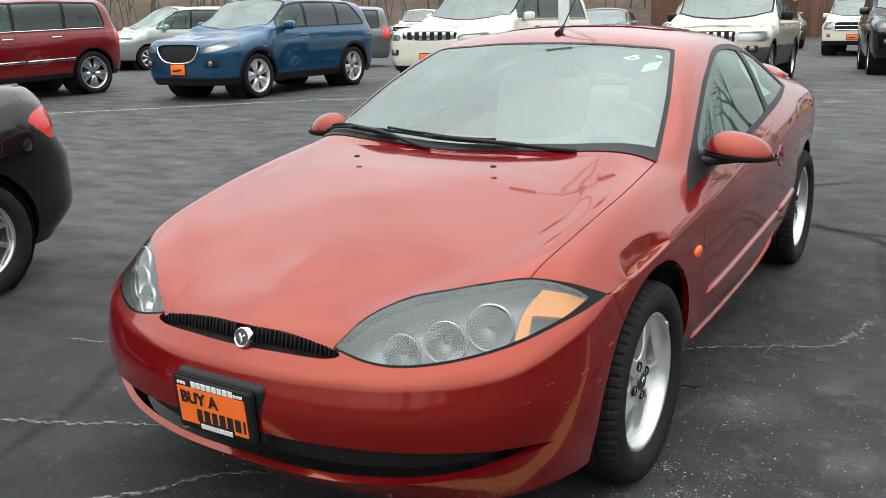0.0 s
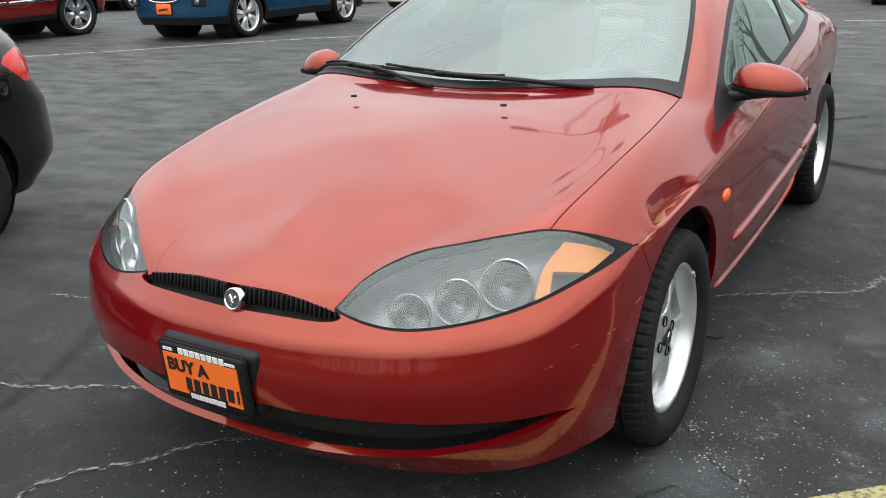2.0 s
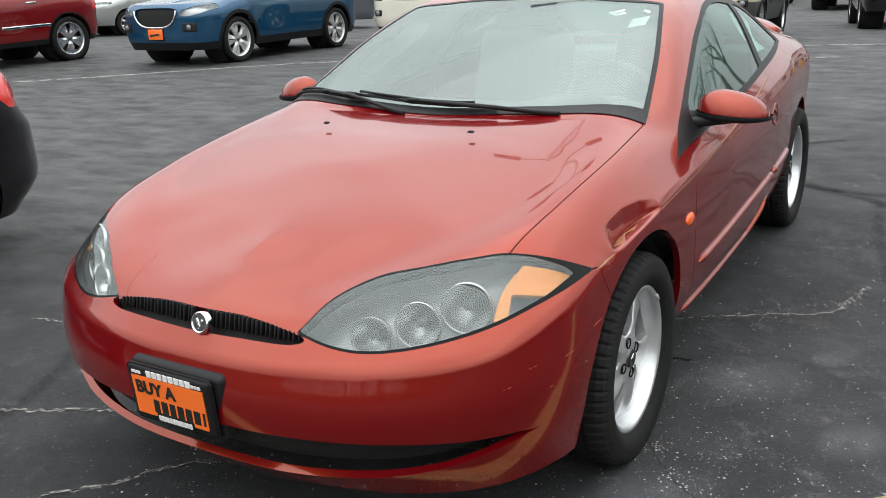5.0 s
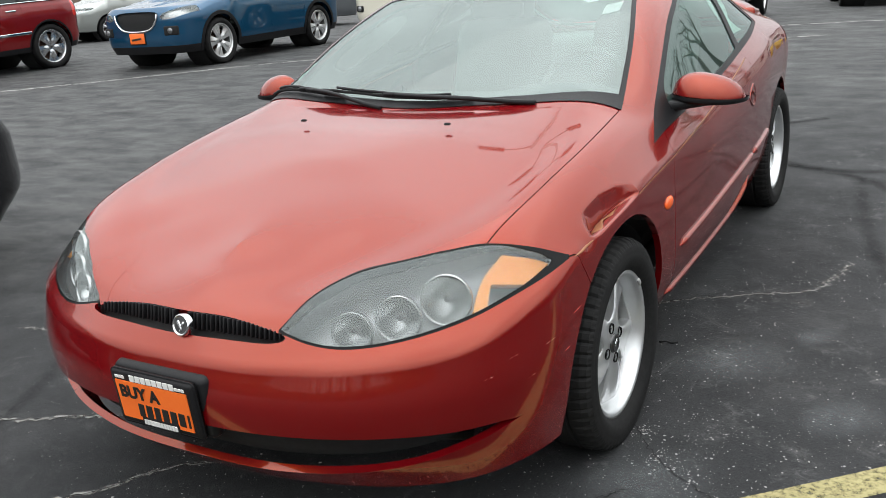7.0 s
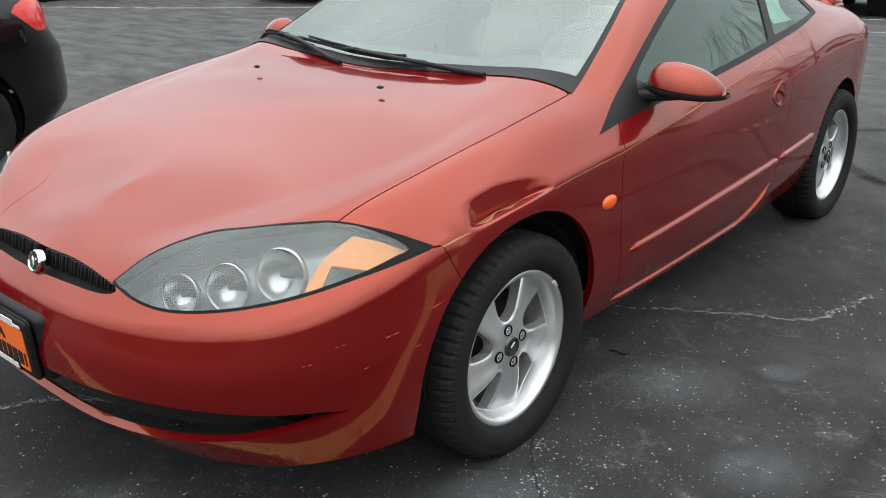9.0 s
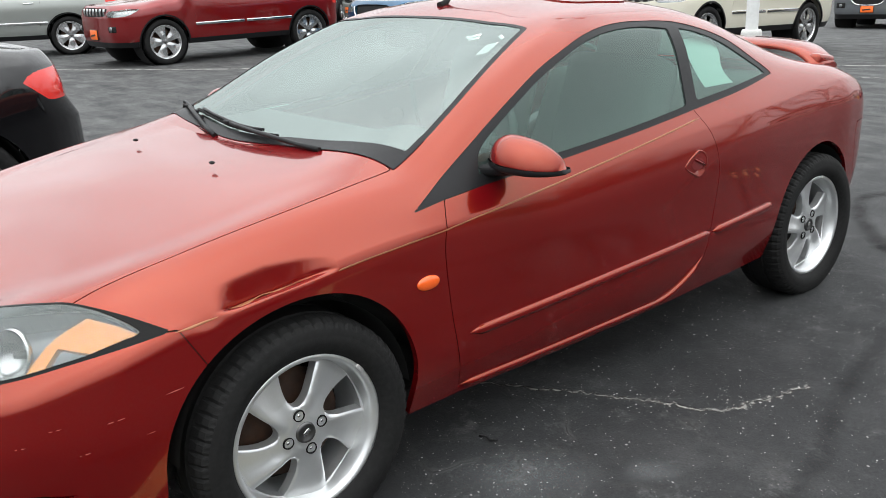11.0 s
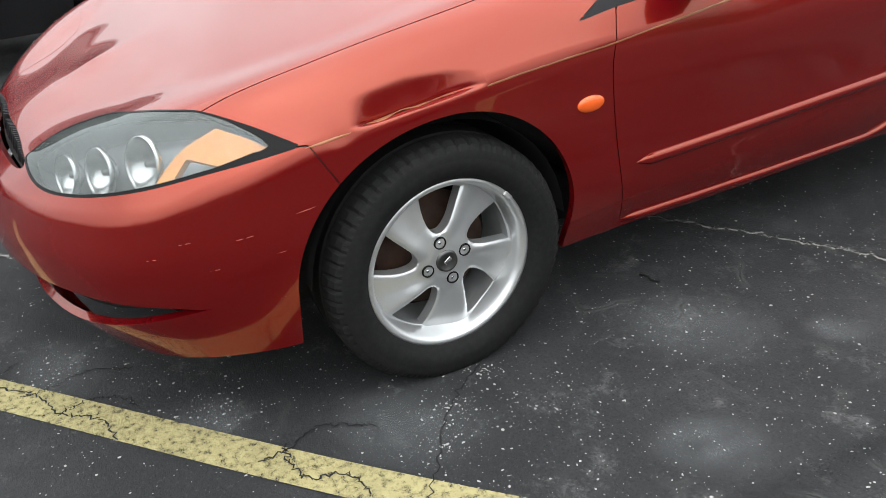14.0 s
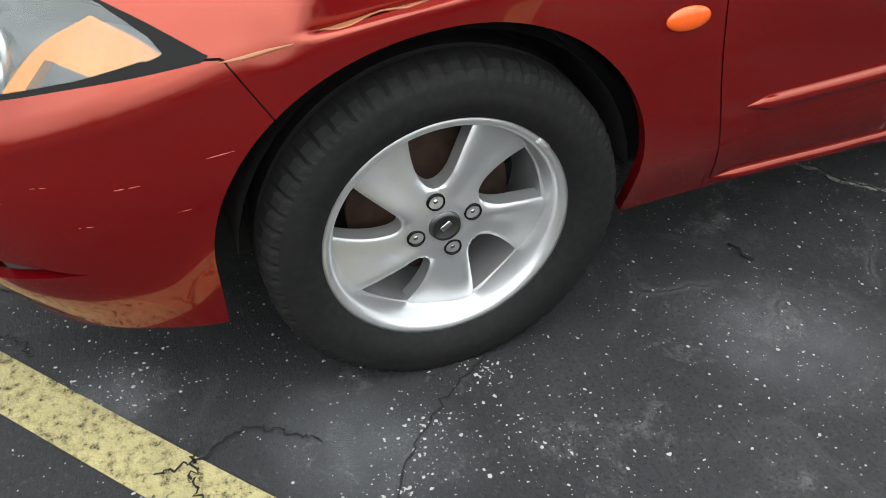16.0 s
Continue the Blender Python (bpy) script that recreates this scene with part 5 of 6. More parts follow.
gm = bmesh.new()
ys = [-900, -300, -120, -60, -30, -15, -8, -4, -2, 0, 2, 4, 5.5, 7, 8.5, 10, 11.5, 13, 14.5, 16, 18, 20, 23, 26, 30, 35, 45, 60, 120, 300, 900]
xs = [-900, -300, -120, -60, -30, -15, -8, -4, -2, 0, 2, 4, 8, 15, 30, 60, 120, 300, 900]
vs = [[gm.verts.new((x, y, gz(x, y))) for x in xs] for y in ys]
for a, b in zip(vs, vs[1:]):
    for i in range(len(xs) - 1):
        gm.faces.new((a[i], a[i + 1], b[i + 1], b[i]))
ground = tagged(part("ground", gm, ASPHALT), "worn dark asphalt car park with pale chips", "ground", kind="structure")


def fleck(name, colour, cover, scale, rough=0.85, bump=0.4, soft=0.08, fade="", most=1.0):
    """A worn coat: patches of it are gone, so that the asphalt shows through."""
    m = mat(name, colour, rough=rough, grain=0.35, grain_scale=45, stain=0.5, stain_scale=6, stain_colour=tuple(0.55 * c for c in colour), bump=bump, bump_scale=150)
    t = m.node_tree
    p = t.nodes["Principled BSDF"]
    geo = t.nodes.new("ShaderNodeNewGeometry")
    n = t.nodes.new("ShaderNodeTexNoise")
    n.inputs["Scale"].default_value, n.inputs["Detail"].default_value, n.inputs["Roughness"].default_value = scale, 8, 0.72
    t.links.new(geo.outputs["Position"], n.inputs["Vector"])
    r = t.nodes.new("ShaderNodeMapRange")
    r.inputs["From Min"].default_value, r.inputs["From Max"].default_value = 1 - cover - soft, 1 - cover + soft
    t.links.new(n.outputs["Fac"], r.inputs["Value"])
    r.inputs["To Max"].default_value = most
    alpha = r.outputs["Result"]
    if fade:
        co = t.nodes.new("ShaderNodeTexCoord")
        sep = t.nodes.new("ShaderNodeSeparateXYZ")
        g = t.nodes.new("ShaderNodeMath")
        if fade == "across":
            t.links.new(co.outputs["UV"], sep.inputs[0])
            g.operation, g.inputs[1].default_value = "PINGPONG", 0.5
            t.links.new(sep.outputs["X"], g.inputs[0])
        else:
            g.operation = "SUBTRACT"
            ln = t.nodes.new("ShaderNodeVectorMath")
            ln.operation = "LENGTH"
            t.links.new(co.outputs["Object"], ln.inputs[0])
            g.inputs[0].default_value = 1.0
            t.links.new(ln.outputs["Value"], g.inputs[1])
        k = t.nodes.new("ShaderNodeMapRange")
        k.interpolation_type = "SMOOTHSTEP"
        k.inputs["From Max"].default_value = 0.5 if fade == "across" else 0.9
        t.links.new(g.outputs[0], k.inputs["Value"])
        x = t.nodes.new("ShaderNodeMath")
        x.operation = "MULTIPLY"
        t.links.new(alpha, x.inputs[0])
        t.links.new(k.outputs["Result"], x.inputs[1])
        alpha = x.outputs[0]
    t.links.new(alpha, p.inputs["Alpha"])
    return m


YELLOW_PAINT = fleck("worn_yellow_paint", (0.34, 0.30, 0.14), 0.60, 55, bump=0.9, soft=0.13)
WHITE_PAINT = fleck("worn_white_paint", (0.30, 0.295, 0.28), 0.53, 7)
SKID = fleck("tyre_skid", (0.009, 0.009, 0.010), 0.54, 7, soft=0.25, fade="across", most=0.9)
SKID_FAINT = fleck("faint_tyre_skid", (0.009, 0.009, 0.010), 0.54, 7, soft=0.25, fade="across", most=0.45)
PALE_DUST = fleck("pale_crack_dust", (0.25, 0.245, 0.23), 0.56, 30, soft=0.12, fade="across")
DARK_CRACK = mat("crack_depth", (0.008, 0.008, 0.008), rough=1.0, grain=0.3)
PALE_PATCH = fleck("pale_patch", (0.20, 0.212, 0.218), 0.56, 14, soft=0.24, fade="round", most=0.38)
rng = random.Random(4)


def marking(name, pts, width, material, label, category, lift, n=40, wander=0.0):
    bm = ribbon(along([(x, y, 0) for x, y in pts], n), width, lift, wander, rng)
    for v in bm.verts:
        v.co.z += gz(v.co.x, v.co.y)
    ob = part(name, bm, material)
    return tagged(ob, label, category, kind="structure")


marking("parking_line", [(-1.6, -3.99), (.43, -2.335), (1.24, -1.645), (2.05, -.86), (3.6, .66)], .105, YELLOW_PAINT, "worn yellow painted parking line on asphalt", "road marking", .004, 60)
marking("lane_line", [(-17, .6), (-13, 2.9), (-10.7, 4.5), (-7.3, 7.6), (-3.8, 9.75), (-1.6, 11.2), (1.7, 12.2), (8, 13)], .13, WHITE_PAINT, "faded white painted line on asphalt", "road marking", .004, 60)
marking("lane_line", [(-4.6, 7.9), (-2.2, 8.85), (-.2, 9.5)], .10, WHITE_PAINT, "short faded white painted line", "road marking", .004)
marking("lane_line", [(1.4, 9.6), (2.2, 9.8), (5, 10.5)], .10, WHITE_PAINT, "short faded white painted line", "road marking", .004)
for k, pts in enumerate(([(.67, 2.16), (1.13, 1.91), (1.66, 1.12), (2.03, .78), (3.2, .1)], [(.34, 2.61), (.82, 2.11), (1.15, 2.06), (1.59, 2.41), (2.06, 2.86), (3.4, 4.1)],
            [(.67, 3.67), (.15, 3.06), (.34, 2.61)], [(1.13, 1.91), (1.26, 1.10), (1.41, .42), (1.58, -.02), (1.64, -.5), (1.63, -1.11), (1.4, -2.2)],
            [(-.9, -3.0), (-1.02, -2.57), (-1.12, -2.23), (-1.25, -1.87), (-1.44, -1.58), (-2.1, -1.0)])):
    marking("skid_mark", pts, .15 if k < 3 else .12, SKID if k < 3 else SKID_FAINT, "dark curved tyre mark on asphalt", "tyre mark", .003)
cracks = ([(.45, -.42), (.84, -.16), (1.0, -.06), (1.19, .05), (1.24, .21), (1.30, .43)], [(.89, -1.26), (.93, -1.33), (1.03, -1.44), (1.1, -1.5), (1.22, -1.58), (1.6, -1.85)],
          [(-.85, -3.0), (-.59, -2.6), (-.58, -2.42), (-.43, -2.25), (-.36, -2.12), (-.1, -1.9)], [(-1.6, -2.25), (-1.13, -2.08), (-.86, -1.94), (-.5, -1.8)],
          [(.97, -1.9), (.96, -1.83), (.92, -1.74), (.99, -1.62)], [(.25, -2.46), (.32, -2.40), (.40, -2.33), (.52, -2.28), (.61, -2.19), (.70, -2.17)],
          [(.39, -2.36), (.39, -2.29), (.36, -2.20), (.42, -2.08)], [(.94, -1.83), (1.01, -1.84), (1.08, -1.82), (1.10, -1.75), (1.19, -1.72)],
          [(.20, -2.58), (.26, -2.47), (.22, -2.36)], [(.52, -2.28), (.50, -2.20), (.55, -2.12), (.60, -2.10)], [(-1.9, -1.5), (-1.5, -1.35), (-1.2, -1.1), (-.9, -1.0)],
          [(-2.4, -2.6), (-2.0, -2.45), (-1.75, -2.5), (-1.5, -2.4)])
for k, pts in enumerate(cracks):
    fine = along([(x, y, 0) for x, y in pts], 60)
    fine = [(x + rng.uniform(-.007, .007), y + rng.uniform(-.007, .007), 0) for x, y, _ in fine]
    if k in (0, 2, 3, 5, 10, 11):
        tagged(part("crack_edge", ribbon(fine, .030, .0035, .010, rng), PALE_DUST), "pale crumbled edge of crack in asphalt", "crack", kind="structure")
    tagged(part("crack", ribbon(fine, (.0045 if k in (4, 5, 7, 8) else .0035), .0052, .003, rng), DARK_CRACK), "thin dark crack in the asphalt", "crack", kind="structure")
for x, y, r in ((1.05, -.72, .22), (1.02, -1.55, .20), (1.28, -.42, .09), (1.45, -1.0, .14), (.30, -2.25, .16), (.75, -1.95, .12), (1.75, .6, .22), (-1.7, -2.2, .25), (2.3, -.3, .3)):
    bm = bmesh.new()
    bm.faces.new([bm.verts.new((1.2 * math.cos(a), 1.2 * math.sin(a), 0)) for a in (2 * math.pi * k / 24 for k in range(24))])
    tagged(part("asphalt_patch", bm, PALE_PATCH, at=pose(x, y, .0025, 0, 0, 40 * x) @ Matrix.Diagonal((r * 1.3, r, 1, 1))), "pale weathered patch of asphalt", "patch", kind="structure")
# loose pale chips near the car
v_, f_ = [], []
for k in range(8200):
    x, y = rng.uniform(-.4, 3.2), rng.uniform(-3.2, 1.6)
    if k % 9 == 0:
        cx, cy, cr = rng.choice(((.45, -2.05, .07), (.69, -2.0, .06), (.73, -1.93, .05), (1.26, -1.56, .10), (1.13, -1.18, .08), (1.1, -1.28, .07), (.92, -1.30, .03), (1.03, -1.43, .03),
                                 (1.12, -1.5, .04), (1.17, -.76, .12), (1.6, -1.2, .15), (1.5, -.6, .15), (1.0, -.05, .08), (1.22, .15, .06), (.3, -2.3, .05)))
        x, y = rng.gauss(cx, cr), rng.gauss(cy, cr)
    s = rng.choice((.0010, .0011, .0012, .0014, .0014, .0016, .002, .002, .0026, .0034, .0046))
    lean_, slim = rng.uniform(0, 3.14), rng.uniform(.45, 1.0)
    a0, n0 = rng.uniform(0, 6.28), len(v_)
    for j in range(5):
        a = a0 + 6.28 * j / 5
        q = s * rng.uniform(.55, 1.35)
        px, py = q * math.cos(a), q * slim * math.sin(a)
        v_.append((x + px * math.cos(lean_) - py * math.sin(lean_), y + px * math.sin(lean_) + py * math.cos(lean_), .0005))
    v_.append((x, y, .0005 + s * .55))
    f_ += [(n0 + j, n0 + (j + 1) % 5, n0 + 5) for j in range(5)]
chips = bpy.data.meshes.new("stone_chips")
chips.from_pydata(v_, [], f_)
tagged(part("stone_chips", chips, mat("pale_stone", (.40, .39, .37), rough=.85, grain=.4, grain_scale=200)), "small pale stone chips in asphalt", "gravel", kind="stuff")
twig = part("twig", tube([(.775, -.665, .006), (.80, -.655, .009), (.82, -.66, .007), (.838, -.642, .006)], .0035, 6), DULL_BLACK)
tagged(twig, "small black scrap lying on asphalt", "twig")
for k in range(6):
    x, y = 1.66 + rng.gauss(0, .06) - .05 * (k % 2), 2.42 + rng.gauss(0, .05) + .22 * (k % 2)
    lf = bmesh.new()
    lf.faces.new([lf.verts.new((x + .035 * math.cos(a) * rng.uniform(.6, 1.2), y + .024 * math.sin(a), .004 + .008 * rng.random())) for a in (0, 1, 2, 3, 4, 5)])
    tagged(part("leaf", lf, mat("dry_leaf", (.38, .26, .12), rough=.9, grain=.4)) if k == 0 else part("leaf", lf, bpy.data.materials["dry_leaf"]), "dry yellow leaf flat on asphalt", "leaf", "dry leaves")


# ---- other cars of the lot ----
def vehicle_curves(s):
    L, w, H = s["length"], s["width"] / 2, s["height"]
    f, r = -s["front"], L - s["front"]
    nose, cowl_z, belt = s["nose"], s["cowl_z"], s["belt"]
    cowl, head, tail_top = s["cowl"], s["head"], s["roof_end"]
    wr = w - s.get("tumble", .17)
    sill, deck = s.get("sill", .30), s.get("deck")
    top_keys = [(f + .35, nose + .02), (cowl, cowl_z), (head, H - .04), ((head + tail_top) / 2, H), (tail_top, H - .05)]
    top_keys += [(s["deck_y"], deck), (r - .1, deck - .03)] if deck else [(r - .12, H - .16)]
    ky, kz = zip(*top_keys)
    top = lambda y: float(np.interp(y, ky, kz))
    is_cabin = lambda y: y > cowl and not (deck and y > s["deck_y"] - .01)
    C = [[] for _ in range(8)]

    def add(px, py, spine_y, wrap):
        t = top(spine_y)
        cab = is_cabin(py)
        b = (belt if cab else None)
        u = px / w
        C[0].append((max(0, px - .06) * (1 if px else 0), py + .05 * wrap, sill))
        C[1].append((px * .985, py, sill + .17))
        C[2].append((px, py, sill + .36))
        if cab:
            C[3].append((px * .995, py, belt - .07))
            C[4].append((px * .965, py - .02 * (wrap < 0), belt))
            k = min(1, max(0, (t - belt) / (H - belt)))
            rx = (px / w) * ((w - .08) * (1 - k) + wr * k)
            back = -.16 * (wrap < 0) * (1 if not deck else 0)
            C[5].append((rx, py + back, max(belt + .04, t - .10)))
            C[6].append((rx * .55, (py + spine_y) / 2 if wrap else py, max(belt + .05, t - .02)))
            C[7].append((0, spine_y, t))
        else:
            e = t - .10 if not wrap else min(t, (nose if wrap > 0 else deck or belt)) - .09
            C[3].append((px * .985, py + .02 * wrap, e))
            C[4].append((px * .90, py + .07 * wrap, e + .085))
            C[5].append((px * .66, (py * .7 + spine_y * .3) if wrap else py, t - .012))
            C[6].append((px * .36, (py * .4 + spine_y * .6) if wrap else py, t - .002))
            C[7].append((0, spine_y, t))

    for px, dy, sp in ((0, 0, .30), (.45, .02, .34), (.78, .08, .42), (.93, .22, .55), (.985, .45, .70)):
        add(px * w, f + dy, f + sp, 1)
    mid = sorted({round(v, 3) for v in (f + .85, f + 1.05, cowl - .02, cowl + .06, (cowl + head) / 2, head, head + .5, (head + tail_top) / 2, tail_top - .4, tail_top)} | ({round(s["deck_y"] - .05, 3), round(s["deck_y"] + .05, 3)} if deck else set()))
    mid = [y for y in mid if f + .8 < y < r - .55]
    for y in mid:
        add(w, y, y, 0)
    for px, dy, sp in ((.985, .40, .62), (.93, .20, .50), (.78, .07, .42), (.45, .02, .36), (0, 0, .34)):
        add(px * w, r - dy, r - sp, -1)
    k = 5 + mid.index(round(cowl - .02, 3)) if round(cowl - .02, 3) in mid else None
    return C, top, k


def generic_wheel(r, key, spokes=5, split=False):
    rim = r * (.74 if r > .35 else .68)
    face = rim_face(.34 * rim, .87 * rim, spokes, 90, .30, 0.0, .02, .05, rim - .012, .06, split)
    return wheel_parts("wheel", r, rim, .235, face, bright=split)


WHEELS = {}


def vehicle(name, label, x, y, yaw, paint, s, category="car", group="cars for sale"):
    """A car from its main sizes; its front looks along -y before the turn."""
    cy = y + s["base"] / 2 * math.cos(radians(yaw))
    slope = math.degrees(math.atan((gz(x, cy + 1.3) - gz(x, cy - 1.3)) / 2.6)) * math.cos(radians(yaw))
    car = thing(name, label, category, pose(x, y, gz(x, y), slope, 0, yaw), group)
    C, top, kink = vehicle_curves(s)
    body = loft(C, step=.045, across=(3, 3, 4, 4, 5, 6, 5), kinks={i: (kink, kink + 1) for i in (5, 6, 7)} if kink else None)
    L, w, H, f, r = s["length"], s["width"] / 2, s["height"], -s["front"], s["length"] - s["front"]
    belt, nose, cowl, head, wr = s["belt"], s["nose"], s["cowl"], s["head"], s["width"] / 2 - s.get("tumble", .17)
    tyre, sill = s["tyre"], s.get("sill", .30)
    axle_f, axle_r = 0.0, s["base"]
    if s.get("tail_push"):
        step_ = lambda q: np.clip(q, 0, 1) ** 2 * (3 - 2 * np.clip(q, 0, 1))
        v = body.v.copy()
        v[:, 1] += s["tail_push"] * step_((.84 - v[:, 2]) / .20) * step_((v[:, 1] - r + .75) / .6) * (1 - .9 * step_((.42 - v[:, 2]) / .22))
        body = Skin(v, body.n, body.f)
    S = body
    arches = []
    for a in (axle_f, axle_r):
        d = np.maximum(np.hypot(S.v[:, 1] - a, S.v[:, 2] - tyre) - tyre - .055, .45 - S.v[:, 0])
        S = S.cut(d)[1]
        if s.get("arch"):
            ring_, S = S.cut(np.maximum(np.hypot(S.v[:, 1] - a, S.v[:, 2] - tyre) - tyre - .055 - s["arch"], .45 - S.v[:, 0]))
            arches.append(ring_)
    made = {}
    ws = smooth_loop([(0, cowl + .06), (.6 * w, cowl + .10), (w - .15, cowl + .17), (wr - .03, head - .02), (0, head - .05), (-wr, head - .02), (-w + .15, cowl + .17), (-.6 * w, cowl + .1)], 5, corners=(2, 3, 5, 6))
    glass_part, S = S.cut(inside_of(ws, XY, lambda v: s["cowl_z"] - .05 - v[:, 2])(S.v))
    made["windshield"] = glass_part
    screen_edge, S = S.cut(inside_of(ws, XY, lambda v: s["cowl_z"] - .09 - v[:, 2], .028)(S.v))
    end = s.get("glass_end", r - .45)
    t0 = s.get("glass_top_end", s["roof_end"] - .05)
    low = cowl + .30
    loop = smooth_loop([(low, belt + .035), ((low + end) / 2, belt + .045), (end, belt + .055), (t0, H - .15), ((head + t0) / 2, H - .125), (head + .12, H - .15), ((low + head) / 2 - .02, (belt + H) / 2 - .02)], 6, corners=(0, 2, 3))
    side = lambda v: .42 * w - v[:, 0]
    win, S = S.cut(inside_of(loop, YZ, side)(S.v))
    win_edge, S = S.cut(inside_of(loop, YZ, side, .022)(S.v))
    cuts = s["pillars"]
    panes = []
    for k, py in enumerate(cuts):
        a, win = win.cut(win.v[:, 1] - py + .03 - .10 * (win.v[:, 2] - belt))
        pil, win = win.cut(win.v[:, 1] - py - .03 - .10 * (win.v[:, 2] - belt))
        panes.append(a)
        made.setdefault("pillar", []).append(pil)
    panes.append(win)
    guard_y = f + s.get("lamp_reach", .75)
    guard = lambda v: v[:, 1] - guard_y
    lamp = smooth_loop(s["lamp"], 6, corners=s.get("lamp_corners", ()))
    lens, S = S.cut(inside_of(lamp, XZ, guard)(S.v))
    grl, S = S.cut(inside_of(smooth_loop(s["grille"], 6, corners=s.get("grille_corners", ())), XZ, guard)(S.v))
    if not s.get("tail_yz"):
        tail, S = S.cut(inside_of(smooth_loop(s["tail"], 6), XZ, lambda v: (r - s.get("tail_from", .27)) - v[:, 1])(S.v))
    if s.get("tail_yz"):
        tail, S = S.cut(inside_of(smooth_loop(s["tail_yz"], 4, corners=(0, 1, 2, 3)), YZ, lambda v: .35 - v[:, 0])(S.v))
    gaps = []
    for gy in s.get("gaps", (cowl + .32,) + tuple(s["pillars"]) ):
        line_ = S.v[:, 1] - gy - .10 * (S.v[:, 2] - belt)
        g_, S = S.cut(np.maximum(np.maximum(np.abs(line_) - .005, S.v[:, 2] - belt - .03), np.maximum(sill + .10 - S.v[:, 2], .5 * w - S.v[:, 0])))
        gaps.append(g_)
    clad, S = S.cut(np.maximum(S.v[:, 2] - s.get("cladding", sill + .02), -1))
    part("body", S.rim(.025).whole().mesh("body"), paint, car)
    if len(screen_edge.f):
        part("windshield_trim", screen_edge.whole().mesh("windshield_trim"), BLACK_TRIM, car)
    if len(win_edge.f):
        for sk in (win_edge, win_edge.mirror()):
            part("window_surround", sk.mesh("window_surround"), BLACK_TRIM, car)
    for g_ in gaps:
        if len(g_.f):
            for sk in (g_, g_.mirror()):
                part("panel_gap", sk.push(.008).mesh("panel_gap"), DULL_BLACK, car)
    for ring_ in arches:
        if len(ring_.f):
            for sk in (ring_, ring_.mirror()):
                part("wheel_arch", sk.push(-.006).rim(.02).mesh("wheel_arch"), BLACK_TRIM, car)
    if len(clad.f):
        for sk in clad.islands():
            if len(sk.f) > 4:
                middle_ = np.abs(sk.v[:, 0]).min() < 1e-3
                for half in ((sk.rim(.02).whole(),) if middle_ else (sk.rim(.02), sk.rim(.02).mirror())):
                    part("sill_cladding", half.mesh("sill_cladding"), s.get("clad_paint", CLADDING), car)
    g = part("windshield", made["windshield"].push(.004).whole().mesh("windshield"), GLASS_CLEAR, car)
    g.visible_shadow = False
    for k, pane in enumerate(panes):
        if len(pane.f):
            for sk in (pane, pane.mirror()):
                o = part("side_window", sk.push(.008).mesh("side_window"), GLASS_SIDE if k == 0 else GLASS_DARK, car)
                o.visible_shadow = False
    for pil in made.get("pillar", []):
        if len(pil.f):
            for sk in (pil, pil.mirror()):
                part("window_pillar", sk.push(.003).mesh("window_pillar"), BLACK_TRIM, car)
    for sk in (lens, lens.mirror()):
        h = part("headlight", sk.push(.03).mesh("headlight"), REFLECTOR, car)
        o = part("lens", sk.mesh("lens"), LENS, h)
        o.visible_shadow = False
    g = part("grille", grl.push(.03).whole().mesh("grille"), DULL_BLACK, car)
    gx = [p[0] for p in s["grille"]]
    gzs = [p[1] for p in s["grille"]]
    if s.get("bars"):
        n = s["bars"]
        for k in range(n):
            bx = -max(gx) * .86 + 2 * max(gx) * .86 * k / (n - 1)
            part("bar", solid((max(gx) * .9 / n, .03, max(gzs) - min(gzs) - .03), (bx, f + .035 + .05 * (bx / w) ** 2, (max(gzs) + min(gzs)) / 2), None, .008), s.get("bar_paint", CHROME), g)
    if s.get("grille_ring"):
        pts = []
        for px, pz in smooth_loop(s["grille"], 5, corners=s.get("grille_corners", ())):
            if pz <= s.get("ring_top", 9):
                near_ = body.v[(np.abs(body.v[:, 0] - abs(px)) < .06) & (np.abs(body.v[:, 2] - pz) < .06) & (body.v[:, 1] < guard_y)]
                pts.append((px, (near_[:, 1].min() if len(near_) else f) - .006, pz))
        if s.get("ring_top"):
            pts.sort(key=lambda q: q[0])
        else:
            pts.append(pts[0])
        part("grille_frame", tube(pts, s["grille_ring"], 6), CHROME, g, "chrome grille frame")
    for dx in s.get("upright", ()):
        part("bar", solid((.06, .035, max(gzs) - min(gzs)), (dx, f + .02, (max(gzs) + min(gzs)) / 2), None, .01), CHROME, g)
    for hx, hz, hw, hh in s.get("fog", ()):
        for side_ in (1, -1):
            near_ = body.v[(np.abs(body.v[:, 0] - hx) < .08) & (np.abs(body.v[:, 2] - hz) < .08) & (body.v[:, 1] < guard_y)]
            fy = float(near_[:, 1].min()) if len(near_) else f
            fg = part("fog_recess", solid((hw, .06, hh), (hx * side_, fy + .036, hz), pose(0, 0, 0, 0, 0, 18 * side_), .02, 2), DULL_BLACK, car)
            part("fog_lamp", lathe([(.01, .0), (.008, .04), (-.01, .045)], 16), LAMP_BACK, fg, at=Matrix.Translation((hx * side_, fy - .002, hz)) @ pose(0, 0, 0, 0, 0, -90))
    for dz in s.get("cross", ()):
        low_ = dz < min(gzs)
        part("bar", solid((max(gx) * (2.2 if low_ else 1.9), .05 if low_ else .035, .085 if low_ else .03), (0, f + (.012 if low_ else .03), dz), None, .01), CHROME, g)
    for sk in (tail, tail.mirror()):
        part("tail_lamp", sk.mesh("tail_lamp"), RED_LENS, car)
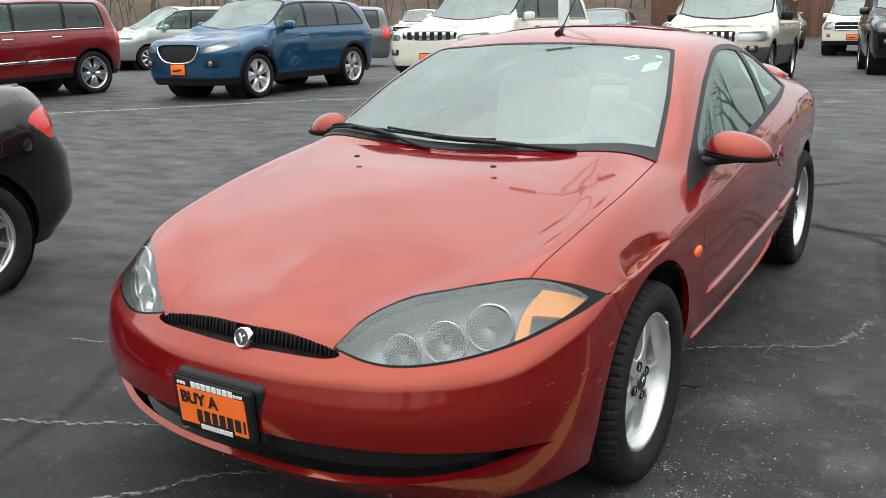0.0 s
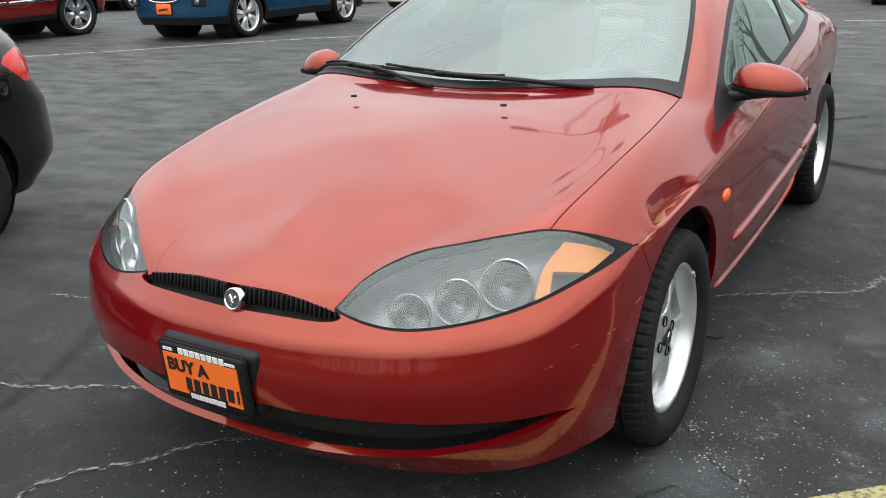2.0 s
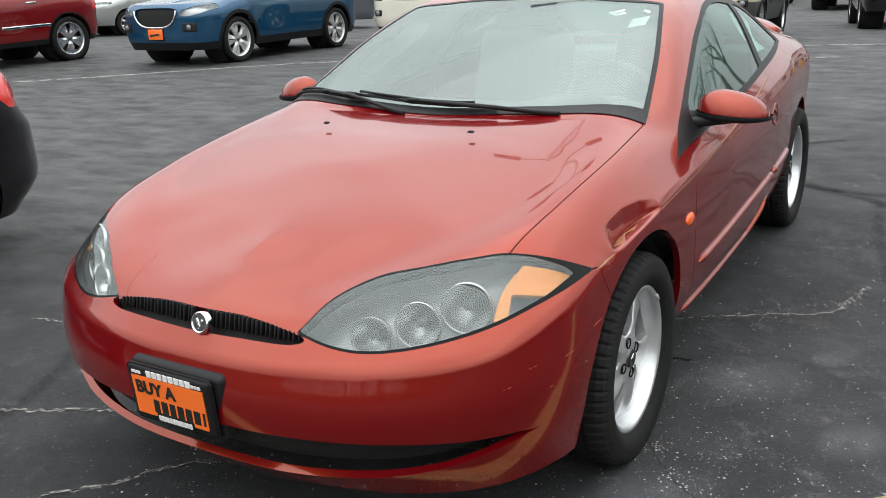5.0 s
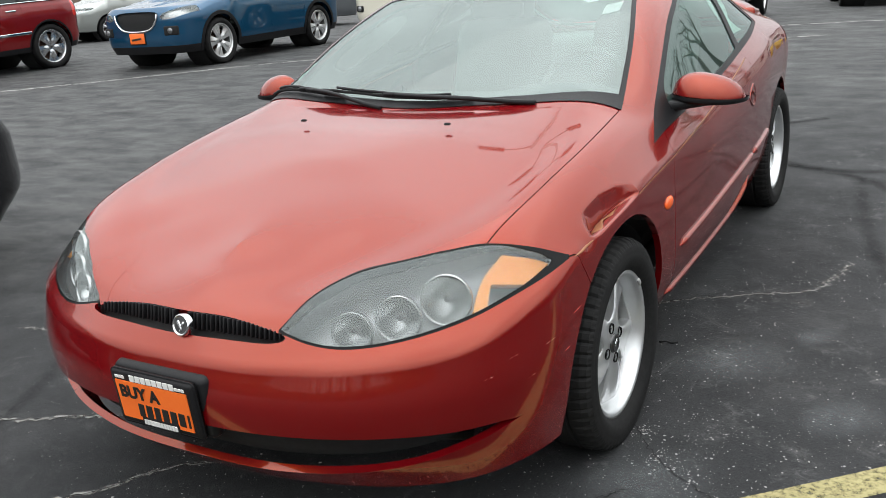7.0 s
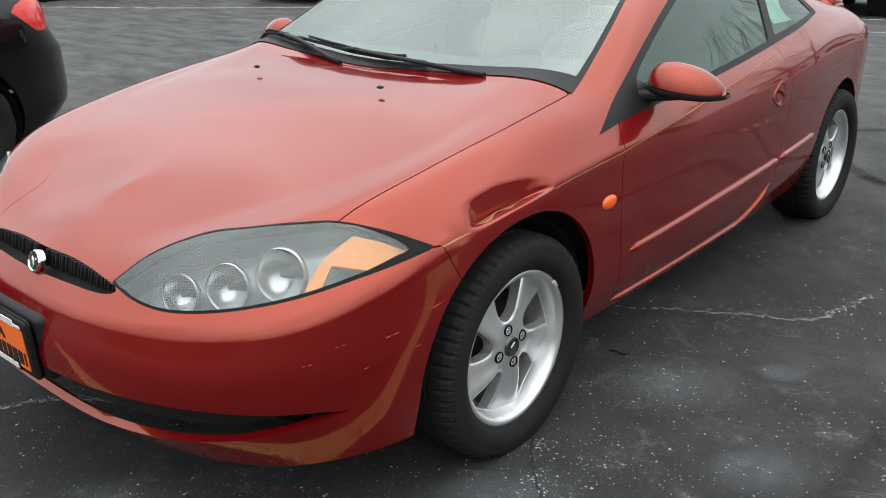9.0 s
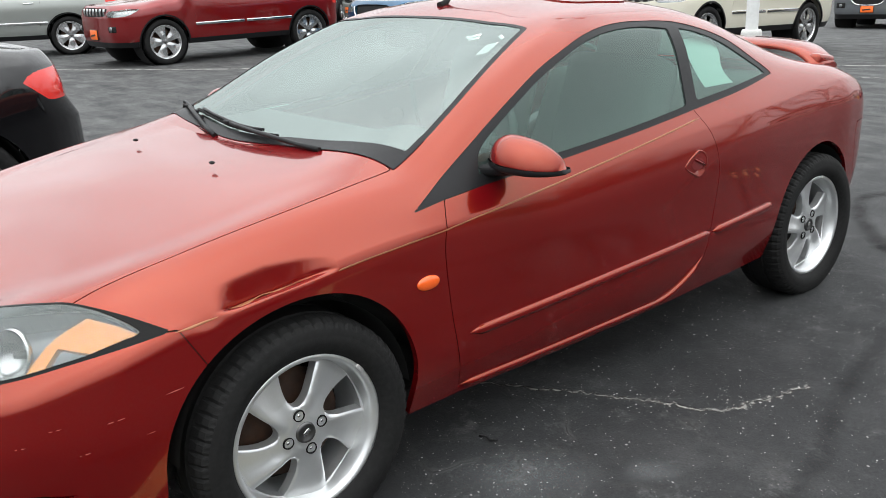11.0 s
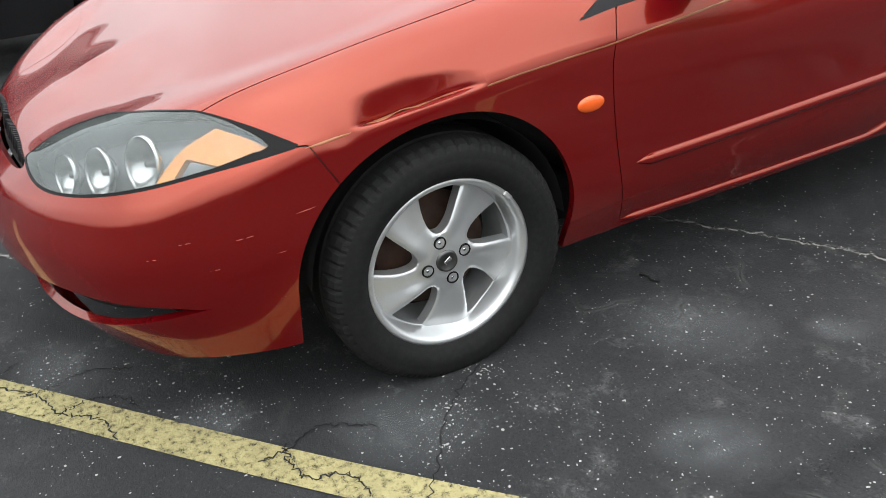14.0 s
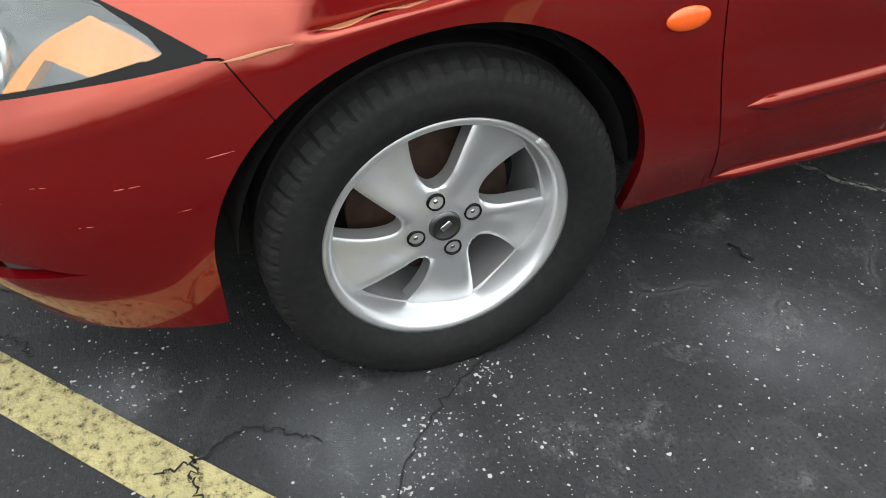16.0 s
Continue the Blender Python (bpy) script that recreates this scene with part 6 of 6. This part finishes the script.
    card = part("dealer_plate", solid((.31, .02, .16), (0, f - .012, s.get("plate", .55)), None, .006), ORANGE_CARD, car, "orange dealer plate")
    part("ink_bar", solid((.20, .004, .03), (-.01, f - .023, s.get("plate", .55) - .01), pose(0, 0, 0, 0, -6), 0), INK, card)
    part("plate_frame", solid((.34, .015, .19), (0, f - .006, s.get("plate", .55)), None, .006), BLACK_TRIM, card)
    key = (round(tyre, 3), s.get("spokes", 5), s.get("split", False))
    for side_, a in ((1, axle_f), (1, axle_r), (-1, axle_f), (-1, axle_r)):
        at = pose((w - .125) * side_, a, tyre, 0, 0, 0 if side_ > 0 else 180) @ pose(0, 0, 0, 31 * a + 17 * side_)
        if key not in WHEELS:
            WHEELS[key] = generic_wheel(tyre, key, s.get("spokes", 5), s.get("split", False))
            ob = WHEELS[key]
        else:
            ob = copy_thing(WHEELS[key], at)
        ob.parent = car
        ob.matrix_basis = at
        part("wheel_housing", lathe([(-.30, .05), (-.30, tyre + .05), (.08, tyre + .05)], 24), DULL_BLACK, car, at=pose((w - .16) * side_, a, tyre, 0, 0, 0 if side_ > 0 else 180))
    part("underbody", solid((2 * w - .35, L - .5, .12), (0, (f + r) / 2, sill + .06), None, .03), DULL_BLACK, car)
    # cabin: floor, dashboard and seats
    part("cabin_floor", solid((2 * w - .3, s["roof_end"] - cowl + .2, .05), (0, (s["roof_end"] + cowl) / 2, sill + .30), None, .01), DULL_BLACK, car)
    part("dashboard", solid((2 * w - .34, .45, .22), (0, cowl + .38, belt - .13), None, .06, 3), DASH, car)
    for row in s.get("rows", (.45, 1.35)):
        for sx in (.37, -.37):
            seat_ = part("seat", solid((.48, .16, .62), (sx * w / .9, head + row, belt - .08), pose(0, 0, 0, -14), .05, 3), CLOTH, car)
            part("headrest", solid((.26, .09, .18), (sx * w / .9, head + row + .09, belt + .30), pose(0, 0, 0, -10), .03, 3), CLOTH, seat_)
    if s.get("fuel"):
        pts = []
        for k in range(25):
            p, nn = surface_at(body, s["fuel"][0] + .078 * math.cos(k * math.pi / 12), s["fuel"][1] + .078 * math.sin(k * math.pi / 12), .5 * w)
            pts.append(tuple(p + nn * .001))
        part("fuel_door_gap", tube(pts, .003, 5), DULL_BLACK, car)
    # mirrors and handles
    for side_ in (1, -1):
        bm = bmesh.new()
        box(bm, (.20, .11, .15), (0, 0, 0), None, .045, 3)
        for q in bm.faces:
            q.smooth = True
        mr = part("door_mirror", bm, s.get("mirror_paint", paint), car, at=pose((w + .06) * side_, cowl + .52, belt + .07))
        part("mirror_glass", solid((.16, .006, .11), (0, .056, 0), None, .002), CHROME, mr)
        part("mirror_arm", solid((.10, .05, .04), (-.10 * side_, .0, -.05), None, .012), BLACK_TRIM, mr)
        for hy in s.get("handles", ()):
            p, nn = surface_at(body, hy, belt - .10, .5 * w)
            part("door_handle", solid((.03, .20, .032), ((p[0] + .012) * side_, hy, belt - .10), None, .012, 3), s.get("handle_paint", paint), car)
        for my in s.get("moulding", ()):
            p, nn = surface_at(body, my, sill + .33, .5 * w)
            part("side_moulding", solid((.02, s.get("moulding_length", .95), .05), ((p[0] + .006) * side_, my, sill + .33), None, .008), s.get("moulding_paint", CHROME), car)
        if s.get("rails"):
            part("roof_rail", tube([((wr - .02) * side_, head + .35, H - .03), ((wr - .02) * side_, head + .45, H + .035), ((wr - .02) * side_, s["roof_end"] - .3, H + .03), ((wr - .02) * side_, s["roof_end"] - .15, H - .04)], .02, 8), s["rails"], car)
        if s.get("window_line"):
            pts = []
            for q in along([(low - .02, 0, 0), (end, 0, 0)], 14):
                p, nn = surface_at(body, q[0], belt + .025, .5 * w)
                pts.append(((p[0] + .006) * side_, q[0], belt + .025))
            part("window_trim", tube(pts, .012, 6), s["window_line"], car)
    return car


SUV = dict(length=4.82, width=1.94, height=1.76, front=.88, base=2.915, nose=1.02, cowl_z=1.13, belt=1.15, cowl=.30, head=1.05, roof_end=3.25, tyre=.385, pillars=(1.42, 2.42), sill=.33,
           lamp=[(.58, .92), (.80, .95), (.92, .96), (.93, .86), (.80, .84), (.60, .84)], grille=[(0, .99), (.50, .98), (.54, .93), (.50, .86), (0, .84), (-.5, .86), (-.54, .93), (-.5, .98)],
           tail=[(.72, 1.12), (.95, 1.12), (.97, .88), (.74, .90)], bars=7, plate=.54, handles=(1.25, 2.20), handle_paint=CHROME, moulding=(1.05, 2.05), rails=CHROME, window_line=CHROME, spokes=5, cladding=.42, clad_paint=BLACK_TRIM, arch=.025, fog=((.70, .64, .18, .10),))
CROSSOVER = dict(length=4.50, width=1.84, height=1.66, front=.92, base=2.70, nose=.95, cowl_z=1.07, belt=1.09, cowl=.22, head=1.02, roof_end=2.85, tyre=.362, pillars=(1.35, 2.30), sill=.25, tumble=.21,
                 lamp_reach=.52, lamp=[(.49, .830), (.64, .895), (.90, .965), (.92, .885), (.78, .800), (.56, .770)], grille=[(0, .90), (.36, .89), (.45, .84), (.38, .70), (.25, .62), (0, .60), (-.25, .62), (-.38, .70), (-.45, .84), (-.36, .89)],
                 tail=[(.60, 1.08), (.90, 1.10), (.92, .98), (.62, .98)], plate=.50, handles=(1.20, 2.12), spokes=5, split=True, cladding=.37, clad_paint=BLACK_TRIM, arch=.055, grille_ring=.016, ring_top=.86, fog=((.66, .60, .24, .14),))
VAN = dict(length=5.10, width=1.96, height=1.74, front=.98, base=3.0, nose=.90, cowl_z=1.06, belt=1.08, cowl=-.05, head=1.0, roof_end=3.65, tyre=.335, pillars=(1.25, 2.55), sill=.27, glass_end=3.75, glass_top_end=3.70,
           lamp=[(.52, .80), (.75, .86), (.93, .88), (.93, .76), (.75, .72), (.55, .72)], grille=[(0, .82), (.40, .81), (.44, .76), (.38, .70), (0, .68), (-.38, .70), (-.44, .76), (-.4, .81)],
           tail=[(.76, 1.15), (.97, 1.15), (.97, .85), (.78, .85)], cross=(.76,), plate=.48, handles=(1.0, 2.1), spokes=7, rows=(.45, 1.35, 2.3))
BOXY = dict(SUV, lamp_corners=(0, 2, 3, 5), lamp_reach=.4, length=4.61, width=1.84, height=1.72, front=.80, base=2.69, nose=.96, cowl_z=1.06, belt=1.09, cowl=.38, head=.92, roof_end=3.2, tyre=.36, tumble=.15, pillars=(1.30, 2.20), rails=None, window_line=None,
            lamp=[(.47, .90), (.78, .91), (.90, .90), (.90, .76), (.78, .745), (.47, .75)], grille=[(0, .92), (.40, .915), (.42, .84), (.40, .74), (0, .73), (-.40, .74), (-.42, .84), (-.40, .915)],
            handle_paint=PAINT_TAN, moulding_paint=CLADDING, moulding=(1.0, 1.9), mirror_paint=BLACK_TRIM, cladding=.66, clad_paint=CLADDING, plate=.57)
TRUCK = dict(SUV, length=5.10, width=1.98, height=1.90, front=.95, base=3.02, nose=1.12, cowl_z=1.24, belt=1.24, cowl=.42, head=1.05, roof_end=3.40, tyre=.40, tumble=.18, pillars=(1.45, 2.45), rails=None, window_line=None, bars=0, sill=.36, cladding=.74, clad_paint=PAINT_BLACK, arch=0, grille_ring=.022, upright=(0,), fog=((.72, .68, .13, .12),),
             lamp=[(.60, 1.10), (.80, 1.11), (.90, 1.08), (.90, .88), (.80, .86), (.62, .88)], grille=[(0, 1.10), (.52, 1.09), (.55, .98), (.50, .86), (0, .85), (-.5, .86), (-.55, .98), (-.52, 1.09)], cross=(.98, .64), plate=.62,
             handle_paint=PAINT_BLACK, moulding=())
BIG = dict(TRUCK, bars=0, upright=(), clad_paint=BLACK_TRIM, cladding=.5, cross=(.98,), moulding=(1.2, 2.2), moulding_paint=CLADDING)
PICKUP = dict(TRUCK, upright=(), length=5.6, deck=1.22, deck_y=2.75, roof_end=2.2, glass_end=2.25, glass_top_end=2.05, pillars=(1.45,), base=3.5, rows=(.45,), bars=0, clad_paint=CLADDING, cross=(.98,), handles=(1.2,),
              tail=[(.80, 1.15), (.96, 1.15), (.96, .85), (.80, .85)])
SEDAN = dict(length=4.53, width=1.775, height=1.46, front=.93, base=2.90, nose=.75, cowl_z=.96, belt=.96, cowl=.10, head=.95, roof_end=2.1, deck=1.09, deck_y=3.02, glass_end=2.72, glass_top_end=2.05, tyre=.325, tumble=.25, pillars=(1.25,), sill=.22,
             lamp=[(.50, .68), (.75, .74), (.86, .78), (.86, .68), (.70, .62)], grille=[(0, .66), (.40, .66), (.42, .62), (.38, .58), (0, .57), (-.38, .58), (-.42, .62), (-.4, .66)],
             tail=[(.60, .985), (.74, 1.0), (.90, 1.02), (.90, .90), (.84, .86), (.72, .91)], tail_from=.26, tail_yz=[(3.22, .962), (3.70, .995), (3.70, .80), (3.425, .80)], tail_push=.09, fuel=(3.02, .80), plate=.40, handles=(1.1, 2.0), spokes=10, rows=(.45, 1.35), cladding=.20)

vehicle("sedan", "glossy black sedan with red tail lamps", -3.66, -4.24, 0, PAINT_BLACK, SEDAN)
vehicle("sedan", "dark grey sedan mirrored in the coupe's doors", 6.4, -2.2, 0, PAINT_GREY, SEDAN)
vehicle("crossover", "metallic blue compact crossover with black cladding", -9.92, 7.24, 3, PAINT_BLUE, CROSSOVER)
vehicle("sport_utility", "dark red sport utility with chrome trim", -13.7, 4.0, 1.0, PAINT_RED, dict(SUV, length=4.62))
vehicle("sport_utility", "silver sport utility beside the red one", -19.0, 1.5, -26, PAINT_SILVER, SUV)
vehicle("sport_utility", "cream white sport utility with slotted grille", -6.86, 9.93, 0, PAINT_WHITE, SUV)
vehicle("sport_utility", "champagne boxy sport utility with grey cladding", -2.82, 11.8, 5, PAINT_TAN, BOXY)
vehicle("sport_utility", "dark sport utility with chrome crossbar grille", -.25, 17.2, 12, PAINT_BLACK, TRUCK)
vehicle("sport_utility", "white large sport utility", -3.5, 29.8, 4, PAINT_WHITE, BIG)
vehicle("sport_utility", "dark red large sport utility", .45, 31.5, 4, PAINT_RED, BIG)
vehicle("crossover", "black crossover facing the lane", -9.6, 22.6, 16, PAINT_GREY, CROSSOVER)
vehicle("minivan", "grey minivan seen from its rear quarter", -17.5, 15.6, -48, PAINT_GREY, VAN)
vehicle("minivan", "pale silver green minivan", -19.5, 13.3, -18, PAINT_SILVER, VAN)
vehicle("pickup", "white pickup parked behind the minivans", -31, 23, -20, PAINT_WHITE, PICKUP)
vehicle("pickup", "pale beige pickup at the back of the lot", -25.5, 35.5, 8, PAINT_TAN, PICKUP)
vehicle("pickup", "dark green pickup at the back of the lot", -7.2, 35, 25, PAINT_GREY, PICKUP)
vehicle("pickup", "white pickup at the back of the lot", -10.5, 34, 0, PAINT_WHITE, PICKUP)
vehicle("pickup", "silver pickup by the building", 4.2, 42, 75, PAINT_SILVER, PICKUP)
vehicle("crossover", "dark red crossover at the back of the lot", -29, 8, -20, PAINT_RED, CROSSOVER)
vehicle("sport_utility", "black sport utility behind the red one", -24, 14, -150, PAINT_BLACK, SUV)


# ---- lamp posts, bank, trees and building round the lot ----
POST = mat("white_post_paint", (.72, .73, .72), rough=.5, grain=.2, grain_scale=30, stain=.25, stain_scale=3)
YELLOW_BASE = mat("yellow_base_paint", (.62, .46, .05), rough=.6, grain=.3, stain=.4, stain_scale=5)
CONCRETE = mat("pale_concrete", (.55, .55, .53), rough=.85, grain=.3, stain=.3, stain_scale=4, bump=.3)
BRUSH = mat("leaf_litter_bank", (.075, .055, .040), rough=1.0, grain=.7, grain_scale=2.5, stain=.7, stain_scale=.5, stain_colour=(.14, .10, .07), bump=.8, bump_scale=12)
BARK = mat("bare_bark", (.085, .070, .058), rough=.95, grain=.5, grain_scale=20, stain=.4, stain_scale=2)
SIDING = mat("pale_siding", (.55, .54, .50), rough=.8, grain=.2, grain_scale=8, stain=.25, stain_scale=.6)
ROOFING = mat("grey_roofing", (.10, .10, .10), rough=.9, grain=.4, grain_scale=6)


def lamp_post(x, y, base_mat, base_h, base_r, turn, height=8.2):
    post = thing("lamp_post", "white lamp post with two flat lamp heads", "lamp post", pose(x, y, gz(x, y), 0, 0, turn), "lamp posts")
    part("base", lathe([(0, .01), (0, base_r), (base_h - .04, base_r * .96), (base_h, base_r * .85), (base_h, .01)], 28), base_mat, post, at=pose(0, 0, 0, 0, -90))
    part("pole", lathe([(base_h, .075), (height, .062), (height, .0)], 20), POST, post, at=pose(0, 0, 0, 0, -90))
    part("arm", tube([(-.75, 0, height - .1), (.75, 0, height - .1)], .035, 8), POST, post)
    for sx in (-1, 1):
        head_ = part("lamp_head", solid((.62, .36, .16), (1.0 * sx, 0, height - .08), None, .03, 2), STEEL_DARK, post)
        part("diffuser", solid((.50, .28, .02), (1.0 * sx, 0, height - .168), None, .005), REFLECTOR, head_)
    return post


lamp_post(-3.70, 7.7, CONCRETE, .60, .13, 20)
lamp_post(2.1, 23.2, YELLOW_BASE, .85, .22, 0)
lamp_post(-27, 17, CONCRETE, .75, .2, 10)

rb = random.Random(11)


def bank(name, pts, height, depth, label):
    """A rough slope along a line of points, on the lot's edge."""
    bm = bmesh.new()
    line = along([(x, y, 0) for x, y in pts], 70)
    rows = []
    for i, (x, y, _) in enumerate(line):
        a, b = line[max(0, i - 1)], line[min(len(line) - 1, i + 1)]
        d = Vector((b[0] - a[0], b[1] - a[1], 0)).normalized()
        out = Vector((-d.y, d.x, 0))
        row = []
        for k in range(8):
            t = k / 7
            h = height * (t ** .8) * (1 + .25 * noise.noise((x * .15, y * .15, t * 3)))
            p = Vector((x, y, 0)) + out * depth * t
            row.append(bm.verts.new((p.x, p.y, (-1.3 if k == 0 else h) + .2 * noise.noise((x * .7, y * .7, t * 9)))))
        rows.append(row)
    for a, b in zip(rows, rows[1:]):
        for k in range(7):
            f = bm.faces.new((a[k], a[k + 1], b[k + 1], b[k]))
            f.smooth = True
    bmesh.ops.recalc_face_normals(bm, faces=bm.faces)
    return tagged(part(name, bm, BRUSH), label, "bank", kind="structure"), line


def brush(line, n, offset, h, label, seed):
    """Bare twigs and saplings along a line, as one uncountable mass."""
    r_ = random.Random(seed)
    v, f = [], []

    def stick(a, b, r0, r1):
        n0 = len(v)
        d = (b - a).normalized()
        u = d.orthogonal().normalized()
        w_ = d.cross(u)
        for c, rr in ((a, r0), (b, r1)):
            for k in range(3):
                q = c + rr * (math.cos(2.094 * k) * u + math.sin(2.094 * k) * w_)
                v.append(tuple(q))
        for k in range(3):
            f.append((n0 + k, n0 + (k + 1) % 3, n0 + 3 + (k + 1) % 3, n0 + 3 + k))

    for _ in range(n):
        i = r_.randrange(1, len(line) - 1)
        a, b = line[i - 1], line[i + 1]
        d = Vector((b[0] - a[0], b[1] - a[1], 0)).normalized()
        out = Vector((-d.y, d.x, 0))
        t = r_.random()
        p = Vector((line[i][0], line[i][1], 0)) + d * r_.uniform(-1, 1) + out * (offset * t)
        p.z = h[0] * t * .75
        tall = r_.uniform(*h[1:])
        top_ = p + Vector((r_.uniform(-.25, .25), r_.uniform(-.25, .25), 1)) * tall
        stick(p, top_, .010 * tall + .012, .004)
        for _ in range(r_.randrange(3, 7)):
            s0 = p.lerp(top_, r_.uniform(.25, .95))
            s1 = s0 + Vector((r_.uniform(-.5, .5), r_.uniform(-.5, .5), r_.uniform(.15, .6))) * tall * .45
            stick(s0, s1, .004 * tall + .005, .003)
    me = bpy.data.meshes.new("brush")
    me.from_pydata(v, [], f)
    return tagged(part("brush", me, BARK), label, "brush", kind="stuff")


def bare_tree(x, y, h, seed):
    r_ = random.Random(seed)
    tree = thing("tree", "tall bare deciduous tree beyond the lot", "tree", pose(x, y, 0), "bare trees")
    limbs = bmesh.new()
    tw_v = []

    def grow(p, d, length, r0, level):
        pts, q = [p], p
        dd = d
        for _ in range(3):
            dd = (dd + Vector((r_.uniform(-.22, .22), r_.uniform(-.22, .22), r_.uniform(-.05, .15)))).normalized()
            q = q + dd * length / 3
            pts.append(q)
        tube(pts, r0, 6 if level < 2 else 3, trunk if level == 0 else limbs, .6)
        if level < 4:
            for _ in range(3 if level else 6):
                s0 = pts[r_.choice((1, 2, 3, 3))]
                nd = (dd + Vector((r_.uniform(-1, 1), r_.uniform(-1, 1), r_.uniform(-.1, .6)))).normalized()
                grow(s0, nd, length * r_.uniform(.5, .72), max(.012, r0 * .5), level + 1)

    trunk = bmesh.new()
    grow(Vector((0, 0, -.1)), Vector((0, 0, 1)), h * .42, h * .022, 0)
    part("trunk", trunk, BARK, tree)
    part("crown", limbs, BARK, tree)
    return tree


_, far_line = bank("bank_north", [(-75, 2), (-52, 26), (-34, 46), (-10, 56)], 6.5, 22, "brown bank of leaf litter and scrub")
brush(far_line, 1500, 20, (6.5, 1.6, 5.5), "bare brown scrub on the bank", 3)
# unseen east side: bank, scrub and trees added as dark horizon for the reflections
_, east_line = bank("bank_east", [(30, 60), (34, 20), (32, -15), (18, -36), (-20, -42), (-60, -25)], 5.0, 16, "brown bank of leaf litter and scrub")
brush(east_line, 1900, 14, (5.0, 2.5, 8.5), "bare brown scrub on the bank", 5)
for k, (x, y, h) in enumerate(((34, -24, 14), (31, 36, 14), (40, -4, 13), (8, 31, 12), (13, 37, 15), (19, 31, 14), (24, 27, 13), (30, 14, 14), (27, -26, 13), (12, -41, 14))):
    bare_tree(x, y, h, 20 + k)

# brown timber fence and pale building at the far end
FENCE = mat("brown_timber", (.16, .075, .045), rough=.85, grain=.4, grain_scale=12, stain=.4, stain_scale=1.2, per_piece=.6)
fence = thing("fence", "tall brown timber fence at the back of the lot", "fence", pose(-13, 45, gz(0, 45), 0, 0, 4))
bd = bpy.data.meshes.new("board")
b_ = solid((.28, .03, 3.4), (0, 0, 1.7), None, .004)
b_.to_mesh(bd)
b_.free()
bd.materials.append(FENCE)
for k in range(56):
    o = new("board", bd)
    o.parent = fence
    o.matrix_basis = pose(-3 + .29 * k, rb.uniform(-.01, .01), rb.uniform(-.03, .03))
house = thing("building", "pale low building with grey roof at the lot's end", "building", pose(13, 60, gz(0, 60), 0, 0, 6))
part("wall", solid((22, 9, 4.2), (0, 0, 2.1), None, .02), SIDING, house)
part("roof", solid((23, 10, .5), (0, 0, 4.45), None, .05), ROOFING, house)
for k in range(5):
    wn = part("window", solid((1.9, .10, 1.5), (-8 + 4 * k, -4.5, 2.0), None, .01), POST, house)
    part("pane", solid((1.7, .05, 1.3), (-8 + 4 * k, -4.56, 2.0), None, 0), GLASS_DARK, wn)
